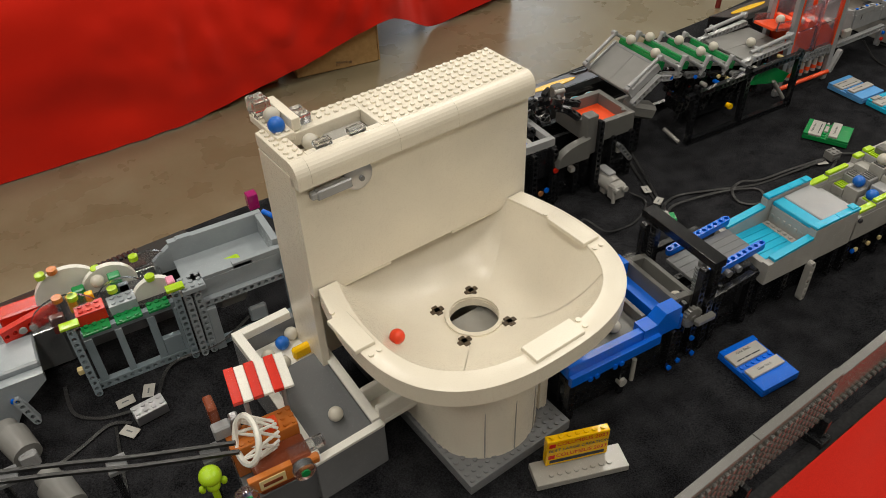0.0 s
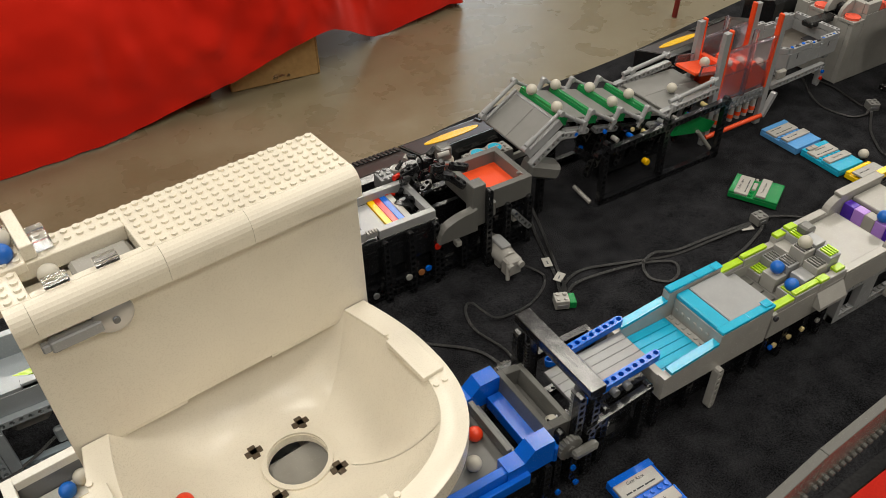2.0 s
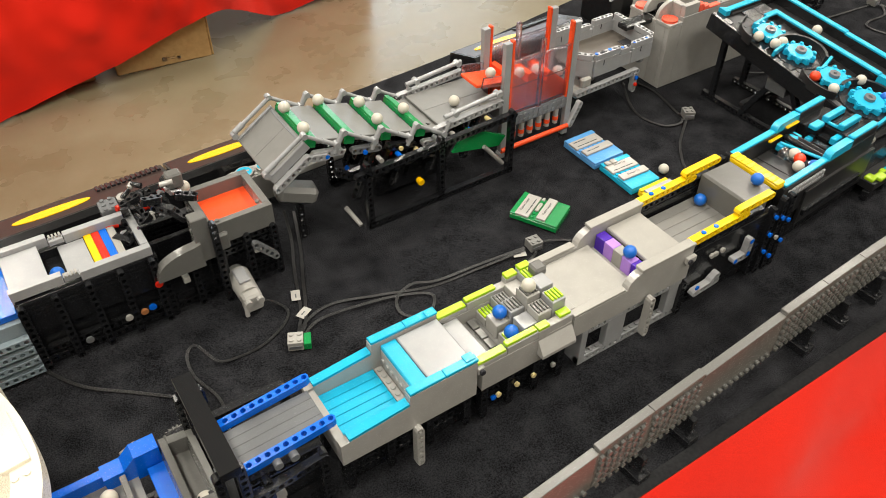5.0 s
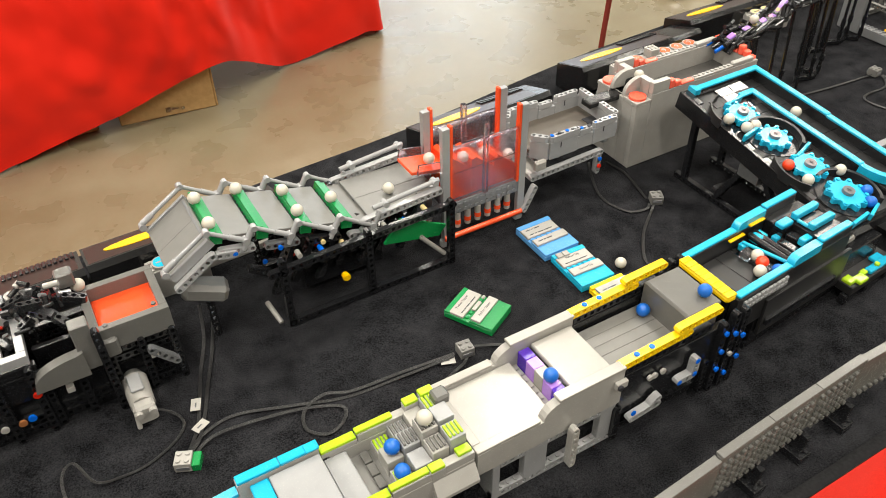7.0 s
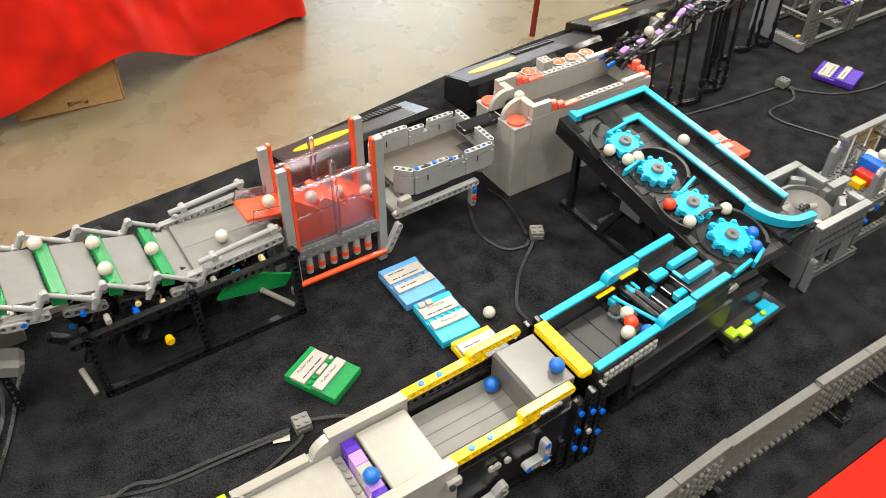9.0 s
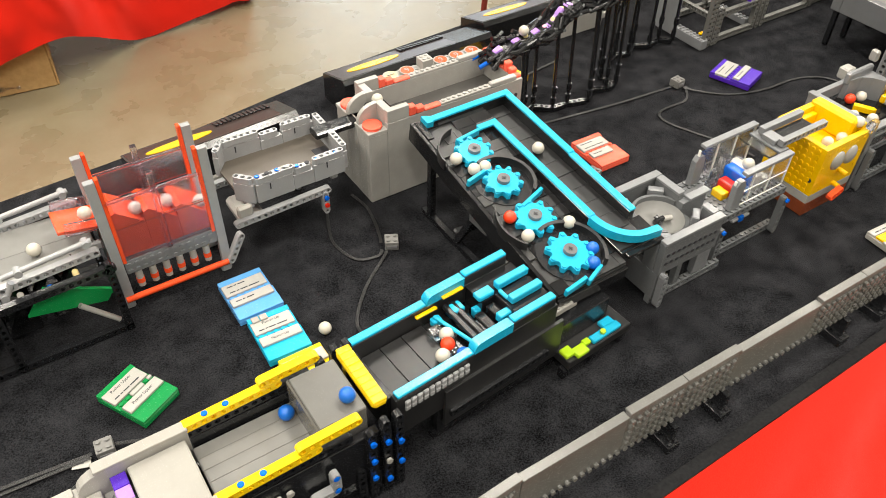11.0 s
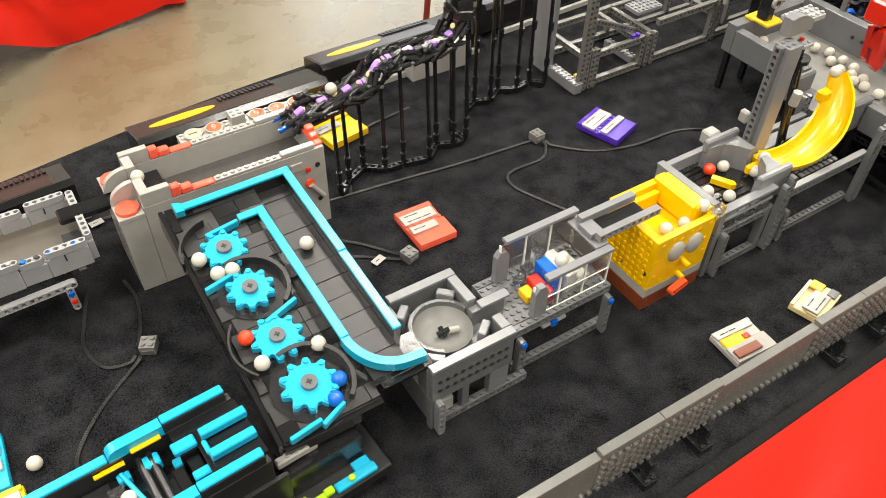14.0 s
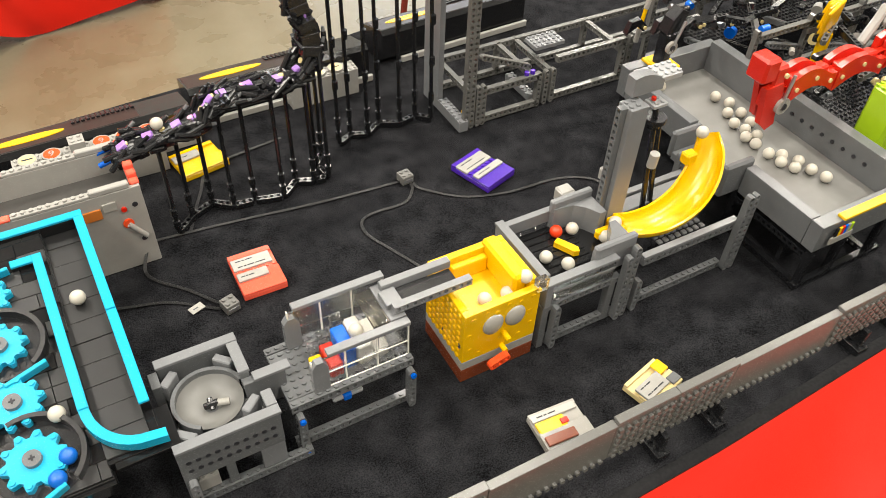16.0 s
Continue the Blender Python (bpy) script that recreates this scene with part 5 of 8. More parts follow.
for mt, x0, x1, y0, y1, z0, z1 in (("gold", 1.7335, 1.7450, 0.540, 0.556, 0.0642, 0.074), ("red", 1.7460, 1.7585, 0.532, 0.560, 0.0642, 0.080), ("blue", 1.7600, 1.7730, 0.536, 0.566, 0.0642, 0.090), ("undimmed_white", 1.7745, 1.7880, 0.534, 0.572, 0.0642, 0.088), ("undimmed_white", 1.7895, 1.8040, 0.534, 0.572, 0.0642, 0.078)):
    bx("lift_brick", mt, cbx, (x0, x1, y0, y1, z0, z1), c=0.001)
for x0, y0, z1 in ((1.748, 0.564, 0.082), (1.764, 0.5685, 0.094), (1.737, 0.560, 0.076)):
    bx("clear_brick", "clear", cbx, (x0, x0 + 0.012, y0, y0 + 0.010, 0.0642, z1))
# White strips paint the bright glint along the clear panels' edges.
for x in (1.727, 1.758, 1.789, 1.820):
    for y, z in ((0.5238, 0.1062), (0.5794, 0.1142)):
        bx("edge_glint", "undimmed_white", cbx, (x - 0.0007, x + 0.0006, y, y + 0.0032, 0.066, z), c=0.0002)
for z in (0.0855, 0.0658):
    bx("edge_glint", "undimmed_white", cbx, (1.7285, 1.8190, 0.5232, 0.5244, z - 0.0004, z + 0.0004), c=0.0001)
pin(cbx, 1.708, 0.509, 0.052); pin(cbx, 1.708, 0.509, 0.004); pin(cbx, 1.817, 0.509, 0.052); bx("motor_tab", "blue", cbx, (1.752, 1.760, 0.520, 0.53, 0.038, 0.046), c=0.001); bx("motor_axle", "light", cbx, (1.742, 1.772, 0.5215, 0.527, 0.040, 0.044), c=0.001)
ball(1.779, 0.549, 0.0880)
for y in (0.539, 0.5675):
    beam(cbx, (1.812, y, 0.1175), (1.890, y, 0.1175), "middark", name="arm_rail", rnd=False) if y < 0.55 else bx("arm_rail", "middark", cbx, (1.812, 1.884, y - 0.004, y + 0.004, 0.1135, 0.1225))
bx("arm_floor", "gloss_black", cbx, (1.812, 1.882, 0.5435, 0.563, 0.1120, 0.1145), "black track tiles"); bx("arm_head", "middark", cbx, (1.808, 1.824, 0.5435, 0.563, 0.1120, 0.1185))

# studded yellow box bin
use_frame(pose(0.001, -0.009, 0) @ Matrix.Diagonal((1, 1, 1.06, 1)))
yb = thing("yellow_box_bin", "yellow studded brick box with white band and brown base", "ball bin", (1.91, 0.55, 0))
YX0, YX1, YY0, YY1 = 1.866, 1.950, 0.514, 0.589
bx("base", "brown", yb, (YX0, YX1, YY0, YY1, 0.0, 0.018), "reddish-brown base bricks"); bx("band", "white", yb, (YX0, YX1, YY0, YY1, 0.0182, 0.0295), "white band")
for b in ((YX0, YX1, YY0, YY0 + 0.008, 0.0297, 0.094), (YX0, YX1, YY1 - 0.008, YY1, 0.0297, 0.100), (YX0, YX0 + 0.008, YY0 + 0.0082, YY1 - 0.0082, 0.0297, 0.094), (YX1 - 0.008, YX1, YY0 + 0.0082, YY1 - 0.0082, 0.0297, 0.100)):
    bx("wall", "gold", yb, b)
bx("bin_floor", "gold", yb, (YX0 + 0.0082, YX1 - 0.0082, YY0 + 0.0082, YY1 - 0.0082, 0.066, 0.076))
bx("slope", "gold", yb, (YX1 - 0.024, YX1 - 0.0082, YY0 + 0.012, YY1 - 0.0005, 0.0762, 0.106), c=0.003); bx("back_step", "gold", yb, (YX0 + 0.02, YX1 - 0.0245, YY1 - 0.016, YY1 - 0.0083, 0.0762, 0.094), c=0.001)
bm = bmesh.new()
for i in range(8):
    for j in range(8):
        y, z = YY0 + 0.0095 + i * S, 0.034 + j * 0.0078
        cyl(bm, (YX0 + 0.0002, y, z), (YX0 - 0.0017, y, z), 0.0026, 9)
part("side_stud", bm, "gold", yb); 
bm = bmesh.new()
for x, z in ((1.876, 0.086), (1.890, 0.088), (1.902, 0.084), (1.915, 0.088), (1.928, 0.086), (1.942, 0.087), (1.874, 0.045), (1.943, 0.05), (1.940, 0.068), (1.872, 0.066), (1.884, 0.036), (1.930, 0.04)):
    cyl(bm, (x, YY0 + 0.0002, z), (x, YY0 - 0.0007, z), 0.0024, 9)
part("face_stud", bm, "gold", yb)
for x in (1.898, 1.923):
    bm = bmesh.new(); sph(bm, (0, 0, 0), 0.0115, 20, 12); bm.transform(Matrix.Translation((x, YY0, 0.070)) @ Matrix.Diagonal((1, 0.45, 1.1, 1))); part("white_dome", bm, "white", yb, "plain white dome", True)
rod("knob", "gold", yb, (1.911, YY0 + 0.001, 0.053), (1.911, YY0 - 0.012, 0.052), 0.0032)
rod("crank_axle", "gold", yb, (1.911, YY0 + 0.001, 0.033), (1.911, YY0 - 0.009, 0.033), 0.003); beam(yb, (1.889, YY0 - 0.013, 0.026), (1.914, YY0 - 0.013, 0.034), "orange", name="crank", label="orange-red crank beam")
for x, y, z in ((YX0, 0.521, 0.049), (YX0, 0.555, 0.041)):
    bm = bmesh.new(); cyl(bm, (x + 0.0005, y, z), (x - 0.0008, y, z), 0.0028); part("spot", bm, "ink", yb)
bx("clear_clip", "clear", yb, (1.944, 1.956, 0.511, 0.519, 0.092, 0.106)); ball(1.940, 0.528, 0.0945); ball(1.924, 0.532, 0.076); ball(1.9, 0.535, 0.0765)

# grey corner bin
use_frame(pose(0.005, -0.001, 0))
gbn = thing("corner_bin", "dark grey brick bin with clear side windows on beam legs", "ball bin", (2.01, 0.55, 0))
for b in ((1.955, 1.963, 0.507, 0.604, 0.062, 0.0955), (1.9632, 2.068, 0.5965, 0.604, 0.080, 0.0955), (1.9632, 2.04, 0.507, 0.515, 0.080, 0.0835)):
    bx("wall", "middark", gbn, b)
bx("rim_tile", "middark", gbn, (1.955, 2.042, 0.506, 0.516, 0.0922, 0.0962)); bx("rim_tile", "middark", gbn, (1.954, 1.964, 0.5165, 0.605, 0.0957, 0.099))
for k in range(4):
    bx("window", "clear", gbn, (1.967 + k * 0.0185, 1.9845 + k * 0.0185, 0.508, 0.5135, 0.066, 0.092)); bx("window", "clear", gbn, (1.967 + k * 0.0185, 1.9845 + k * 0.0185, 0.598, 0.602, 0.066, 0.080))
beam(gbn, (1.955, 0.511, 0.060), (2.05, 0.511, 0.060), "dark", rnd=False, name="head_beam"); beam(gbn, (1.965, 0.511, 0.005), (2.05, 0.511, 0.005), "dark", rnd=False, stud=True, h=0.0094, name="foot_beam")
for x in (1.962, 2.046):
    beam(gbn, (x + 0.006, 0.5035, 0.0), (x + 0.006, 0.5035, 0.064 if x < 2 else 0.094), "dark", roll=90, name="upright"); bx("pillar", "dark", gbn, (x - 0.008, x, 0.507, 0.516, 0, 0.062)); bx("pillar", "dark", gbn, (x - 0.008, x, 0.596, 0.604, 0, 0.062))
bx("bin_floor", "gloss_black", gbn, (1.963, 2.06, 0.515, 0.5965, 0.064, 0.072), "black track-tile floor")
for k in range(9):
    bx("floor_tile", "gloss_black", gbn, (1.964, 2.035, 0.5155 + k * 0.009, 0.5236 + k * 0.009, 0.0721, 0.0745), c=0.0006)
for y0, sg in ((0.597, -1), (0.514, 1)):
    bm = bmesh.new(); prism(bm, [(2.018, y0), (2.066, y0), (2.066, y0 + sg * 0.034), (2.058, y0 + sg * 0.034), (2.050, y0 + sg * 0.020), (2.040, y0 + sg * 0.011), (2.018, y0 + sg * 0.008)], "xy", 0.072, 0.103); part("corner_guide", bm, "middark", gbn, "rounded dark grey corner guide")
    bx("guide_back", "middark", gbn, (2.016, 2.068, y0 - (0.001 if sg > 0 else 0.007), y0 + (0.007 if sg > 0 else 0.001), 0.0955, 0.112), c=0.002)
bm = bmesh.new(); prism(bm, [(-0.014, -0.004), (0.010, -0.0045), (0.014, 0), (0.010, 0.0045), (-0.014, 0.004)], "xy", 0.0, 0.007); bm.transform(pose(2.014, 0.555, 0.076, 0, 0, -62)); part("flipper", bm, "gold", gbn, "yellow flipper arm")
bx("light_block", "oldlight", gbn, (2.040, 2.058, 0.606, 0.622, 0.085, 0.102), c=0.002)
ball(2.016, 0.579, 0.0745, "red"); ball(1.985, 0.552, 0.0745); ball(2.0, 0.534, 0.0745); ball(2.034, 0.575, 0.0745); ball(2.058, 0.549, 0.0745)

# slide stand
use_frame(pose(0.009, 0.002, 0))
bs = thing("slide_stand", "dark grey beam frame with a tall brick tower", "stand", (2.14, 0.55, 0))
for y in (0.510, 0.600):
    beam(bs, (2.078, y, 0.005), (2.21, y, 0.005), "dark", rnd=False, stud=True, h=0.0094, name="foot_beam"); beam(bs, (2.078, y, 0.066), (2.21, y, 0.066), "dark", rnd=False, h=0.0094, name="head_beam")
    bx("top_tile", "middark", bs, (2.078, 2.21, y - 0.004, y + 0.004, 0.071, 0.0742))
for x, z in ((2.073, 0.05), (2.209, 0.112), (2.217, 0.112), (2.058, 0.10)):
    beam(bs, (x, 0.5025, 0), (x, 0.5025, z), "dark", roll=90, name="upright"); beam(bs, (x, 0.607, 0), (x, 0.607, z * 0.85), "dark", roll=90, name="upright")
bm = bmesh.new()
for k in range(8):
    for j in range(5):
        cbox(bm, 2.110 + k * 0.0085, 2.1165 + k * 0.0085, 0.520 + j * 0.0085, 0.5265 + j * 0.0085, 0.0655, 0.0685, 0.0012)
part("grating", bm, "dark", bs, "dark grey lattice grating")
bx("tower", "middark", bs, (2.070, 2.092, 0.566, 0.586, 0.066, 0.222), "tall dark grey brick tower"); beam(bs, (2.066, 0.576, 0.07), (2.066, 0.576, 0.222), "dark", rnd=False, name="tower_side")
for k in range(2):
    bm = bmesh.new(); studs(bm, 2.070, 0.568 + k * S, 2, 1, 0.222); part("stud", bm, "middark", bs)
pr("tower_arch", "middark", bs, [(2.08, 0.226), (2.118, 0.226), (2.118, 0.236)] + [(2.118 - 0.038 * k, 0.238 + 0.010 * math.sin(k * 2.2)) for k in (0.25, 0.5, 0.75, 1.0)], "xz", 0.580, 0.592)
bx("tower_base", "middark", bs, (2.074, 2.21, 0.574, 0.592, 0.0665, 0.074)); bx("tab", "oldlight", bs, (2.088, 2.096, 0.60, 0.612, 0.10, 0.116), c=0.002)
rod("post", "black", bs, (2.128, 0.572, 0.066), (2.120, 0.584, 0.205), 0.0032); rod("post", "black", bs, (2.142, 0.576, 0.066), (2.132, 0.587, 0.188), 0.0032)
bm = bmesh.new(); cyl(bm, (2.123, 0.584, 0.184), (2.123, 0.584, 0.189), 0.012, 18); cyl(bm, (2.123, 0.584, 0.176), (2.123, 0.584, 0.184), 0.007, 14); part("collar", bm, "black", bs); rod("bush", "oldlight", bs, (2.121, 0.570, 0.135), (2.121, 0.569, 0.152), 0.0055)
bx("top_plate", "light", bs, (2.105, 2.150, 0.588, 0.612, 0.226, 0.232), stud=True); bx("top_plate", "light", bs, (2.110, 2.128, 0.576, 0.592, 0.205, 0.209), stud=True); bm = bmesh.new(); cyl(bm, (2.115, 0.585, 0.211), (2.115, 0.585, 0.214), 0.0026); part("stud", bm, "red", bs)
bn = thing("banana_slide", "glossy yellow banana-shaped ball slide resting on the frame", "ball slide", (2.14, 0.55, 0.07))
path = smooth_path([(2.074, 0.553, 0.088), (2.095, 0.546, 0.084), (2.124, 0.541, 0.086), (2.156, 0.542, 0.097), (2.180, 0.550, 0.114), (2.195, 0.562, 0.134), (2.200, 0.574, 0.150)], 10)
bm = bmesh.new(); rings = []
N = len(path) - 1
for i, p in enumerate(path):
    d = (path[min(i + 1, N)] - path[max(i - 1, 0)]).normalized(); side = d.cross(Vector((0, 0, 1))).normalized(); up = side.cross(d)
    s = i / N; w = 0.007 + 0.0150 * math.sin(math.pi * min(1, 0.12 + s * 0.80)) ** 0.8
    rings.append([bm.verts.new(p + side * (w * math.cos(a)) * q + up * (w * 0.8 * math.sin(a) * q)) for q, aa in ((1, lin(math.pi, 2 * math.pi, 11)), (0.86, lin(2 * math.pi, math.pi, 11))) for a in aa])
for a, b in zip(rings, rings[1:]):
    for k in range(22):
        bm.faces.new((a[k - 1], a[k], b[k], b[k - 1]))
bm.faces.new(rings[0]); bm.faces.new(rings[-1]); part("peel", bm, "gold", bn, "", True)
for x0, y0, x1, y1 in ((2.046, 0.548, 2.066, 0.556), (2.060, 0.541, 2.080, 0.549), (2.068, 0.553, 2.086, 0.565)):
    bx("clip", "gold", bn, (x0, x1, y0, y1, 0.076, 0.088), c=0.002)
bx("tip_clip", "gold", bn, (2.160, 2.175, 0.558, 0.570, 0.128, 0.142), c=0.002); ball(2.186, 0.571, 0.150); ball(2.066, 0.548, 0.088)

# the long collecting bin at the end
use_frame(pose(0.008, 0.008, 0))
eb = thing("collecting_bin", "long dark grey collecting bin full of balls on black legs", "ball bin", (2.34, 0.6, 0))
EX0, EX1, EY0, EY1 = 2.256, 2.41, 0.432, 0.775
for b in ((EX0, EX1, EY0, EY0 + 0.016, 0.062, 0.098), (EX0, EX0 + 0.014, EY0 + 0.0165, 0.545, 0.062, 0.098), (EX0, EX0 + 0.014, 0.64, EY1 - 0.0165, 0.062, 0.098), (EX0, EX1, EY1 - 0.016, EY1, 0.062, 0.104), (EX1 - 0.016, EX1, EY0 + 0.0165, EY1 - 0.0165, 0.062, 0.112)):
    bx("wall", "dark", eb, b)
bx("bin_floor", "scuffed", eb, (EX0 + 0.0145, EX1 - 0.0165, EY0 + 0.0165, EY1 - 0.0165, 0.062, 0.070), "shiny scuffed grey floor"); bx("inlet", "dark", eb, (EX0 - 0.03, EX0 + 0.0143, 0.546, 0.555, 0.062, 0.106), c=0.003); bx("inlet", "dark", eb, (EX0 - 0.03, EX0 + 0.0143, 0.63, 0.639, 0.062, 0.098), c=0.003); bx("inlet_floor", "dark", eb, (EX0 - 0.03, EX0 + 0.0143, 0.5555, 0.6295, 0.062, 0.072))
# Pin holes are not cut: dark discs carry their inner shade.
for k in range(12):
    bm = bmesh.new(); cyl(bm, (EX1 - 0.0165, EY0 + 0.06 + k * 0.016, 0.092), (EX1 - 0.0172, EY0 + 0.06 + k * 0.016, 0.092), 0.0026); part("pin_hole_shade", bm, "ink", eb)
bx("yellow_tile", "gold", eb, (2.285, 2.40, 0.4295, 0.440, 0.0985, 0.102)); bx("yellow_tile", "gold", eb, (2.285, 2.318, 0.757, 0.772, 0.1045, 0.108))
for k, mt in enumerate(("black", "gold", "red", "blue", "white", "lime")):
    bx("stripe", mt, eb, (2.276 + k * 0.0045, 2.280 + k * 0.0045, 0.4275, 0.4298, 0.080, 0.092), c=0.0003)
bx("sign", "white", eb, (2.272, 2.306, 0.4272, 0.4298, 0.070, 0.080), c=0.0005)
for x in (EX0 + 0.006, 2.31, 2.38):
    for y in (EY0 + 0.004, 0.55, EY1 - 0.01):
        beam(eb, (x, y, 0), (x, y, 0.062), "black", roll=90, name="leg")
for x in (EX0 + 0.006, 2.38):
    beam(eb, (x, EY0, 0.005), (x, 0.55, 0.005), "black", rnd=False, name="foot_beam"); beam(eb, (x, EY0, 0.05), (x, 0.55, 0.05), "black", rnd=False, name="head_beam")
beam(eb, (EX0, EY0 + 0.004, 0.005), (2.40, EY0 + 0.004, 0.005), "black", rnd=False, name="foot_beam"); bx("panel", "black", eb, (EX0 + 0.012, 2.38, 0.47, 0.475, 0.01, 0.06))
rb = random.Random(9)
spots = []
for k in range(22):
    f = k / 21
    for _ in range(8):
        x, y = 2.338 + 0.006 * rb.random() + 0.016 * math.sin(f * 7 + rb.random() * 2), 0.690 - 0.195 * f + 0.008 * rb.random()
        if all((x - a) ** 2 + (y - b) ** 2 > 0.0140 ** 2 for a, b in spots):
            spots.append((x, y)); ball(x, y, 0.070, "red" if k == 19 else "white"); break
ball(2.288, 0.748, 0.070); ball(2.302, 0.742, 0.070)
use_frame(pose(0.037, 0.033, 0.0))
ca = thing("crane_arm", "red beam crane arm with a white wheel over the bin", "crane", (2.36, 0.62, 0.1))
use_frame(pose(0.028, 0.0, 0.0))
bx("head", "red", ca, (2.262, 2.284, 0.590, 0.618, 0.176, 0.206), m=pose(0, 0, 0), c=0.003); bx("head", "red", ca, (2.2845, 2.304, 0.592, 0.616, 0.166, 0.192), c=0.003)
pr("jaw", "red", ca, [(2.274, 0.168), (2.300, 0.170), (2.306, 0.152), (2.303, 0.136), (2.309, 0.112), (2.297, 0.106), (2.284, 0.118), (2.280, 0.140)], "xz", 0.590, 0.598); pr("jaw", "red", ca, [(2.282, 0.164), (2.306, 0.168), (2.314, 0.152), (2.311, 0.136), (2.318, 0.112), (2.306, 0.106), (2.293, 0.118), (2.288, 0.140)], "xz", 0.608, 0.616); bx("jaw_bridge", "red", ca, (2.284, 2.304, 0.5982, 0.6078, 0.136, 0.160), c=0.002)
rod("axle", "silver", ca, (2.304, 0.586, 0.138), (2.312, 0.588, 0.178), 0.0022); rod("pin_end", "tan", ca, (2.296, 0.589, 0.182), (2.296, 0.586, 0.182), 0.003)
bm = bmesh.new(); cyl(bm, (2.308, 0.5895, 0.139), (2.308, 0.585, 0.139), 0.0105, 22); part("wheel", bm, "white", ca); bm = bmesh.new(); cyl(bm, (2.308, 0.585, 0.139), (2.308, 0.5835, 0.139), 0.0042, 14); part("hub", bm, "ink", ca)
for x, z, ln in ((2.314, 0.157, 0.074), (2.392, 0.153, 0.084), (2.480, 0.160, 0.084), (2.566, 0.168, 0.050)):
    for y in (0.587, 0.606):
        top = [(x + ln * t, z + 0.006 + 0.016 * math.sin(math.pi * min(1, 0.15 + t))) for t in lin(0, 1, 9)]
        low = [(x + ln * t, z - 0.018 + 0.014 * math.sin(math.pi * t)) for t in lin(1, 0, 9)]
        pr("arm_panel", "red", ca, top + low, "xz", y, y + 0.008, "curved red arm panel" if x < 2.35 else "")
    for dx, dz in ((0.008, 0.0), (ln * 0.5, 0.008), (ln - 0.009, -0.003)):
        rod("pin_end", "tan", ca, (x + dx, 0.5868, z + dz), (x + dx, 0.5848, z + dz), 0.0028)
    bx("arm_web", "red", ca, (x + 0.006, x + ln - 0.006, 0.5952, 0.6058, z - 0.003, z + 0.012), c=0.002)
beam(ca, (2.30, 0.601, 0.152), (2.61, 0.601, 0.162), "red", name="arm"); bx("mast", "black", ca, (2.600, 2.618, 0.590, 0.614, 0.003, 0.170), c=0.002)
use_frame(pose(0.026, 0.012, 0.004))
bd = thing("bird_crane", "black beam crane head with white round eye wheel", "crane", (2.3, 0.76, 0.1))
bx("head", "black", bd, (2.272, 2.288, 0.737, 0.756, 0.100, 0.152), c=0.003); pr("beak", "black", bd, [(2.270, 0.152), (2.290, 0.152), (2.300, 0.176), (2.288, 0.182), (2.276, 0.170)], "xz", 0.738, 0.755); rod("axle", "silver", bd, (2.276, 0.731, 0.128), (2.292, 0.733, 0.168), 0.0022)
bm = bmesh.new(); cyl(bm, (2.278, 0.7345, 0.135), (2.278, 0.7305, 0.135), 0.0085, 18); part("wheel", bm, "white", bd); bm = bmesh.new(); cyl(bm, (2.278, 0.7305, 0.135), (2.278, 0.7292, 0.135), 0.004, 12); part("hub", bm, "ink", bd)
bx("scoop", "gold", bd, (2.268, 2.300, 0.728, 0.762, 0.100, 0.106), c=0.002)
for k in range(8):
    beam(bd, (2.295 + k * 0.03, 0.752 + 0.012 * (k % 2), 0.135 + 0.012 * math.sin(k)), (2.330 + k * 0.03, 0.755 - 0.010 * (k % 2), 0.140 + 0.012 * math.sin(k + 1)), "black", roll=45 * (k % 3), name="arm_beam")
use_frame()

# ---- the back row of ball machines ----
rs = thing("rainbow_tray", "light-grey ball tray with a rainbow tile stripe on a black base", "ball tray", (0.57, 0.79, 0))
for y in (0.757, 0.822):
    bx("rail", "light", rs, (0.512, 0.560, y, y + 0.008, 0.092, 0.1035)); bx("rail", "light", rs, (0.5605, 0.575, y + (0.002 if y < 0.8 else -0.002), y + (0.010 if y < 0.8 else 0.006), 0.092, 0.098)); bx("rail", "light", rs, (0.5755, 0.645, y, y + 0.008, 0.088, 0.099))
    for k in range(4):
        bx("grille_bar", "white", rs, (0.562 + k * 0.0033, 0.564 + k * 0.0033, y + 0.001, y + 0.007, 0.098, 0.1005), c=0.0003)
bx("plate", "light", rs, (0.513, 0.549, 0.7655, 0.8215, 0.092, 0.0985), "smooth light-grey platform"); bx("tray_floor", "light", rs, (0.566, 0.592, 0.7655, 0.8215, 0.080, 0.0885)); bx("gap_floor", "black", rs, (0.5495, 0.5655, 0.7655, 0.8215, 0.070, 0.078)); bx("end_rail", "light", rs, (0.637, 0.645, 0.7655, 0.8215, 0.088, 0.099))
for k, mt in enumerate(("gold", "red", "blue", "white")):
    bx("stripe_tile", mt, rs, (0.5925 + k * 0.0078, 0.6000 + k * 0.0078, 0.7655, 0.8215, 0.084, 0.0905), c=0.0004)
bx("end_pocket", "black", rs, (0.6242, 0.6365, 0.7655, 0.8215, 0.07, 0.083))
bx("panel", "black", rs, (0.512, 0.645, 0.757, 0.765, 0.044, 0.088)); bx("panel", "black", rs, (0.512, 0.645, 0.822, 0.83, 0.02, 0.088))
leg_frame(rs, 0.512, 0.645, 0.752, 0.088, uprights=5)
for x, z, mt in ((0.602, 0.030, "oldlight"), (0.618, 0.030, "bronze"), (0.627, 0.032, "blue"), (0.640, 0.058, "red"), (0.560, 0.022, "dark")):
    pin(rs, x, 0.747, z, mt, r=0.0035)
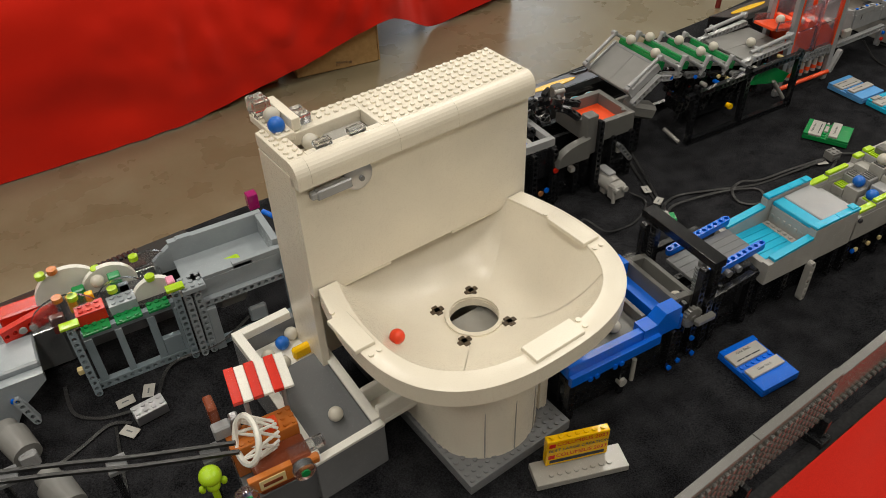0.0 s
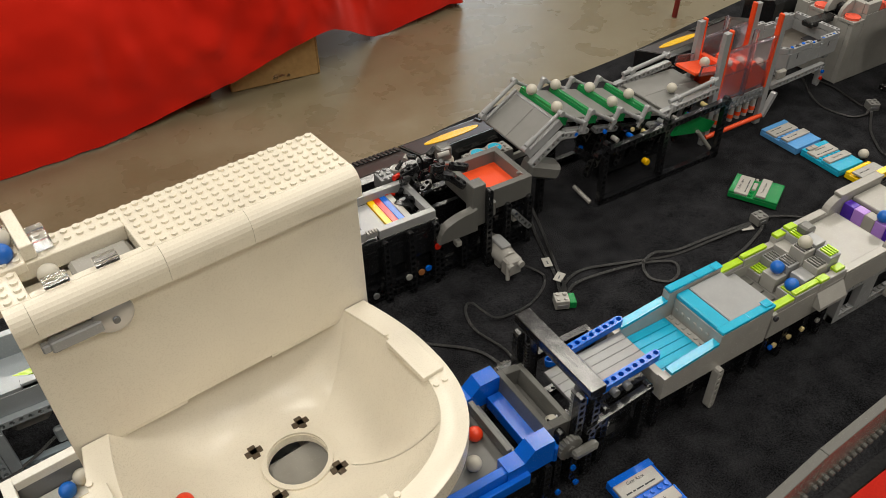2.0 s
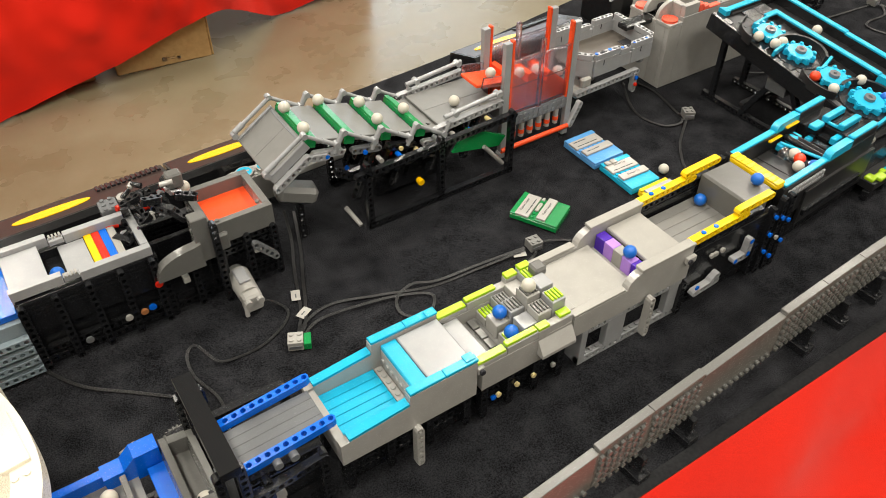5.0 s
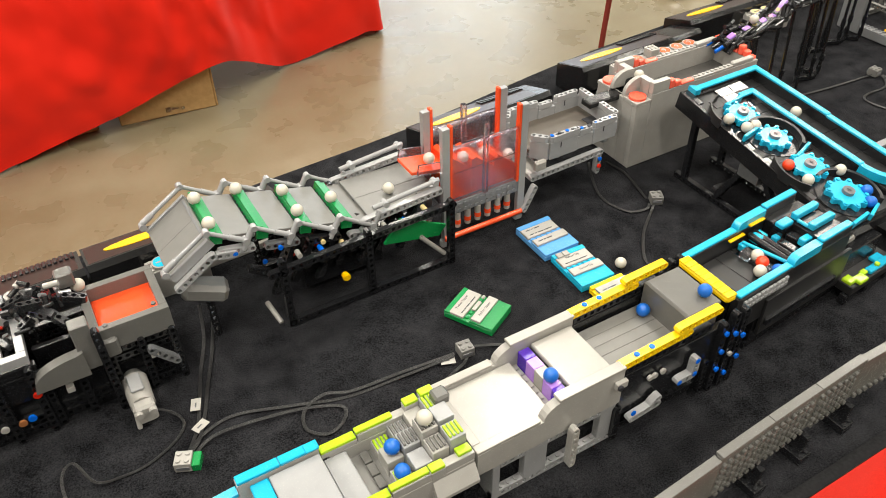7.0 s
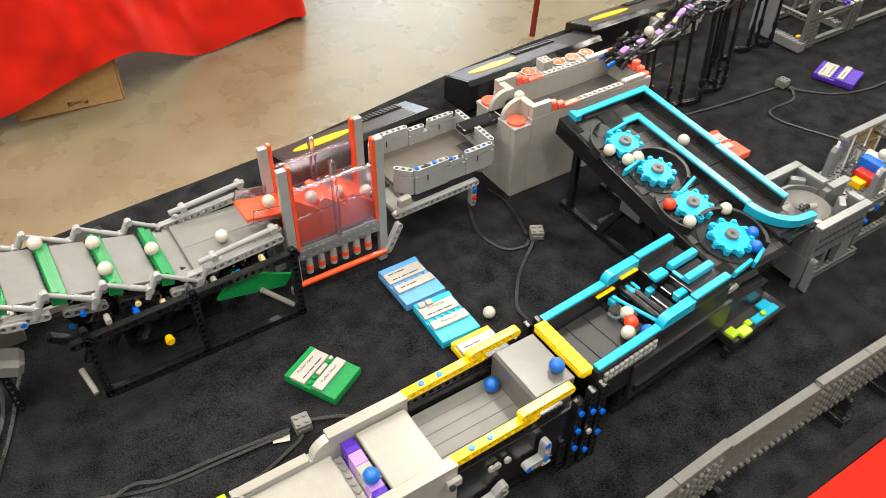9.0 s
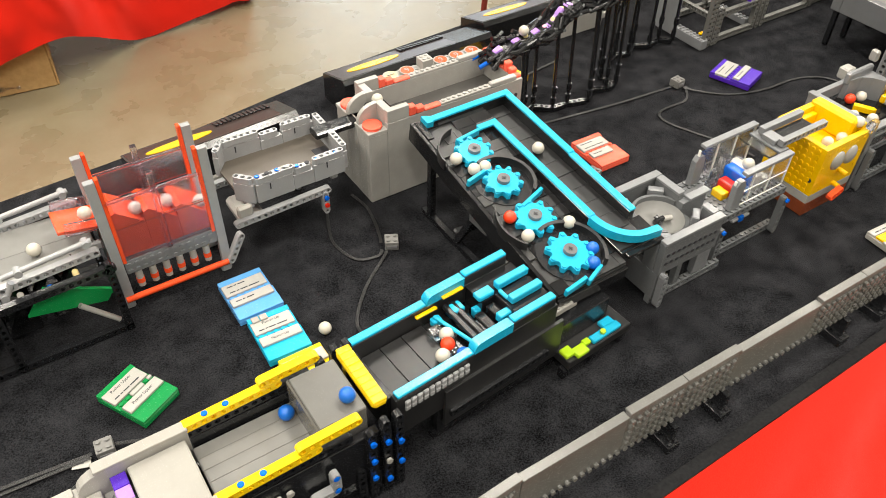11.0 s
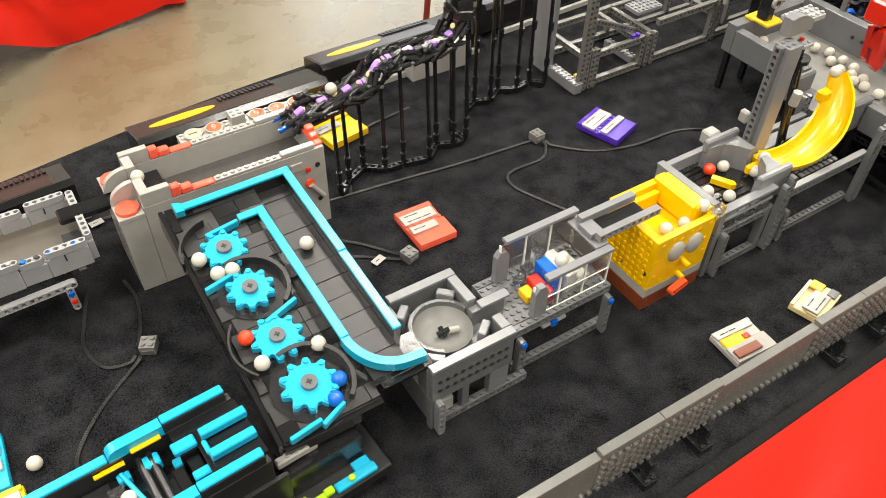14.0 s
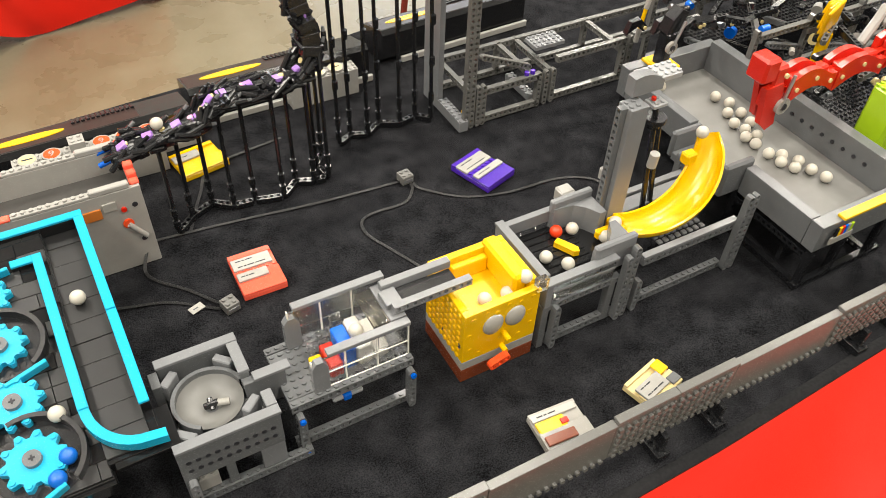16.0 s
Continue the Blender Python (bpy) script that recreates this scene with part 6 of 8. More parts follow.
bx("blue_wing", "blue", rs, (0.455, 0.511, 0.760, 0.832, 0.070, 0.077), "blue ramp plate"); bx("blue_edge", "blue", rs, (0.455, 0.5115, 0.832, 0.840, 0.070, 0.088)); bx("grey_leg", "sandblue", rs, (0.462, 0.5115, 0.754, 0.80, 0.0, 0.0695), "blue-grey brick leg")
for k in range(4):
    beam(rs, (0.464, 0.7495, 0.008 + 0.014 * k), (0.512, 0.7495, 0.008 + 0.014 * k), "sandblue", rnd=False, name="leg_beam")
ball(0.557, 0.785, 0.078, "blue")

# chain lift and red-floored hopper
ch = thing("chain_lift", "tangled black chain lift with metal pins and orange bits", "ball lift", (0.67, 0.81, 0.06))
rc = random.Random(21)
for k in range(46):
    f = rc.random(); x, y, z = 0.628 + 0.072 * f, 0.778 + 0.065 * rc.random(), 0.080 + 0.045 * math.sin(f * 2.4) * rc.random() + 0.006
    a = Vector((rc.uniform(-1, 1), rc.uniform(-0.6, 0.6), rc.uniform(-0.4, 0.6))).normalized() * rc.uniform(0.006, 0.014)
    if k % 3 == 0:
        beam(ch, (x, y, z), tuple(Vector((x, y, z)) + a * 2), "black", roll=90 * (k % 2), name="link")
    else:
        rod("link_pin", rc.choice(("black", "black", "black", "dark", "black", "silver", "red", "oldlight")), ch, (x, y, z), tuple(Vector((x, y, z)) + a), rc.uniform(0.0018, 0.0036))
bx("motor", "dark", ch, (0.618, 0.637, 0.832, 0.852, 0.085, 0.103), stud=True); bx("head_block", "grey", ch, (0.688, 0.705, 0.818, 0.832, 0.11, 0.128), c=0.002)
bm = bmesh.new(); cyl(bm, (0.645, 0.846, 0.10), (0.645, 0.846, 0.104), 0.007, 16); part("round_tile", bm, "oldlight", ch)
hp = thing("red_hopper", "dark grey hopper with an orange-red tile floor on black legs", "ball hopper", (0.73, 0.79, 0))
tray(hp, 0.702, 0.776, 0.757, 0.832, 0.068, 0.096, "grey", "orange", floor_z=0.080)
bx("tower", "grey", hp, (0.686, 0.703, 0.745, 0.760, 0.064, 0.120), c=0.001); pr("wing", "grey", hp, [(0.640, 0.062), (0.690, 0.062), (0.690, 0.092)] + [(0.688 - 0.046 * math.sin(a), 0.070 + 0.020 * math.cos(a)) for a in lin(0.1, 1.57, 8)], "xz", 0.741, 0.752, "curved dark grey wing")
bx("inlet", "grey", hp, (0.705, 0.722, 0.750, 0.757, 0.064, 0.086), c=0.003)
leg_frame(hp, 0.645, 0.776, 0.756, 0.068, uprights=5); leg_frame(hp, 0.645, 0.776, 0.828, 0.068, uprights=3)
beam(hp, (0.706, 0.744, 0.0), (0.706, 0.744, 0.110), "black", roll=90, name="upright"); bx("panel", "black", hp, (0.645, 0.70, 0.762, 0.768, 0.01, 0.066)); bx("panel", "black", hp, (0.645, 0.776, 0.80, 0.806, 0.01, 0.066))
bx("gear_block", "oldlight", hp, (0.664, 0.671, 0.744, 0.752, 0.046, 0.053)); bx("gear_block", "oldlight", hp, (0.745, 0.753, 0.748, 0.756, 0.046, 0.054)); beam(hp, (0.745, 0.75, 0.06), (0.769, 0.75, 0.03), "dark", name="brace")
for x, y in ((0.712, 0.778), (0.760, 0.785)):
    bm = bmesh.new(); studs(bm, x, y - 0.02, 1, 1, 0.096); part("stud", bm, "grey", hp)
ball(0.705, 0.828, 0.096)
mo = thing("grey_motor", "light-grey toy motor with a cable lying on the cloth", "motor", (0.72, 0.74, 0))
Mm = pose(0.722, 0.738, 0.020, 0, 0, -90) @ Matrix.Scale(0.84, 4)
bm = bmesh.new(); cyl(bm, Mm @ Vector((-0.020, 0, 0)), Mm @ Vector((0.020, 0, -0.004)), 0.0130, 22, 0.0120); part("body", bm, "oldlight", mo, "", True)
bm = bmesh.new(); cyl(bm, Mm @ Vector((-0.030, 0, 0.001)), Mm @ Vector((-0.020, 0, 0)), 0.0088, 18); part("neck", bm, "scuffed", mo, "", True)
bx("gearbox", "oldlight", mo, (0.016, 0.034, -0.0125, 0.0125, -0.022, 0.006), m=Mm, c=0.003); bx("top_plate", "light", mo, (-0.016, 0.012, -0.008, 0.008, 0.012, 0.0165), m=Mm, c=0.002)
for u, v in ((0.034, 0.008), (0.034, -0.008)):
    bm = bmesh.new(); cyl(bm, Mm @ Vector((u - 0.002, v, -0.002)), Mm @ Vector((u + 0.005, v, -0.002)), 0.0042); part("boss", bm, "oldlight", mo)
bx("foot", "oldlight", mo, (-0.004, 0.010, -0.010, 0.010, -0.024, -0.013), m=Mm, c=0.002)
rod("spindle", "oldlight", mo, Mm @ Vector((0.030, -0.010, 0.0)), Mm @ Vector((0.034, -0.012, -0.0235)), 0.0026)
bm2 = thing("second_motor", "grey motor unit tucked under the rocker tray", "motor", (0.81, 0.79, 0)); Mm = pose(0.815, 0.795, 0.072, 0, 20, -10)
bx("body", "scuffed", bm2, (-0.02, 0.028, -0.013, 0.013, -0.012, 0.010), m=Mm, c=0.005); rod("shaft", "oldlight", bm2, (0.881, 0.80, 0.014), (0.886, 0.771, 0.004), 0.003)
beam(bm2, (0.82, 0.795, 0.0), (0.82, 0.795, 0.062), "black", roll=90, name="post")

# rocking-stair conveyor
rk = thing("stair_conveyor", "light-grey and green rocking stair ball conveyor on a black frame", "ball conveyor", (0.95, 0.82, 0))
Mt = pose(0.834, 0.829, 0.136, 0, -33, 0)
bx("entry_tray", "scuffed", rk, (-0.056, 0.0, -0.042, 0.042, -0.004, 0.0), m=Mt, label="sloping grey tile entry tray")
for v in (-0.046, 0.042):
    bx("tray_edge", "light", rk, (-0.056, 0.0, v, v + 0.004, -0.008, 0.003), m=Mt)
for k in range(2):
    bx("tray_tile", "scuffed", rk, (-0.055, -0.001, -0.041 + k * 0.041, -0.0003 + k * 0.041, 0.0, 0.0012), m=Mt, c=0.0003)
beam(rk, tuple(Mt @ Vector((-0.062, -0.050, -0.012))), tuple(Mt @ Vector((-0.004, -0.050, -0.012))), "light", name="side_beam"); beam(rk, (0.835, 0.781, 0.118), (0.862, 0.781, 0.112), "light", name="side_beam")
for k in range(4):
    x, z = 0.835 + k * 0.0475, 0.135 - k * 0.0125
    Mg = pose(x, 0.829, z, 0, 15, 0)
    bx("tread", "scuffed", rk, (0.0142, 0.0465, -0.040, 0.040, -0.004, 0.0015), m=Mg, label="grey tile tread")
    pl = bx("riser", "green", rk, (0.001, 0.0138, -0.041, 0.041, -0.008, 0.0046), m=Mg, label="green beam riser")
    bx("riser_tile", "green", pl, (0.0012, 0.0070, -0.0405, 0.0405, 0.0047, 0.0078), m=Mg, c=0.0003)
    # Dark discs on the riser's face paint the shade of its holes.
    bm = bmesh.new()
    for q in range(10):
        cyl(bm, Mg @ Vector((0.001, -0.036 + q * S, -0.0025)), Mg @ Vector((-0.0002, -0.036 + q * S, -0.0025)), 0.0023, 8)
    part("hole_shade_row", bm, "ink", pl)
    bx("roller", "middark", rk, (-0.0055, 0.0, -0.040, 0.040, -0.006, 0.0), m=Mg, c=0.0025)
    for v in (0.782, 0.876):
        a, b, c = (x - 0.003, v, z + 0.013), (x + 0.034, v, z - 0.012), (x + 0.044, v, z + 0.002)
        rod("side_rod", "light", rk, a, b, 0.0024); rod("rod_sleeve", "light", rk, tuple(Vector(a).lerp(Vector(b), 0.55)), b, 0.0031); rod("rod_link", "light", rk, (b[0] - 0.004, v, b[2] - 0.010), c, 0.0034)
        rod("rod_end", "light", rk, (b[0], v - 0.004, b[2]), (b[0], v + 0.004, b[2]), 0.0040); rod("rod_end", "light", rk, (a[0], v - 0.0035, a[2]), (a[0], v + 0.0035, a[2]), 0.0037)
    beam(rk, (x + 0.004, 0.784, z - 0.016), (x + 0.040, 0.784, z - 0.024), ("light", "dark", "black", "light")[k], name="under_beam"); pin(rk, x + 0.02, 0.780, z - 0.021, ("blue", "blue", "tan", "blue")[k])
for v in (0.784, 0.874):
    rod("side_rod", "light", rk, (0.785, v, 0.118), (0.832, v, 0.148), 0.0026); rod("rod_sleeve", "light", rk, (0.785, v, 0.118), (0.797, v, 0.1257), 0.0036); rod("rod_end", "light", rk, (0.784, v - 0.004, 0.114), (0.784, v + 0.004, 0.114), 0.004)
    rod("side_rod", "light", rk, (1.015, v, 0.106), (1.10, v, 0.114), 0.003); rod("rod_end", "light", rk, (1.03, v - 0.005, 0.107), (1.03, v + 0.005, 0.107), 0.004); rod("rod_end", "light", rk, (1.094, v - 0.005, 0.113), (1.094, v + 0.005, 0.113), 0.004)
    beam(rk, (1.0, v, 0.092), (1.104, v, 0.099), "light", name="side_beam")
for k in range(2):
    bx("deck_tile", "scuffed", rk, (0.002, 0.096, 0.785 + k * 0.0415, 0.8263 + k * 0.0415, -0.003, 0.0), m=Matrix.Translation((1.008, 0, 0.0945)) @ Matrix.Rotation(radians(1), 4, "Y"), label="" if k else "grey tile deck")
for y in (0.766, 0.870):
    beam(rk, (0.893, y, 0.005), (1.109, y, 0.005), "black", rnd=False, name="foot_beam"); beam(rk, (0.88, y, 0.080), (1.109, y, 0.088), "black", name="head_beam")
    for x in (0.897, 0.998, 1.105):
        beam(rk, (x, y, 0), (x, y, 0.092), "black", roll=90, name="upright")
for k in range(7):
    x = 0.89 + k * 0.026
    beam(rk, (x, 0.79 + 0.01 * (k % 2), 0.03), (x + 0.035, 0.80, 0.092), "black", roll=90, name="crank"); rod("crank_pin", ("oldlight", "blue", "tan", "silver")[k % 4], rk, (x + 0.03, 0.772, 0.086 - 0.004 * (k % 3)), (x + 0.03, 0.782, 0.086 - 0.004 * (k % 3)), 0.0032)
# Random black beams added to darken the space under the treads.
rq = random.Random(12)
for k in range(34):
    x, y, z = rq.uniform(0.885, 1.07), rq.uniform(0.785, 0.862), rq.uniform(0.035, 0.078)
    beam(rk, (x, y, z), (x + rq.uniform(-0.03, 0.03), y + rq.choice((0, 0, 0.02)), min(0.085, z + rq.uniform(0.0, 0.04))), "black", roll=rq.choice((0, 90)), name="filler_beam")
    if k % 4 == 0:
        pin(rk, x, y - 0.004, z, ("blue", "oldlight", "red", "light")[k // 4 % 4])
# Black block added to fill the dark space among the beams.
bx("gearbox", "black", rk, (0.93, 1.03, 0.800, 0.855, 0.012, 0.062), c=0.002)
for x in (0.93, 0.96, 0.985):
    beam(rk, (x, 0.78, 0.06), (x, 0.86, 0.07), "black", name="cross_beam")
pr("gusset", "green", rk, [(1.044, 0.084), (1.104, 0.052), (1.094, 0.040), (1.022, 0.056)], "xz", 0.775, 0.779, "green triangular plate"); rod("tie_rod", "oldlight", rk, (1.068, 0.772, 0.05), (1.098, 0.77, 0.014), 0.003); pin(rk, 0.965, 0.765, 0.045, "gold", r=0.004, ln=0.008)
for k, y in ((0, 0.800), (0, 0.850), (1, 0.862), (2, 0.806), (2, 0.850), (3, 0.826)):
    ball(0.840 + 0.0475 * k, y, 0.1385 - 0.0125 * k)
ball(1.05, 0.815, 0.0945)

# red plunger tower
rt = thing("plunger_tower", "light-grey and red plunger ball tower with clear panels", "ball lift", (1.17, 0.82, 0))
for x in (1.116, 1.226):
    for y in (0.797, 0.843):
        bx("post", "light", rt, (x - 0.005, x + 0.005, y - 0.004, y + 0.0035, 0.012, 0.170)); bx("red_strip", "orange", rt, (x + (0.0052 if x < 1.2 else -0.009), x + (0.009 if x < 1.2 else -0.0052), y - 0.004, y + 0.003, 0.062, 0.172))
        bx("foot", "light", rt, (x - 0.008, x + 0.004, y - 0.005, y + 0.004, 0.0, 0.012), c=0.002)
rod("front_bar", "orange", rt, (1.112, 0.7925, 0.014), (1.228, 0.7925, 0.014), 0.0036)
for k in range(6):
    x = 1.133 + k * 0.0148
    rod("plunger", "oldlight", rt, (x, 0.797, 0.024), (x, 0.797, 0.046), 0.0040); rod("plunger_band", "orange", rt, (x, 0.797, 0.029), (x, 0.797, 0.035), 0.0044); rod("piston", "light", rt, (x, 0.812, 0.062), (x, 0.812, 0.078 + 0.008 * (k % 3)), 0.0045)
bm = bmesh.new(); cbox(bm, 1.122, 1.221, 0.794, 0.846, 0.046, 0.064)
for j in range(2):
    for k in range(12):
        cyl(bm, (1.126 + k * S, 0.7942, 0.0505 + j * S), (1.126 + k * S, 0.7924, 0.0505 + j * S), 0.0026, 8)
part("plunger_block", bm, "middark", rt, "studded grey plunger block")
for k in range(3):
    x = 1.124 + k * 0.0322
    pr("red_step", "orange", rt, [(x, 0.064), (x, 0.120 - 0.008 * k), (x + 0.006, 0.122 - 0.008 * k), (x + 0.0318, 0.100 - 0.008 * k), (x + 0.0318, 0.064)], "xz", 0.802, 0.840, "sloping red step")
Mr = pose(1.106, 0.82, 0.112, 0, 10, 0)
bx("red_ramp", "orange", rt, (-0.032, 0.018, -0.018, 0.018, 0, 0.004), m=Mr); bx("ramp_side", "clearlilac", rt, (-0.026, 0.005, -0.022, -0.019, 0, 0.014), m=Mr); bx("ramp_side", "clearlilac", rt, (-0.03, 0.005, 0.019, 0.022, 0, 0.014), m=Mr)
for y in (0.7945, 0.845):
    for k in range(2):
        bx("clear_panel", "clearlilac", rt, (1.122 + k * 0.050, 1.170 + k * 0.050, y - 0.001, y + 0.001, 0.066, 0.106)); bx("clear_panel", "clearlilac", rt, (1.122 + k * 0.050, 1.170 + k * 0.050, y - 0.001, y + 0.001, 0.108, 0.140))
    bx("clear_rib", "clearlilac", rt, (1.168, 1.174, y - 0.003, y + 0.003, 0.064, 0.162)); bx("clear_edge", "clearlilac", rt, (1.122, 1.220, y - 0.002, y + 0.002, 0.1395, 0.1425))
for x, y, z in ((1.1515, 0.815, 0.1035), (1.184, 0.82, 0.0955), (1.216, 0.812, 0.0875), (1.105, 0.815, 0.117)):
    ball(x, y, z)
bx("rail_bracket", "light", rt, (1.096, 1.110, 0.80, 0.806, 0.086, 0.096), c=0.002)

# grey beam catch tray
hx = thing("catch_tray", "light-grey beam catch tray with a dark floor on short legs", "ball tray", (1.31, 0.83, 0))
ZB = 0.101
OUT = [(1.260, 0.826), (1.277, 0.808), (1.390, 0.810), (1.391, 0.892), (1.270, 0.892), (1.258, 0.876)]
RIM = [((1.260, 0.826), (1.277, 0.808), 0.0), ((1.277, 0.808), (1.322, 0.8085), 0.0), ((1.322, 0.810), (1.348, 0.810), -0.0055), ((1.348, 0.8095), (1.388, 0.810), -0.002), ((1.391, 0.812), (1.391, 0.892), -0.001),
       ((1.258, 0.876), (1.270, 0.892), 0.0), ((1.270, 0.892), (1.318, 0.892), 0.0), ((1.318, 0.891), (1.346, 0.891), -0.0055), ((1.346, 0.8915), (1.388, 0.892), -0.002)]
for (xa, ya), (xb, yb), dz in RIM:
    beam(hx, (xa, ya, ZB - 0.004 + dz), (xb, yb, ZB - 0.004 + dz), "light", roll=90, name="rim_beam", rnd=True)
    bx("wall", "light", hx, (0, math.hypot(xb - xa, yb - ya), -0.0034, 0.0034, -0.013, 0.0128 + dz), m=along((xa, ya, 0.080), (xb, yb, 0.080)), c=0.0008)
    if abs(yb - ya) < 0.002 and xb - xa > 0.03:
        # Dark bar on the wall's face paints the shade of a slit.
        bx("slot", "ink", hx, (xa + 0.016, xa + 0.0175, ya - 0.0037, ya - 0.0033, 0.082, 0.090), c=0.0001)
pr("tray_floor", "taupe", hx, [(x + (1.33 - x) * 0.03, y + (0.85 - y) * 0.05) for x, y in OUT], "xy", 0.070, 0.074, "brownish shiny tray floor")
bx("floor_patch", "ink", hx, (1.368, 1.386, 0.835, 0.856, 0.0741, 0.0752), c=0.0003)
for k in range(9):
    pin(hx, 1.281 + k * 0.012, 0.8085, ZB - (0.0 if k < 4 else 0.004), ("blue", "ink", "blue", "light")[k % 4], "z", 0.0024, 0.0012)
for x in (1.27, 1.375):
    beam(hx, (x, 0.81, 0.062), (x, 0.888, 0.062), "light", name="cross_beam")
beam(hx, (1.245, 0.804, 0.050), (1.365, 0.804, 0.054), "light", name="under_beam"); beam(hx, (1.245, 0.884, 0.050), (1.365, 0.884, 0.054), "light", name="under_beam"); beam(hx, (1.356, 0.802, 0.022), (1.356, 0.802, 0.056), "light", roll=90, name="leg"); beam(hx, (1.356, 0.886, 0.0), (1.356, 0.886, 0.056), "light", roll=90, name="leg")
beam(hx, (1.228, 0.792, 0.012), (1.248, 0.794, 0.046), "light", name="brace"); bx("motor", "oldlight", hx, (1.255, 1.285, 0.812, 0.862, 0.034, 0.048), c=0.004); bx("bracket", "white", hx, (1.250, 1.267, 0.796, 0.804, 0.062, 0.076), c=0.002); pin(hx, 1.356, 0.798, 0.036, "red"); pin(hx, 1.356, 0.798, 0.047, "blue")
bx("chute_link", "gloss_black", hx, (1.372, 1.43, 0.846, 0.866, 0.092, 0.101), m=pose(0, 0, 0, 0, 0, 0), c=0.002)

# tall grey ship-shaped hopper
use_frame(pose(-0.009, -0.011, 0) @ Matrix.Diagonal((1, 1, 1.09, 1)))
sh = thing("grey_hopper", "tall light-grey hopper with coral tile accents and dark floor", "ball hopper", (1.55, 0.86, 0))
GX0, GX1, GY0, GY1 = 1.432, 1.659, 0.822, 0.903
bx("side", "oldlight", sh, (GX0, GX0 + 0.0255, GY0, GY0 + 0.008, 0.0, 0.090)); bx("side", "oldlight", sh, (GX0 + 0.0257, GX1, GY0, GY0 + 0.008, 0.0, 0.100)); bx("side", "oldlight", sh, (GX0 + 0.0257, GX1, GY1 - 0.008, GY1, 0.0, 0.100)); bx("end", "oldlight", sh, (GX1 - 0.008, GX1, GY0 + 0.0082, GY1 - 0.0082, 0.0, 0.098)); bx("end", "oldlight", sh, (GX0, GX0 + 0.008, GY0 + 0.0082, GY0 + 0.028, 0.0, 0.090)); bx("end", "oldlight", sh, (GX0, GX0 + 0.008, GY1 - 0.028, GY1, 0.0, 0.090)); bx("end", "oldlight", sh, (GX0, GX0 + 0.008, GY0 + 0.0282, GY1 - 0.0282, 0.0, 0.092))
for y0, y1 in ((GY0, GY0 + 0.026), (GY1 - 0.026, GY1)):
    near = y0 < 0.85
    yw = (y0, y0 + 0.008) if near else (y1 - 0.008, y1)
    bx("tower", "oldlight", sh, (GX0 + 0.026, GX0 + 0.056, *yw, 0.1002, 0.1155)); bx("tower_cap", "oldlight", sh, (GX0 + 0.026, GX0 + 0.036, y0 + (0.0085 if near else -0.004), y1 - (0.0085 if not near else -0.004), 0.088, 0.114))
    bx("ledge", "oldlight", sh, (GX0 - 0.001, GX0 + 0.0255, y0 - 0.0005, y1 + 0.0005, 0.0902, 0.0945))
    yi = y1 - 0.001 if near else y0 - 0.005
    pr("cheek", "oldlight", sh, [(GX0, 0.0946), (GX0 + 0.0258, 0.0946), (GX0 + 0.0258, 0.115)] + [(GX0 + 0.0258 - 0.0255 * math.sin(t), 0.097 + 0.018 * math.cos(t)) for t in lin(0.2, 1.57, 7)], "xz", yi, yi + 0.006)
    bm = bmesh.new(); cyl(bm, (GX0 + 0.012, (y0 + y1) / 2, 0.0946), (GX0 + 0.012, (y0 + y1) / 2, 0.0978), 0.0118, 24); part("round_tile", bm, "coral", sh, "coral round tile")
    yy = y0 if y0 < 0.85 else y1 - 0.008
    for x0, x1, z in ((GX0 + 0.056, GX0 + 0.066, 0.1125), (GX0 + 0.066, GX0 + 0.078, 0.108), (GX0 + 0.078, GX0 + 0.102, 0.1032)):
        bx("coral_tile", "coral", sh, (x0, x1, yy - 0.0005, yy + 0.0085, 0.1, z), c=0.0015)
    bm = bmesh.new(); cbox(bm, GX0 + 0.1025, GX1 - 0.05, yy, yy + 0.008, 0.1002, 0.1032); studs(bm, GX0 + 0.1025, yy, 11, 1, 0.1032); part("rim_plate", bm, "oldlight", sh)
    bx("rim_tile", "oldlight", sh, (GX1 - 0.0498, GX1 - 0.01, yy, yy + 0.008, 0.1002, 0.1062), c=0.001)
for k in range(8):
    bx("coral_tile", "coral", sh, (GX1 - 0.009, GX1 + 0.001, GY0 + 0.004 + k * 0.0095, GY0 + 0.0126 + k * 0.0095, 0.098, 0.1035 + 0.004 * (k % 3)), c=0.0015)
bx("hopper_floor", "scuffed_dark", sh, (GX0 + 0.06, GX1 - 0.008, GY0 + 0.0082, GY1 - 0.0082, 0.070, 0.074), "dark shiny sloping floor"); bx("inlet_floor", "black", sh, (GX0 + 0.008, GX0 + 0.0595, GY0 + 0.0082, GY1 - 0.0082, 0.08, 0.088), "black inlet tiles"); bx("gate", "black", sh, (GX0 + 0.02, GX0 + 0.034, GY0 + 0.03, GY1 - 0.03, 0.088, 0.104), c=0.003)
pin(sh, GX1 - 0.022, GY0, 0.078, "red"); pin(sh, GX1 - 0.022, GY0, 0.06, "orange", r=0.005); pin(sh, GX1 - 0.010, GY0, 0.080, "ink", ln=0.001); pin(sh, GX1 - 0.011, GY0, 0.035, "ink", ln=0.001); rod("crank", "oldlight", sh, (GX1 - 0.022, GY0 - 0.004, 0.06), (GX1 - 0.008, GY0 - 0.004, 0.04), 0.003)
bx("arrow_tile", "tangerine", sh, (GX1 - 0.062, GX1 - 0.044, GY0 - 0.002, GY0, 0.074, 0.086), c=0.0004); bx("arrow_tile", "white", sh, (GX1 - 0.042, GX1 - 0.028, GY0 - 0.002, GY0, 0.080, 0.090), c=0.0004)
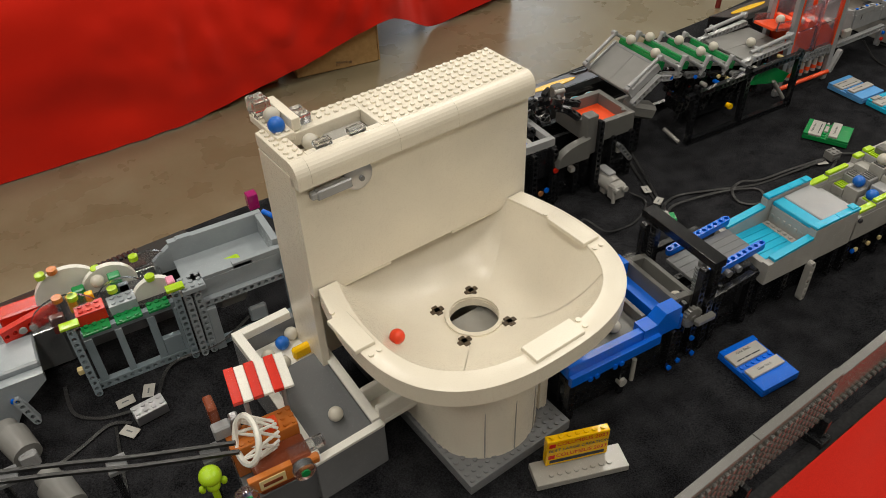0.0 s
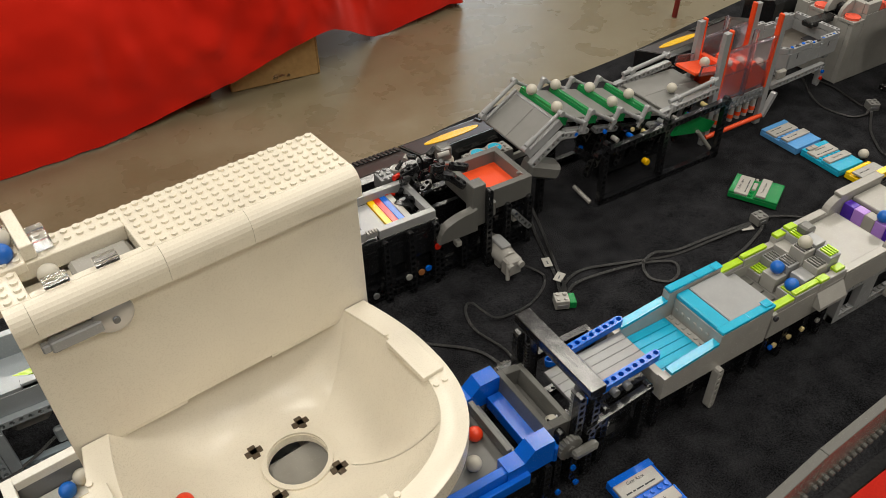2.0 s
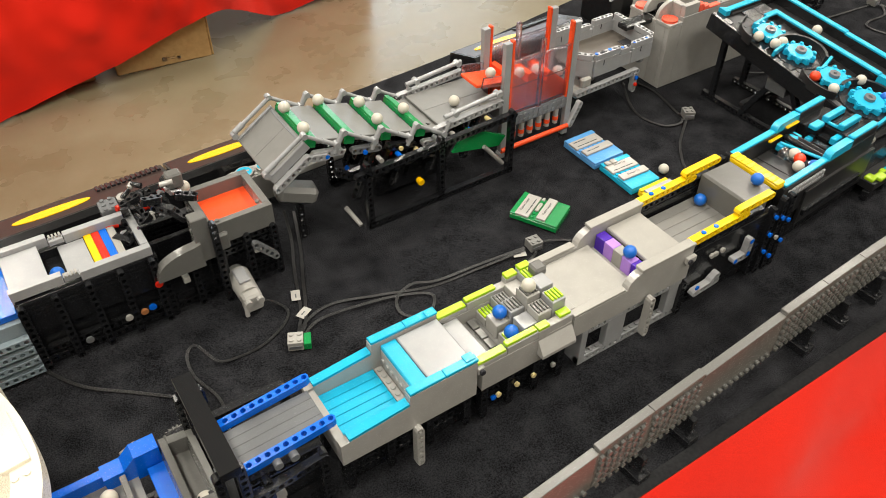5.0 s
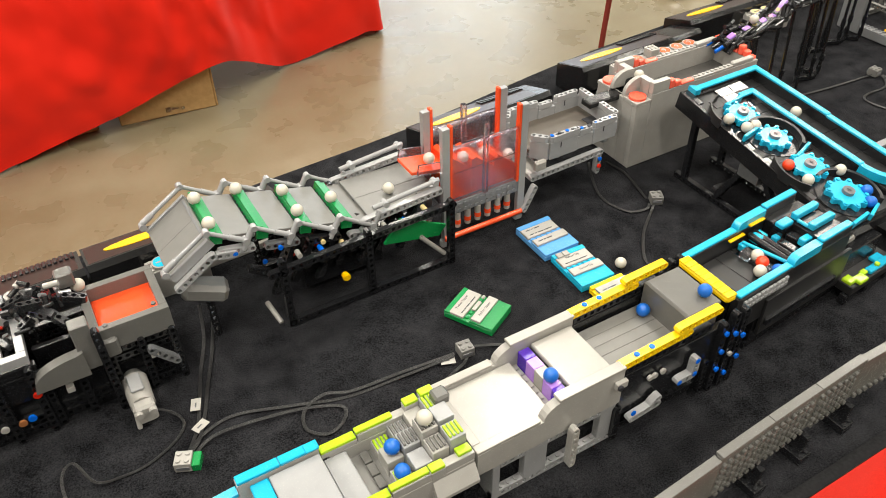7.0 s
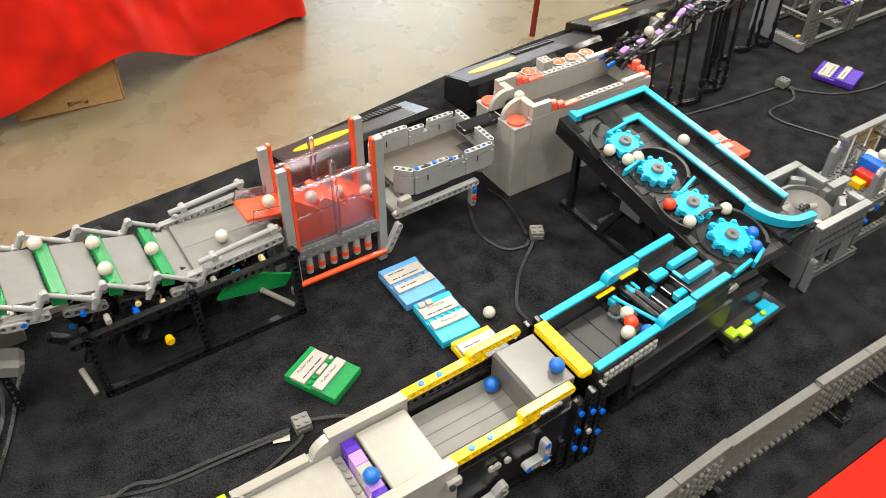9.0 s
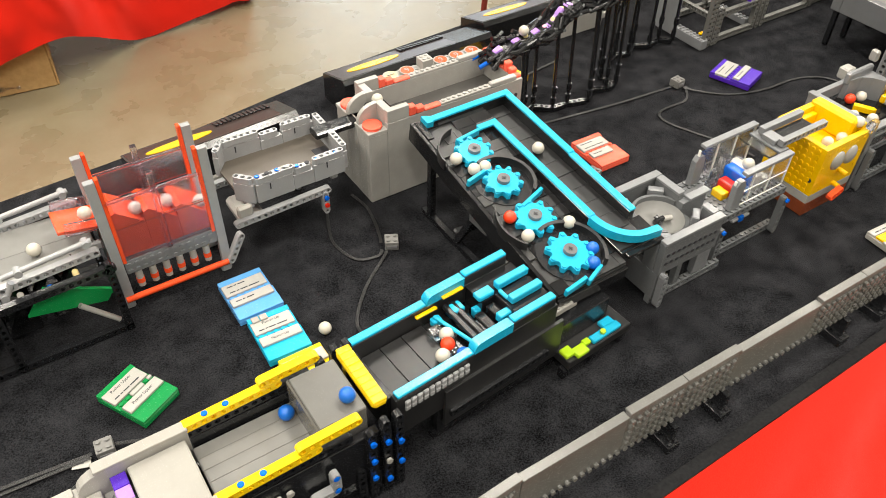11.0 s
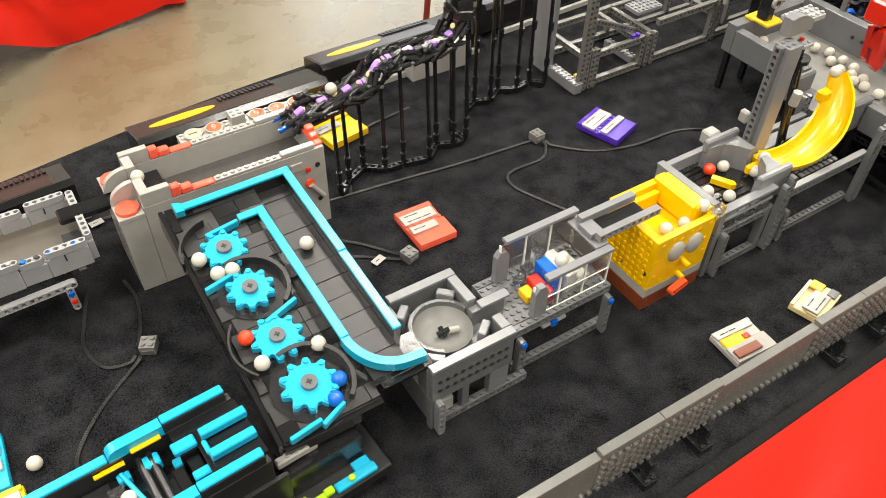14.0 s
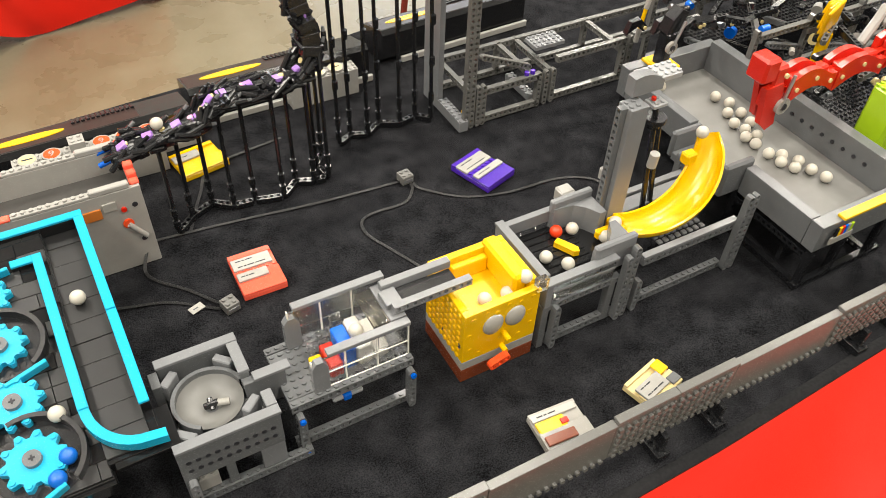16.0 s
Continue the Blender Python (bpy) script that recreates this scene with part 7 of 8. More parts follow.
ball(GX0 + 0.065, GY0 + 0.02, 0.088); ball(GX0 + 0.034, GY0 + 0.038, 0.104)

# black chain staircase on thin posts
use_frame(pose(-0.012, -0.003, 0))
sc = thing("chain_staircase", "black chain staircase with lavender links on thin black posts", "ball lift", (1.8, 0.88, 0))
track = smooth_path([(1.650, 0.868, 0.118), (1.683, 0.866, 0.127), (1.724, 0.866, 0.132), (1.746, 0.866, 0.138), (1.757, 0.867, 0.148), (1.776, 0.868, 0.157), (1.824, 0.870, 0.155), (1.861, 0.872, 0.158), (1.880, 0.876, 0.180), (1.881, 0.880, 0.209), (1.873, 0.884, 0.240), (1.869, 0.888, 0.32)], 4)
rj = random.Random(71)
for i, p in enumerate(track[:-1]):
    q = track[i + 1]; d = (q - p).normalized(); s = d.cross(Vector((0, 0, 1))).normalized(); up = s.cross(d)
    m4 = along(p, q)
    tilt = Matrix.Rotation(rj.uniform(-0.25, 0.25), 4, "Y")
    bx("link", "lavender" if i % 3 == 1 else "black", sc, (-0.001, 0.0110, -0.0046, 0.0046, -0.002, 0.0046 if i % 3 == 1 else 0.003), m=m4 @ tilt, c=0.0012)
    for sg in (-1, 1):
        for w in (0.0095, 0.0150):
            o = s * sg * (w + rj.uniform(-0.0015, 0.003)) + up * rj.uniform(-0.007, 0.005)
            e = d * rj.uniform(0.006, 0.013) + up * rj.uniform(-0.006, 0.006) + s * rj.uniform(-0.003, 0.003)
            rod("link_bar", "black", sc, p + o - e, p + o + e, 0.0032, n=8)
            rod("link_tip", rj.choice(("dark", "black", "black")), sc, p + o + e, p + o + e * 1.5, 0.0021, n=8)
    rod("cross_pin", "black", sc, p - s * rj.uniform(0.014, 0.021), p + s * rj.uniform(0.014, 0.021), 0.0024, n=8)
    bx("under_plate", "black", sc, (-0.004, 0.008, -0.012, 0.010, -0.011 - rj.uniform(0, 0.006), -0.004), m=m4, c=0.001)
    if i % 4 == 2:
        bm = bmesh.new(); cyl(bm, p + up * 0.002, p + up * 0.0048, 0.0034, 10); part("round_tile", bm, ("tan", "pink", "tan")[i % 3], sc)
for y in (0.868, 0.890):
    rod("blue_pin", "blue", sc, (1.632, y, 0.106), (1.652, y - 0.002, 0.113), 0.003)


def chain_z(x):
    return min((abs(p.x - x), p.z) for p in track)[1]


posts = [(1.690, 0.842), (1.712, 0.862), (1.740, 0.876), (1.762, 0.858), (1.788, 0.856), (1.822, 0.848), (1.845, 0.868), (1.866, 0.858), (1.886, 0.858), (1.880, 0.885), (1.895, 0.905)]
for i, (x, y) in enumerate(posts):
    zt = chain_z(x) - 0.004
    po = rod("post", "black", sc, (x, y, 0.006), (x + 0.003, y + 0.012, zt), 0.0026, n=8)
    for z in (0.012, 0.03):
        rod("collar", "black", po, (x, y + 0.001, z), (x, y + 0.001, z + 0.010), 0.0040, n=8)
    bx("top_clip", "black", po, (x - 0.006, x + 0.010, y + 0.006, y + 0.018, zt - 0.008, zt - 0.002), c=0.001)
for (xa, ya), (xb, yb) in zip(posts, posts[1:]):
    beam(sc, (xa, ya, 0.004), (xb, yb, 0.004), "black", roll=90, name="foot_beam")
tall = [(1.925, 0.915), (1.946, 0.926), (1.968, 0.918), (1.992, 0.934), (2.018, 0.922), (2.045, 0.928), (2.062, 0.912)]
for x, y in tall:
    po = rod("post", "black", sc, (x, y, 0.006), (x, y + 0.01, 0.33), 0.0026, n=8)
    for z in (0.012, 0.034, 0.09, 0.15):
        rod("collar", "black", po, (x, y + 0.001, z), (x, y + 0.001, z + 0.012), 0.0040, n=8)
for (xa, ya), (xb, yb) in zip(tall, tall[1:]):
    beam(sc, (xa, ya, 0.004), (xb, yb, 0.004), "black", roll=90, name="foot_beam")
ball(1.700, 0.866, 0.1345)

use_frame(pose(-0.006, 0.005, 0))
# grey tower and long beam frame behind
gt = thing("grey_tower_frame", "tall dark grey beam tower with a long low beam frame", "frame", (2.2, 0.9, 0))
bx("tower_panel", "middark", gt, (2.078, 2.086, 0.925, 0.968, 0.0, 0.34)); bx("tower_base", "middark", gt, (2.078, 2.092, 0.862, 0.9245, 0.0, 0.016), stud=True)
for x, y, z in ((2.090, 0.868, 0.34), (2.098, 0.868, 0.34), (2.108, 0.868, 0.062), (2.116, 0.868, 0.062), (2.210, 0.872, 0.060), (2.222, 0.872, 0.060), (2.234, 0.872, 0.060), (2.36, 0.876, 0.075), (2.372, 0.876, 0.075), (2.50, 0.88, 0.075)):
    beam(gt, (x, y, 0), (x, y, z), "grey", roll=90, name="upright")
for (xa, xb, y, z) in ((2.112, 2.21, 0.872, 0.006), (2.112, 2.21, 0.872, 0.050), (2.24, 2.36, 0.876, 0.006), (2.24, 2.36, 0.876, 0.066), (2.38, 2.50, 0.88, 0.006), (2.38, 2.50, 0.88, 0.066), (2.09, 2.50, 0.968, 0.05), (2.09, 2.50, 0.968, 0.006)):
    beam(gt, (xa, y, z), (xb, y, z), "grey", rnd=False, name="cross_beam", h=0.0094)
for x in (2.10, 2.2, 2.23, 2.36):
    beam(gt, (x, 0.876, 0.05), (x, 0.965, 0.05), "grey", rnd=False, name="depth_beam"); beam(gt, (x, 0.968, 0), (x, 0.968, 0.056), "grey", roll=90, name="upright")
beam(gt, (2.115, 0.88, 0.10), (2.205, 0.885, 0.058), "grey", name="brace"); bx("plate", "middark", gt, (2.20, 2.212, 0.878, 0.94, 0.006, 0.016), stud=True); bx("plate", "middark", gt, (2.22, 2.27, 0.90, 0.93, 0.070, 0.076), stud=True)
for x in (2.19, 2.20):
    bm = bmesh.new(); cyl(bm, (x, 0.874, 0.055), (x, 0.874, 0.060), 0.0035); part("knob", bm, "purple", gt)
bx("battery_slot", "gold", gt, (2.092, 2.10, 0.878, 0.884, 0.0165, 0.020), c=0.0005)
use_frame(pose(-0.001, 0.013, 0))
# machinery further along
fm = thing("far_machine", "dense black and grey ball machine with levers and white discs", "ball machine", (2.6, 0.95, 0))
rf = random.Random(33)
for k in range(190):
    x, y, z = rf.uniform(2.43, 2.85), rf.uniform(0.60, 0.88), rf.uniform(0.07, 0.16)
    d = Vector((rf.choice((1, 1, 0.2)), rf.choice((0, 0.5, 1)), rf.choice((0, 0.3, -0.3)))).normalized() * rf.uniform(0.02, 0.07)
    if k % 3:
        beam(fm, (x, y, z), tuple(Vector((x, y, z)) + d), rf.choice(("black", "black", "grey", "black", "dark")), roll=rf.choice((0, 90)), name="link")
    else:
        rod("pin", rf.choice(("black", "oldlight", "white", "pink", "silver", "blue", "tan")), fm, (x, y, z), tuple(Vector((x, y, z)) + d * 0.2), rf.uniform(0.003, 0.009))
for x in lin(2.42, 2.92, 6):
    for y in (0.70, 0.89):
        beam(fm, (x, y, 0), (x, y, 0.15), "grey", roll=90, name="upright")
for y in (0.70, 0.89):
    for z in (0.006, 0.08, 0.14):
        beam(fm, (2.42, y, z), (2.92, y, z), "grey", rnd=False, name="cross_beam")
for b, mt in (((2.44, 2.50, 0.50, 0.54, 0.08, 0.16), "lime"), ((2.46, 2.9, 0.80, 0.88, 0.0, 0.06), "black"), ((2.46, 2.9, 0.44, 0.74, 0.0, 0.06), "black")):
    bx("block", mt, fm, b, c=0.004, stud=True)
for k in range(4):
    bx("scoop", "gold", fm, (-0.018 + 0.004 * k, 0.016, -0.012, -0.008, -0.026, 0.024 - 0.006 * k), m=pose(2.500 + 0.010 * k, 0.670 + 0.010 * k, 0.168, 8, -18 + 9 * k, 12), c=0.002)
bx("scoop", "gold", fm, (2.498, 2.512, 0.655, 0.668, 0.10, 0.15), c=0.003)
for k in range(5):
    bx("white_arm", "oldlight", fm, (-0.022, 0.022, -0.006, 0.006, -0.007, 0.007), m=pose(2.548 + 0.018 * k, 0.634 + 0.006 * (k % 2), 0.150 + 0.012 * k, 10 * k, -30 - 12 * k, 18), c=0.003)
for k in range(16):
    x, y, z = 2.335 + 0.021 * k, 0.845 - 0.030 * (k % 3), 0.098 + 0.011 * (k % 4)
    pr("lever_arm", "black", fm, [(x, z - 0.008), (x + 0.006, z + 0.010), (x + 0.022, z + 0.012), (x + 0.036, z - 0.002), (x + 0.032, z - 0.010), (x + 0.018, z + 0.001)], "xz", y, y + 0.009)
    rod("pin_end", "tan", fm, (x + 0.031, y - 0.0005, z - 0.003), (x + 0.031, y - 0.003, z - 0.003), 0.0028)
rod("lever", "gold", fm, (2.372, 0.86, 0.085), (2.376, 0.86, 0.115), 0.003); rod("lever", "oldlight", fm, (2.376, 0.86, 0.115), (2.38, 0.86, 0.135), 0.004); rod("lever", "oldlight", fm, (2.370, 0.86, 0.064), (2.372, 0.86, 0.085), 0.004)

use_frame()
# speed controllers along the back edge
def controller(x0, y0, ang, ln=0.262):
    use_frame(pose(x0, y0, 0, 0, 0, ang))
    c = thing("train_controller", "black train controller box with a yellow oval label", "controller", (ln / 2, 0, 0), group="train controllers")
    pr("body", "gloss_black", c, [(-0.034, 0.012), (-0.022, 0.0), (0.030, 0.0), (0.030, 0.040), (-0.028, 0.056), (-0.034, 0.050)], "yz", 0, ln, "black moulded body")
    mm = along((0, 0.001, 0.048), (1, 0.001, 0.048), -15.4)
    bm = bmesh.new()
    prism(bm, [(0.068 + 0.044 * math.cos(a), 0.011 * math.sin(a)) for a in lin(0, 6.02, 24)], "xy", -0.0005, 0.0012); bm.transform(mm @ Matrix.Rotation(0, 4, "X")); part("oval_label", bm, "gold", c, "glossy yellow oval label")
    bx("brown_panel", "umber", c, (0.003, 0.20, -0.027, 0.026, -0.0012, 0.0004), m=mm, c=0.0002)
    for k in range(13):
        bx("vent_bar", "black", c, (0.122 + k * 0.0062, 0.1262 + k * 0.0062, 0.010, 0.026, 0.0, 0.0028), m=mm, c=0.0005)
    bx("foot_strip", "oldlight", c, (0.03, ln + 0.004, -0.040, -0.0345, 0.0, 0.010), c=0.001)
    use_frame()


controller(0.508, 0.936, 2, 0.205); controller(0.716, 0.944, 2, 0.24); controller(1.486, 1.032, 2); controller(1.755, 1.072, 1); controller(2.05, 1.10, 3); controller(1.18, 0.985, 4, 0.22); controller(-0.06, 0.85, 6)
for x0, y0, n, zt in ((1.531, 0.965, 5, 0.056), (1.888, 1.018, 3, 0.040), (0.775, 0.885, 2, 0.04)):
    sw = thing("switch_strip", "grey brick strip with round red number tiles", "switch strip", (x0, y0, 0))
    bx("strip", "oldlight", sw, (x0, x0 + 0.034 * n, y0, y0 + 0.024, 0.0, zt), stud=True)
    if n > 3:
        bx("box", "oldlight", sw, (x0 + 0.066, x0 + 0.084, y0 + 0.003, y0 + 0.021, zt + 0.002, zt + 0.015), stud=True)
    for k in range(n):
        cx, cy = x0 + 0.018 + 0.027 * k + (0.030 if k > 1 and n > 3 else 0), y0 + 0.011
        bm = bmesh.new(); cyl(bm, (cx, cy, zt + 0.0015), (cx, cy, zt + 0.0045), 0.0115, 22); t = part("round_tile", bm, "white", sw, "white-rimmed round tile")
        bm = bmesh.new(); cyl(bm, (cx, cy, zt + 0.0044), (cx, cy, zt + 0.0048), 0.0095, 22); part("disc", bm, ("orange" if n > 3 and k else "tan") if n > 2 else "cyan", t)
        if n > 3 and k:
            letters("9", 0.014, pose(cx, cy, zt + 0.0049, 0, 0, 0), "white", t)
        else:
            bx("arrow", "ink" if n > 2 else "white", t, (cx - 0.006, cx + 0.006, cy - 0.0012, cy + 0.0012, zt + 0.0048, zt + 0.0051), c=0.0001)

# ---- name plaques on the cloth ----
def plaque(x, y, ang, mat, w, d, label, titles, second=None, bits=()):
    use_frame(pose(x, y, 0, 0, 0, ang))
    p = thing("name_plaque", label, "name plaque", (w / 2, -d / 2, 0), group="name plaques")
    bx("plate", mat, p, (0, w, -d, 0, 0.0005, 0.0072)); bx("top_step", second or mat, p, (0.0, w, -d, -d * 0.52, 0.0073, 0.0106))
    bx("top_step", mat, p, (0, w * 0.98, -d * 0.12, 0.0, 0.0073, 0.0104))
    for k, (txt, y0, y1, x1) in enumerate(titles):
        z = 0.0106 if y0 < -d * 0.5 else 0.0073
        t = bx("label_tile", "paper", p, (0.001, x1 * w, y0, y1, z, z + 0.0032), "white printed label tile")
        rows = txt if isinstance(txt, tuple) else (txt,)
        for i, r in enumerate(rows):
            yc = y1 + (y0 - y1) * (i + 0.5) / len(rows)
            if r:
                letters(r, 0.0045, pose(x1 * w / 2, yc, z + 0.0033), "ink", t)
            else:
                for q, (p0, p1) in enumerate(((0.14, 0.27), (0.30, 0.36), (0.39, 0.56), (0.59, 0.84))[:4 if i else 3]):
                    bx("bar", "ink", t, (x1 * w * p0, x1 * w * p1, yc - 0.0007, yc + 0.0007, z + 0.0031, z + 0.0034), c=0.0001)
    if len(titles) > 1:
        bm = bmesh.new(); studs(bm, 0.002, -d * 0.50, int(w / S), 1, 0.0072); part("stud", bm, mat, p)
    for b, mt in bits:
        bx("inlay", mt, p, b, c=0.0006)
    use_frame()


plaque(0.626, 0.436, -1, "blue", 0.050, 0.062, "bright blue brick plaque with two white printed labels", ((("Gear Rack", ""), -0.024, -0.007, 0.92), ("Gear Rack", -0.046, -0.034, 0.92)))
plaque(1.049, 0.688, 28, "green", 0.046, 0.062, "green brick plaque with two white printed labels", ((("Pusher Upper", ""), -0.024, -0.006, 0.96), ("Pusher Upper", -0.046, -0.034, 0.96)), None, (((0.018, 0.034, -0.0305, -0.0255, 0.0073, 0.0105), "paper"), ((0.040, 0.045, -0.029, -0.0255, 0.0073, 0.0105), "paper")))
plaque(1.203, 0.769, 0, "sky", 0.051, 0.064, "medium blue brick plaque with two white printed labels", ((("", ""), -0.026, -0.008, 0.95), ("", -0.046, -0.034, 0.95)))
plaque(1.209, 0.702, -2, "cyan", 0.047, 0.064, "cyan brick plaque with two white printed labels", ((("Flower Up", ""), -0.026, -0.008, 0.95), ("Flower Up", -0.046, -0.034, 0.95)), None, (((0.004, 0.012, -0.010, -0.002, 0.0104, 0.0128), "white"), ((0.013, 0.021, -0.010, -0.002, 0.0104, 0.0128), "white")))
plaque(1.214, 0.634, 0, "yellow", 0.048, 0.045, "yellow brick plaque with a white printed label", (("", -0.024, -0.008, 0.95),))
plaque(1.713, 0.769, -1, "coral", 0.049, 0.064, "coral brick plaque with two white printed labels", ((("", ""), -0.026, -0.008, 0.92), ("", -0.046, -0.034, 0.72)))
plaque(2.022, 0.801, 18, "purple", 0.052, 0.064, "purple brick plaque with two white printed labels", ((("", ""), -0.026, -0.006, 0.95), ("", -0.046, -0.036, 0.95)))
plaque(1.901, 0.436, -4, "white", 0.052, 0.042, "white, yellow and brown brick plaque with printed text", (("", -0.010, -0.002, 0.95),), "white", (((0.002, 0.032, -0.024, -0.011, 0.0073, 0.0108), "gold"), ((0.002, 0.034, -0.039, -0.029, 0.0107, 0.0140), "brown"), ((0.026, 0.034, -0.022, -0.016, 0.0108, 0.0125), "red"), ((0.034, 0.044, -0.044, -0.034, 0.001, 0.010), "black")))
plaque(2.007, 0.422, 14, "tan", 0.050, 0.036, "tan and yellow brick plaque with a white printed label", ((("", ""), -0.030, -0.012, 0.70),), "tan", (((0.036, 0.049, -0.018, -0.004, 0.0107, 0.0135), "gold"), ((0.036, 0.049, -0.034, -0.024, 0.0107, 0.0135), "dark")))
plaque(1.703, 0.978, 10, "gold", 0.060, 0.05, "yellow brick plaque lying behind the staircase", (("", -0.02, -0.006, 0.6),))

# ---- the grey barrier along the front edge ----
def barrier_y(x):
    return float(np.interp(x, [0.3, 0.52, 0.75, 0.87, 1.16, 1.30, 1.42, 1.80, 2.26, 2.8], [0.280, 0.306, 0.331, 0.339, 0.358, 0.365, 0.364, 0.358, 0.356, 0.35]))


def fence_panel(x0, x1, textured):
    ya, yb = barrier_y(x0), barrier_y(x1)
    use_frame(pose(x0, ya, 0, 0, 0, math.degrees(math.atan2(yb - ya, x1 - x0))))
    ln, top = math.hypot(x1 - x0, yb - ya) - 0.0005, 0.088 if textured else 0.084
    f = thing("barrier_panel", ("studded lattice" if textured else "smooth") + " grey brick barrier panel standing on the cloth", "barrier", (0, 0, 0.03), group="barrier panels")
    bx("cap", "grey", f, (0, ln, -0.0042, 0.0042, top + 0.0002, top + 0.0034))
    n = int(ln / S)
    bm = bmesh.new()
    cbox(bm, 0, ln, -0.003, 0.003, 0.034, top)
    for j in (range(6) if textured else range(1)):
        for k in range(n):
            cyl(bm, (0.004 + k * S, -0.0028, 0.0385 + j * 0.008), (0.004 + k * S, -0.0062, 0.0385 + j * 0.008), 0.0025, 8)
    part("panel", bm, "grey", f)
    if textured:
        for k in range(n - 3):
            bx("lattice_bar", "grey", f, (-0.0012, 0.0012, -0.0012, 0.0006, -0.026, 0.026), m=pose(0.016 + k * S, -0.0035, 0.0605, 0, 38, 0), c=0.0004)
        bx("foot", "black", f, (ln - 0.012, ln + 0.004, -0.016, 0.014, 0.0, 0.010), stud=True); bx("foot_post", "black", f, (ln - 0.008, ln, 0.0035, 0.011, 0.010, 0.05)); bx("foot_brace", "black", f, (ln - 0.007, ln - 0.001, -0.012, 0.003, 0.0115, 0.034))
    use_frame()


JOINTS = [(0.40, 1), (0.515, 1), (0.632, 0), (0.75, 0), (0.868, 1), (0.932, 1), (0.998, 0), (1.115, 1), (1.18, 1), (1.243, 1), (1.307, 0), (1.42, 1), (1.487, 1), (1.555, 0), (1.668, 1), (1.735, 1), (1.803, 0), (1.929, 1), (1.996, 1), (2.066, 0), (2.20, 1), (2.265, 1), (2.33, 0), (2.46, 1), (2.6, 1)]
for (xa, tx), (xb, _) in zip(JOINTS, JOINTS[1:]):
    fence_panel(xa, xb, tx)

# ---- cables and plugs ----
def plug(x, y, ang, extra="", z=0.0):
    use_frame(pose(x, y, z, 0, 0, ang))
    tone = "oldlight" if "green" in extra else "scuffed"
    p = thing("cable_plug", "grey studded cable plug" + extra + " on the cloth", "plug", (0, 0, 0), group="cable plugs")
    bx("block", tone, p, (-0.008, 0.008, -0.008, 0.008, 0.0008, 0.0125)); bm = bmesh.new(); studs(bm, -0.008, -0.008, 2, 2, 0.0125); part("stud", bm, tone, p)
    bx("contact", "silver", p, (-0.006, 0.006, -0.0086, -0.008, 0.004, 0.008), c=0.0002); bx("collar", "dark", p, (-0.003, 0.003, 0.008, 0.012, 0.001, 0.006), c=0.001)
    if "green" in extra:
        bx("green_tile", "green", p, (0.0082, 0.016, -0.008, 0.008, 0.001, 0.010))
    use_frame()


plug(0.738, 0.643, -25, " with a green end tile"); plug(1.040, 0.628, -5); plug(1.403, 0.729, -28); plug(1.695, 0.703, 15); plug(1.959, 0.809, 5); plug(0.555, 0.600, 20)
C = "black four-core flat cable lying on the cloth"
ribbon(C, [(0.744, 0.650, 0.005), (0.752, 0.664, 0.002), (0.764, 0.687, 0), (0.785, 0.748, 0.001), (0.803, 0.793, 0.004), (0.812, 0.83, 0.02)]); ribbon(C, [(0.746, 0.648, 0.007), (0.758, 0.662, 0.004), (0.772, 0.692, 0), (0.786, 0.727, 0.001), (0.806, 0.775, 0.001), (0.828, 0.840, 0.004)])
ribbon(C, [(0.746, 0.648, 0.006), (0.762, 0.667, 0.002), (0.797, 0.676, 0), (0.848, 0.658, 0.001), (0.904, 0.639, 0), (0.964, 0.633, 0.001), (1.026, 0.627, 0.004)]); ribbon(C, [(0.746, 0.645, 0.004), (0.775, 0.660, 0.003), (0.835, 0.652, 0.003), (0.872, 0.641, 0.003), (0.896, 0.628, 0.001), (0.888, 0.612, 0), (0.868, 0.606, 0.001), (0.853, 0.622, 0.001), (0.860, 0.642, 0.004), (0.885, 0.650, 0.005), (0.912, 0.641, 0.003), (0.965, 0.637, 0.003), (1.028, 0.630, 0.004)])
ribbon(C, [(1.036, 0.620, 0.004), (1.03, 0.615, 0.001), (0.99, 0.602, 0), (0.95, 0.592, 0.001), (0.925, 0.56, 0)]); ribbon(C, [(1.048, 0.630, 0.004), (1.08, 0.618, 0), (1.11, 0.59, 0.001)])
ribbon(C, [(0.724, 0.716, 0.016), (0.744, 0.710, 0.003), (0.751, 0.692, 0.001), (0.738, 0.676, 0), (0.71, 0.662, 0.001), (0.684, 0.661, 0), (0.661, 0.664, 0.004), (0.648, 0.689, 0.012), (0.636, 0.682, 0.010), (0.634, 0.659, 0.003), (0.645, 0.620, 0.002), (0.640, 0.580, 0.006)], 0.0030)
ribbon(C, [(0.490, 0.775, 0.001), (0.508, 0.755, 0), (0.537, 0.709, 0.001), (0.583, 0.670, 0), (0.622, 0.631, 0.001), (0.632, 0.58, 0.003)])
ribbon(C, [(1.392, 0.721, 0.005), (1.385, 0.716, 0.002), (1.349, 0.690, 0), (1.324, 0.664, 0.001), (1.309, 0.642, 0.001), (1.305, 0.62, 0.006)]); ribbon(C, [(1.388, 0.725, 0.005), (1.379, 0.721, 0.002), (1.356, 0.731, 0.001), (1.347, 0.767, 0), (1.356, 0.800, 0.002), (1.372, 0.835, 0.014)]); ribbon(C, [(1.392, 0.735, 0.005), (1.397, 0.745, 0.002), (1.406, 0.772, 0), (1.412, 0.805, 0.001), (1.408, 0.838, 0.001)])
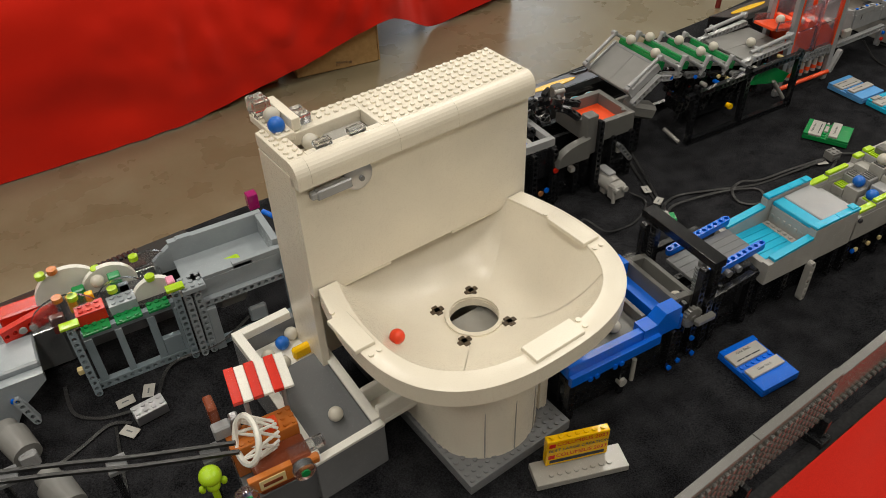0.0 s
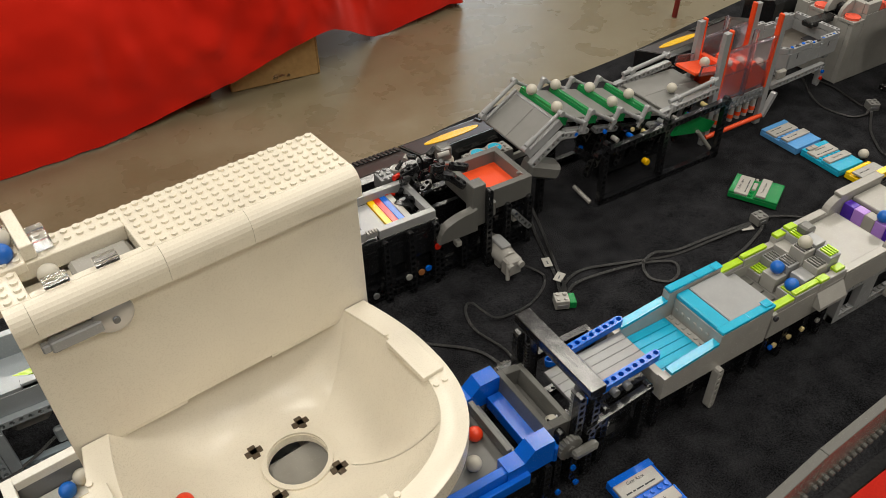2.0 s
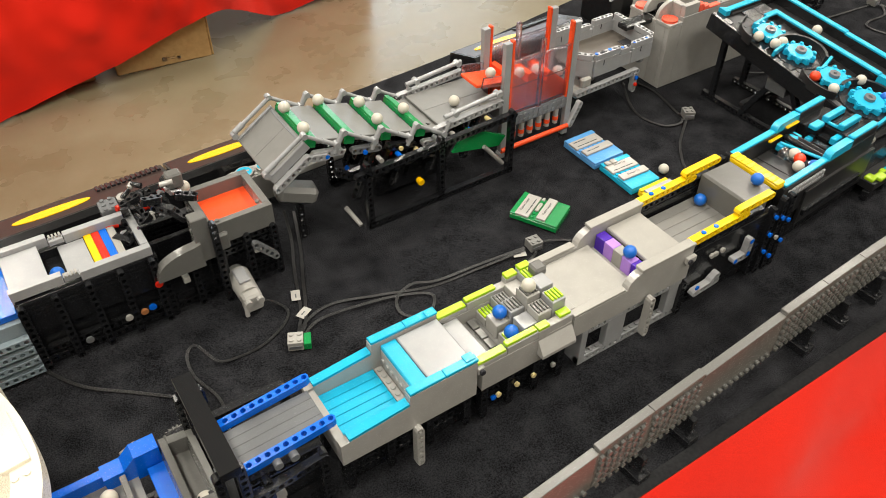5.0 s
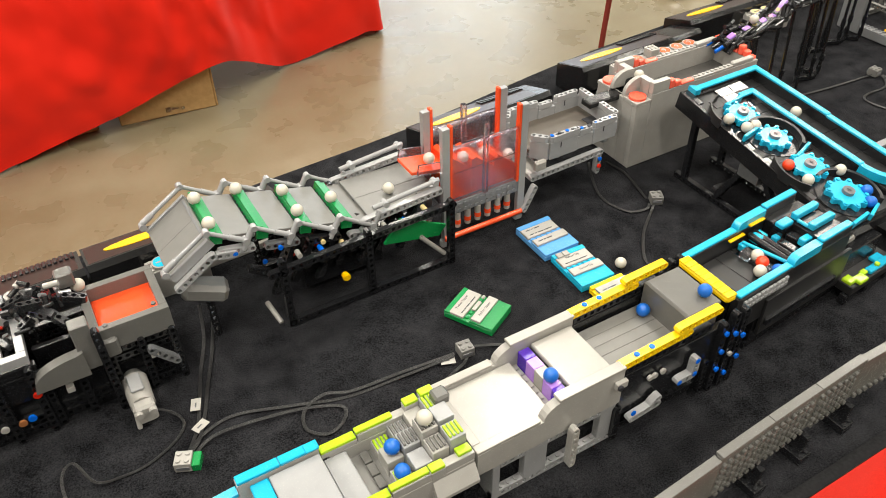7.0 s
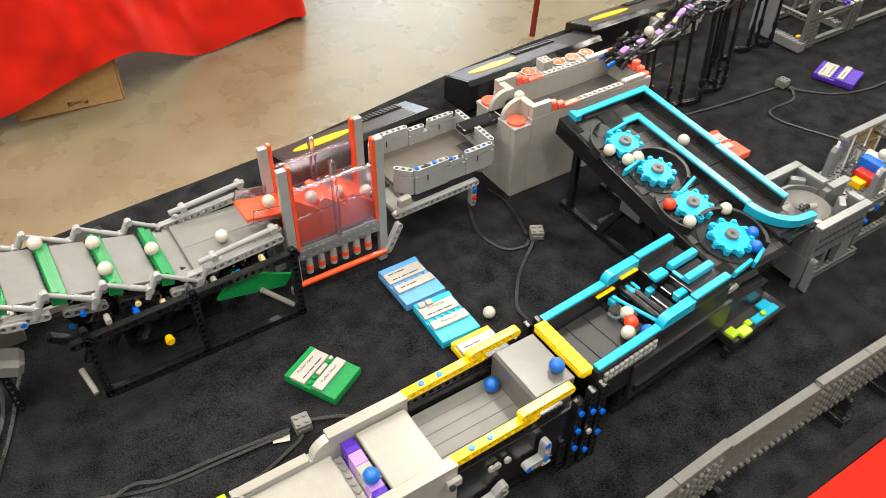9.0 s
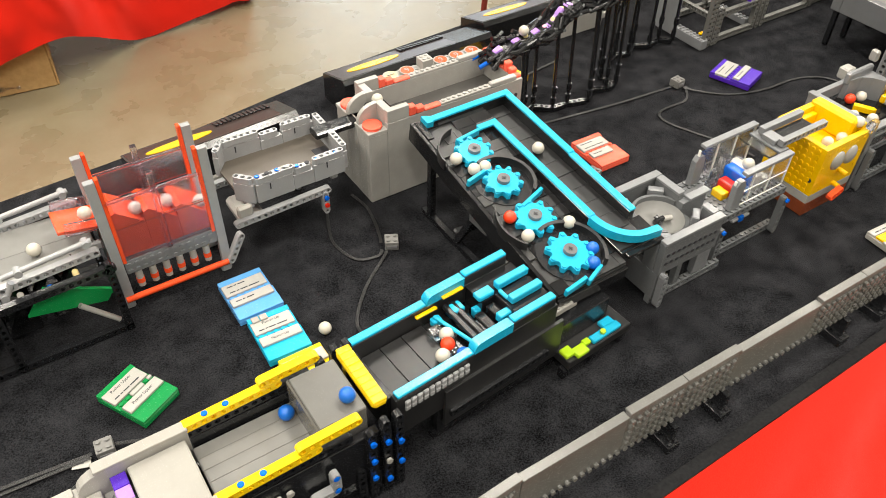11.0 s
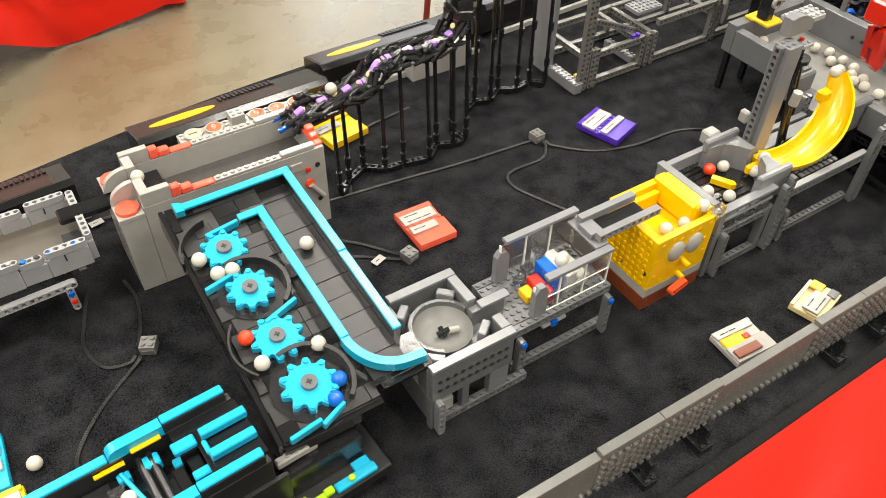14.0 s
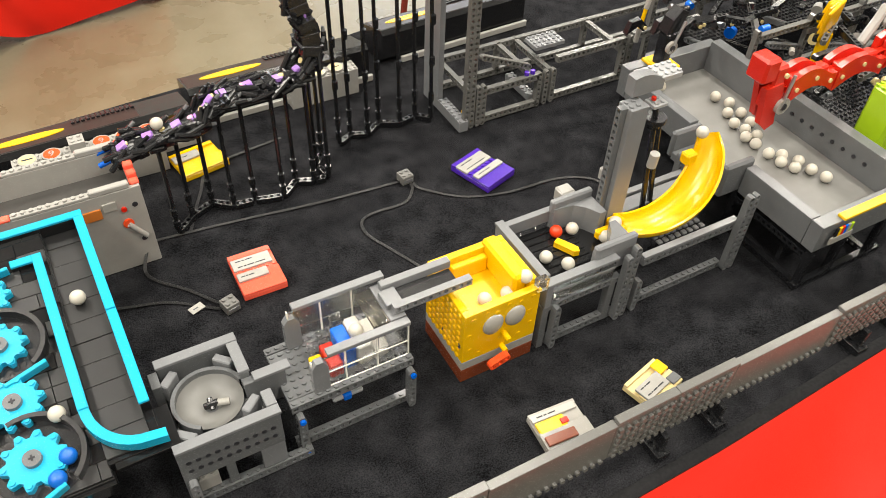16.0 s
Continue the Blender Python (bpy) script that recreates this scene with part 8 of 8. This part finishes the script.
ribbon(C, [(1.64, 0.842, 0.001), (1.679, 0.839, 0.001), (1.752, 0.832, 0), (1.841, 0.819, 0.001), (1.939, 0.812, 0), (1.953, 0.808, 0.004)]); ribbon(C, [(1.961, 0.797, 0.004), (1.958, 0.787, 0.002), (1.939, 0.772, 0), (1.896, 0.771, 0.001), (1.878, 0.764, 0), (1.874, 0.741, 0.001), (1.888, 0.707, 0), (1.905, 0.665, 0.001), (1.915, 0.62, 0.002)]); ribbon(C, [(1.965, 0.797, 0.004), (1.970, 0.784, 0.002), (2.011, 0.749, 0), (2.066, 0.730, 0.001), (2.139, 0.725, 0), (2.18, 0.70, 0.001), (2.19, 0.65, 0.002)])
ribbon(C, [(1.690, 0.709, 0.005), (1.682, 0.720, 0.002), (1.661, 0.751, 0), (1.636, 0.777, 0.001), (1.628, 0.798, 0.002), (1.640, 0.817, 0.02)]); ribbon(C, [(1.688, 0.705, 0.005), (1.680, 0.709, 0.002), (1.639, 0.741, 0), (1.592, 0.754, 0.002), (1.56, 0.76, 0.01)]); ribbon(C, [(1.69, 0.837, 0.001), (1.72, 0.90, 0), (1.75, 0.945, 0.001), (1.85, 0.965, 0)]); ribbon(C, [(1.29, 0.925, 0.001), (1.35, 0.945, 0), (1.42, 0.95, 0.002), (1.49, 0.935, 0.001)])
for x, y, a in ((0.757, 0.675, 30), (1.010, 0.629, -20), (0.636, 0.583, 60), (1.655, 0.715, 20), (1.40, 0.945, 10), (0.765, 0.70, 70)):
    use_frame(pose(x, y, 0.0022, 0, 0, a)); tg = thing("cable_tag", "small white paper tag round a cable", "tag", (0, 0, 0), group="cable tags"); bx("flag", "paper", tg, (0, 0.016, -0.005, 0.005, 0, 0.0008), c=0.0002); bx("bar", "dark", tg, (0.004, 0.010, -0.0008, 0.0008, 0.0008, 0.001), c=0.0001); use_frame()

# ---- the corner past the chute: arcade front, tray, train and hoop cart ----
ar = thing("arcade_front", "light blue-grey arcade front with windows and lime and green trim", "building model", (0.1, 0.74, 0))
for x in (0.050, 0.152):
    beam(ar, (x, 0.733, 0.0), (x, 0.733, 0.098), "sandblue", roll=90, name="post"); bx("lime_cap", "lime", ar, (x - 0.008, x + 0.010, 0.728, 0.738, 0.0985, 0.102))
beam(ar, (0.050, 0.741, 0.005), (0.152, 0.741, 0.005), "sandblue", rnd=False, name="foot_beam", h=0.0094)
for b in ((0.056, 0.064, 0.738, 0.745, 0.010, 0.070), (0.086, 0.093, 0.738, 0.745, 0.010, 0.070), (0.118, 0.126, 0.738, 0.745, 0.010, 0.070), (0.145, 0.150, 0.738, 0.745, 0.010, 0.070), (0.056, 0.150, 0.738, 0.745, 0.0702, 0.079), (0.1262, 0.1448, 0.738, 0.745, 0.010, 0.034)):
    bx("wall", "sandblue", ar, b)
for x0, x1 in ((0.058, 0.085), (0.090, 0.116), (0.122, 0.144)):
    bx("green_plate", "green", ar, (x0, x1, 0.732, 0.746, 0.0792, 0.0825), stud=True)
bx("red_bin", "red", ar, (0.058, 0.086, 0.745, 0.762, 0.0827, 0.097), stud=True); bx("grey_bin", "palegrey", ar, (0.089, 0.116, 0.745, 0.762, 0.0827, 0.094), stud=True)
for x, y, r in ((0.060, 0.800, 0.034), (0.098, 0.790, 0.028), (0.135, 0.752, 0.022)):
    pr("arch", "undimmed_white", ar, [(x + r * math.cos(t), 0.083 + r * math.sin(t)) for t in lin(0, math.pi, 20)], "xz", y, y + 0.006, "white half-round arch")
for x, y, r in ((0.050, 0.758, 0.034), (0.105, 0.765, 0.026), (0.140, 0.80, 0.022)):
    pr("clear_arch", "clear", ar, [(x + r * math.cos(t), 0.083 + r * math.sin(t)) for t in lin(0, math.pi, 20)], "xz", y, y + 0.003)
for x, y, z, mt in ((0.040, 0.80, 0.118, "lime"), (0.052, 0.80, 0.120, "tangerine"), (0.062, 0.758, 0.112, "lime"), (0.049, 0.757, 0.117, "tangerine"), (0.098, 0.762, 0.102, "lime"), (0.090, 0.795, 0.108, "lime"), (0.135, 0.755, 0.106, "lime"), (0.128, 0.80, 0.103, "lime"), (0.115, 0.86, 0.03, "lime")):
    bm = bmesh.new(); cyl(bm, (x, y, z - 0.003), (x, y, z + 0.002), 0.005, 14); part("round_plate", bm, mt, ar)
for b, mt in (((0.055, 0.063, 0.77, 0.778, 0.083, 0.104), "gold"), ((0.072, 0.080, 0.765, 0.772, 0.083, 0.103), "gold"), ((0.062, 0.074, 0.78, 0.79, 0.083, 0.1), "green"), ((0.098, 0.11, 0.775, 0.785, 0.083, 0.106), "green"), ((0.104, 0.114, 0.765, 0.772, 0.083, 0.1), "sandblue"), ((0.034, 0.048, 0.762, 0.77, 0.07, 0.092), "maroon")):
    bx("figure_block", mt, ar, b, c=0.001)
bx("deck", "clear", ar, (0.052, 0.150, 0.746, 0.81, 0.079, 0.0825)); bx("back_wall", "dark", ar, (0.045, 0.15, 0.806, 0.812, 0.0, 0.079)); bx("bracket", "tan", ar, (0.040, 0.046, 0.732, 0.738, 0.034, 0.042), c=0.001)
ball(0.088, 0.778, 0.098)
tb2 = thing("grey_ball_tray", "light blue-grey ball tray with beam sides on legs", "ball tray", (0.21, 0.76, 0))
bx("tray_floor", "palegrey", tb2, (0.165, 0.268, 0.745, 0.80, 0.076, 0.081)); bx("wall", "palegrey", tb2, (0.165, 0.27, 0.7995, 0.807, 0.070, 0.106)); bx("wall", "palegrey", tb2, (0.262, 0.27, 0.7455, 0.799, 0.070, 0.106)); bx("wall", "palegrey", tb2, (0.175, 0.27, 0.738, 0.745, 0.070, 0.092)); bx("wall_step", "palegrey", tb2, (0.215, 0.27, 0.738, 0.745, 0.0922, 0.099))
pr("curve", "palegrey", tb2, [(0.168, 0.738)] + [(0.200 - 0.032 * math.cos(t), 0.745 + 0.016 * math.sin(t)) for t in lin(0.2, 1.5, 8)] + [(0.235, 0.744), (0.235, 0.738)], "xy", 0.0925, 0.096); pr("slope", "palegrey", tb2, [(0.145, 0.088), (0.175, 0.107), (0.19, 0.107), (0.19, 0.07), (0.145, 0.07)], "xz", 0.7996, 0.8065)
bx("stud_plate", "palegrey", tb2, (0.158, 0.182, 0.726, 0.75, 0.090, 0.096), stud=True); beam(tb2, (0.168, 0.735, 0.066), (0.272, 0.735, 0.066), "palegrey", rnd=False, name="side_beam"); beam(tb2, (0.165, 0.735, 0.006), (0.29, 0.735, 0.006), "sandblue", rnd=False, name="foot_beam")
for x in (0.162, 0.172, 0.268, 0.276):
    beam(tb2, (x, 0.731, 0.0), (x, 0.731, 0.086), "palegrey" if x < 0.2 else "sandblue", roll=90, name="leg")
bx("panel", "palegrey", tb2, (0.176, 0.186, 0.728, 0.734, 0.0, 0.06)); bx("motor", "scuffed", tb2, (0.19, 0.225, 0.745, 0.77, 0.036, 0.06), c=0.005); beam(tb2, (0.205, 0.76, 0.085), (0.229, 0.762, 0.085), "lime", name="flipper", label="lime flipper beam"); bx("step", "palegrey", tb2, (0.22, 0.24, 0.738, 0.745, 0.01, 0.03), c=0.002)
bx("pink_brick", "pink", tb2, (0.148, 0.156, 0.738, 0.75, 0.088, 0.104), c=0.001); bx("magenta_brick", "magenta", tb2, (0.262, 0.274, 0.815, 0.827, 0.10, 0.12), c=0.001); rod("blue_pin", "blue", tb2, (0.272, 0.80, 0.106), (0.284, 0.782, 0.102), 0.003)
ot = thing("orange_truck", "orange-red brick truck body with pin holes", "truck model", (0.01, 0.81, 0.0))
beam(ot, (-0.014, 0.790, 0.068), (0.040, 0.804, 0.071), "red", rnd=False, name="side_beam", h=0.016); bx("body", "red", ot, (-0.012, 0.040, 0.806, 0.826, 0.058, 0.080), c=0.002); bx("chassis", "dark", ot, (-0.03, 0.04, 0.795, 0.83, 0.0, 0.057), c=0.003)
for x in (0.006, 0.016):
    pin(ot, x, 0.790, 0.069, "oldlight", r=0.0035)
lg = thing("grey_end_machine", "light-grey panel machine end with a blue pin", "ball machine", (-0.03, 0.76, 0))
bx("deck", "palegrey", lg, (-0.07, 0.012, 0.745, 0.79, 0.052, 0.062), c=0.002); pr("side", "palegrey", lg, [(-0.08, 0.0), (-0.03, 0.0), (-0.018, 0.02), (0.012, 0.045), (0.012, 0.055), (-0.08, 0.055)], "xz", 0.733, 0.744); beam(lg, (-0.010, 0.728, 0.0), (-0.020, 0.732, 0.04), "palegrey", roll=90, name="leg"); pin(lg, -0.022, 0.733, 0.035)
for cx, cy, cz in ((-0.026, 0.685, 0.0), (0.004, 0.588, 0.02)):
    mo3 = thing("grey_motor", "light-grey rounded toy motor on the cloth", "motor", (cx, cy, cz))
    bm = bmesh.new(); cyl(bm, (cx - 0.006, cy + 0.016, cz + 0.022), (cx + 0.004, cy - 0.014, cz + 0.020), 0.0150, 20, 0.0135); part("body", bm, "scuffed", mo3, "", True)
    bm = bmesh.new(); cyl(bm, (cx - 0.010, cy + 0.030, cz + 0.022), (cx - 0.006, cy + 0.016, cz + 0.022), 0.011, 18); part("neck", bm, "scuffed", mo3, "", True); bx("nose", "light", mo3, (cx - 0.004, cx + 0.012, cy - 0.021, cy - 0.012, cz + 0.008, cz + 0.026), c=0.002)
    if cz:
        bx("support", "black", mo3, (cx - 0.01, cx + 0.01, cy - 0.01, cy + 0.02, 0.0, cz + 0.006))
cp = thing("silver_connector", "silver studded connector block with cables", "plug", (0.09, 0.68, 0)); use_frame(pose(0.09, 0.678, 0, 0, 0, 8)); bx("block", "silver", cp, (-0.016, 0.016, -0.009, 0.009, 0.0006, 0.013)); bm = bmesh.new(); studs(bm, -0.016, -0.008, 4, 2, 0.013); part("stud", bm, "silver", cp); use_frame()
for x, y, t in ((0.062, 0.705, 5), (0.060, 0.672, -50), (0.092, 0.70, 70)):
    use_frame(pose(x, y, 0.002, 0, 0, t)); tg = thing("cable_tag", "small white paper tag round a cable", "tag", (0, 0, 0), group="cable tags"); bx("flag", "paper", tg, (0, 0.018, -0.006, 0.006, 0, 0.0008), c=0.0002); bx("bar", "dark", tg, (0.005, 0.012, -0.0008, 0.0008, 0.0008, 0.001), c=0.0001); use_frame()
ribbon(C, [(0.02, 0.76, 0.002), (0.022, 0.72, 0), (0.045, 0.698, 0.001), (0.075, 0.688, 0.004)]); ribbon(C, [(-0.012, 0.655, 0.004), (0.02, 0.672, 0), (0.05, 0.685, 0.001), (0.07, 0.675, 0.002)], 0.004); ribbon(C, [(0.10, 0.69, 0.004), (0.125, 0.73, 0.004), (0.18, 0.728, 0.01), (0.22, 0.74, 0.02)], 0.004); ribbon(C, [(0.055, 0.68, 0), (0.05, 0.63, 0.001), (0.045, 0.58, 0), (0.03, 0.50, 0)], 0.003)
rl = thing("toy_rails", "pair of thin black rails on a low trestle", "rail track", (0.05, 0.56, 0.08))
for o in (0.0, -0.0105):
    bm = bmesh.new(); sweep(bm, smooth_path([(-0.09, 0.622 + o, 0.088), (0.0, 0.588 + o, 0.086), (0.07, 0.556 + o, 0.087), (0.145, 0.524 + o, 0.090)], 8), [(-0.0016, 0), (0.0016, 0), (0.0016, 0.003), (-0.0016, 0.003)]); part("rail", bm, "cable", rl)
for x, y in ((-0.03, 0.592), (0.05, 0.557), (0.12, 0.527)):
    bx("tie", "dark", rl, (x - 0.004, x + 0.012, y - 0.006, y + 0.012, 0.082, 0.0865)); rod("trestle", "black", rl, (x, y, 0), (x, y, 0.083), 0.003)
hc = thing("hoop_cart", "orange and tan brick cart with striped awning and white hoop", "cart model", (0.17, 0.53, 0))
bx("bed", "tangerine", hc, (0.140, 0.200, 0.528, 0.552, 0.040, 0.076), stud=True); bx("bed_front", "brown", hc, (0.150, 0.200, 0.500, 0.5275, 0.040, 0.066), c=0.002); bx("sign_board", "tangerine", hc, (0.142, 0.180, 0.4925, 0.4985, 0.056, 0.074), "orange sign board"); bx("sign_label", "tan", hc, (0.150, 0.173, 0.4915, 0.4925, 0.059, 0.071), c=0.0003); bx("sign_bar", "brown", hc, (0.153, 0.170, 0.4908, 0.4915, 0.063, 0.067), c=0.0002)
for k in range(6):
    bx("awning_strip", "red" if k % 2 == 0 else "undimmed_white", hc, (0.0 + k * 0.0088, 0.0086 + k * 0.0088, -0.038, 0.0, 0.0, 0.0034 if k % 2 else 0.0045), m=pose(0.158, 0.581, 0.1155, 7, 0, -6), label="red and white awning strip" if k == 0 else "")
for x in (0.166, 0.200):
    rod("awning_post", "light", hc, (x, 0.556, 0.07), (x, 0.556, 0.1125), 0.0024)
for k in range(2):
    bm = bmesh.new(); cyl(bm, (0.138 + k * 0.050, 0.494, 0.064), (0.138 + k * 0.050, 0.486, 0.064), 0.0095, 18); w = part("wheel", bm, "clear", hc); bm = bmesh.new(); cyl(bm, (0.138 + k * 0.050, 0.486, 0.064), (0.138 + k * 0.050, 0.4845, 0.064), 0.004, 12); part("hub", bm, "green", w, "green hub")
hoop = Vector((0.154, 0.523, 0.090))
ax = Vector((0.86, 0.10, -0.40)).normalized(); u1 = ax.orthogonal().normalized(); u2 = ax.cross(u1)
bm = bmesh.new(); sweep(bm, [hoop + (u1 * math.cos(t) + u2 * math.sin(t)) * 0.0205 for t in lin(0, 2 * math.pi, 30)], [(0.0028 * math.cos(t), 0.0028 * math.sin(t)) for t in lin(0, 5.24, 6)]); part("hoop_ring", bm, "undimmed_white", hc, "white hoop ring", True)
for k in range(10):
    t0 = 2 * math.pi * k / 10
    for s in (0.5, -0.5):
        rod("net_strand", "undimmed_white", hc, hoop + (u1 * math.cos(t0) + u2 * math.sin(t0)) * 0.0205, hoop + ax * 0.024 + (u1 * math.cos(t0 + s) + u2 * math.sin(t0 + s)) * 0.012, 0.0015, n=6)
for b, mt in (((0.182, 0.215, 0.505, 0.516, 0.060, 0.068), "clear"), ((0.185, 0.205, 0.495, 0.503, 0.056, 0.064), "tangerine"), ((0.132, 0.148, 0.545, 0.556, 0.076, 0.09), "light"), ((0.134, 0.142, 0.556, 0.575, 0.08, 0.105), "brown"), ((0.148, 0.156, 0.548, 0.556, 0.076, 0.094), "silver"), ((0.172, 0.184, 0.53, 0.54, 0.076, 0.088), "orange")):
    bx("fitting", mt, hc, b, c=0.0015)
for k, (x, y) in enumerate(((0.100, 0.492), (0.112, 0.488), (0.124, 0.484))):
    bx("step", "tangerine", hc, (x, x + 0.012, y - 0.016, y, 0.0, 0.040 + 0.008 * k), c=0.001)
bx("step_base", "brown", hc, (0.112, 0.16, 0.455, 0.478, 0.0, 0.04), c=0.001); bx("blue_block", "blue", hc, (0.126, 0.152, 0.462, 0.474, 0.0402, 0.049), c=0.001); bx("frame", "dark", hc, (0.14, 0.205, 0.50, 0.55, 0.0, 0.0398))
fg = thing("lime_figure", "plain lime-green toy figure on the steps", "toy figure", (0.122, 0.488, 0.05))
bm = bmesh.new(); sph(bm, (0.117, 0.508, 0.086), 0.0095, 16, 10, 0.85); sph(bm, (0.117, 0.508, 0.074), 0.0065, 12, 8); sph(bm, (0.108, 0.506, 0.076), 0.0030, 8, 6, 1.5); sph(bm, (0.126, 0.506, 0.076), 0.0030, 8, 6, 1.5); part("body", bm, "lime", fg, "", True)
rod("post", "lime", fg, (0.117, 0.508, 0.04), (0.117, 0.508, 0.072), 0.003)
plaque(0.268, 0.388, -14, "red", 0.05, 0.06, "red brick plaque with a white label", (("", -0.03, -0.012, 0.9),))
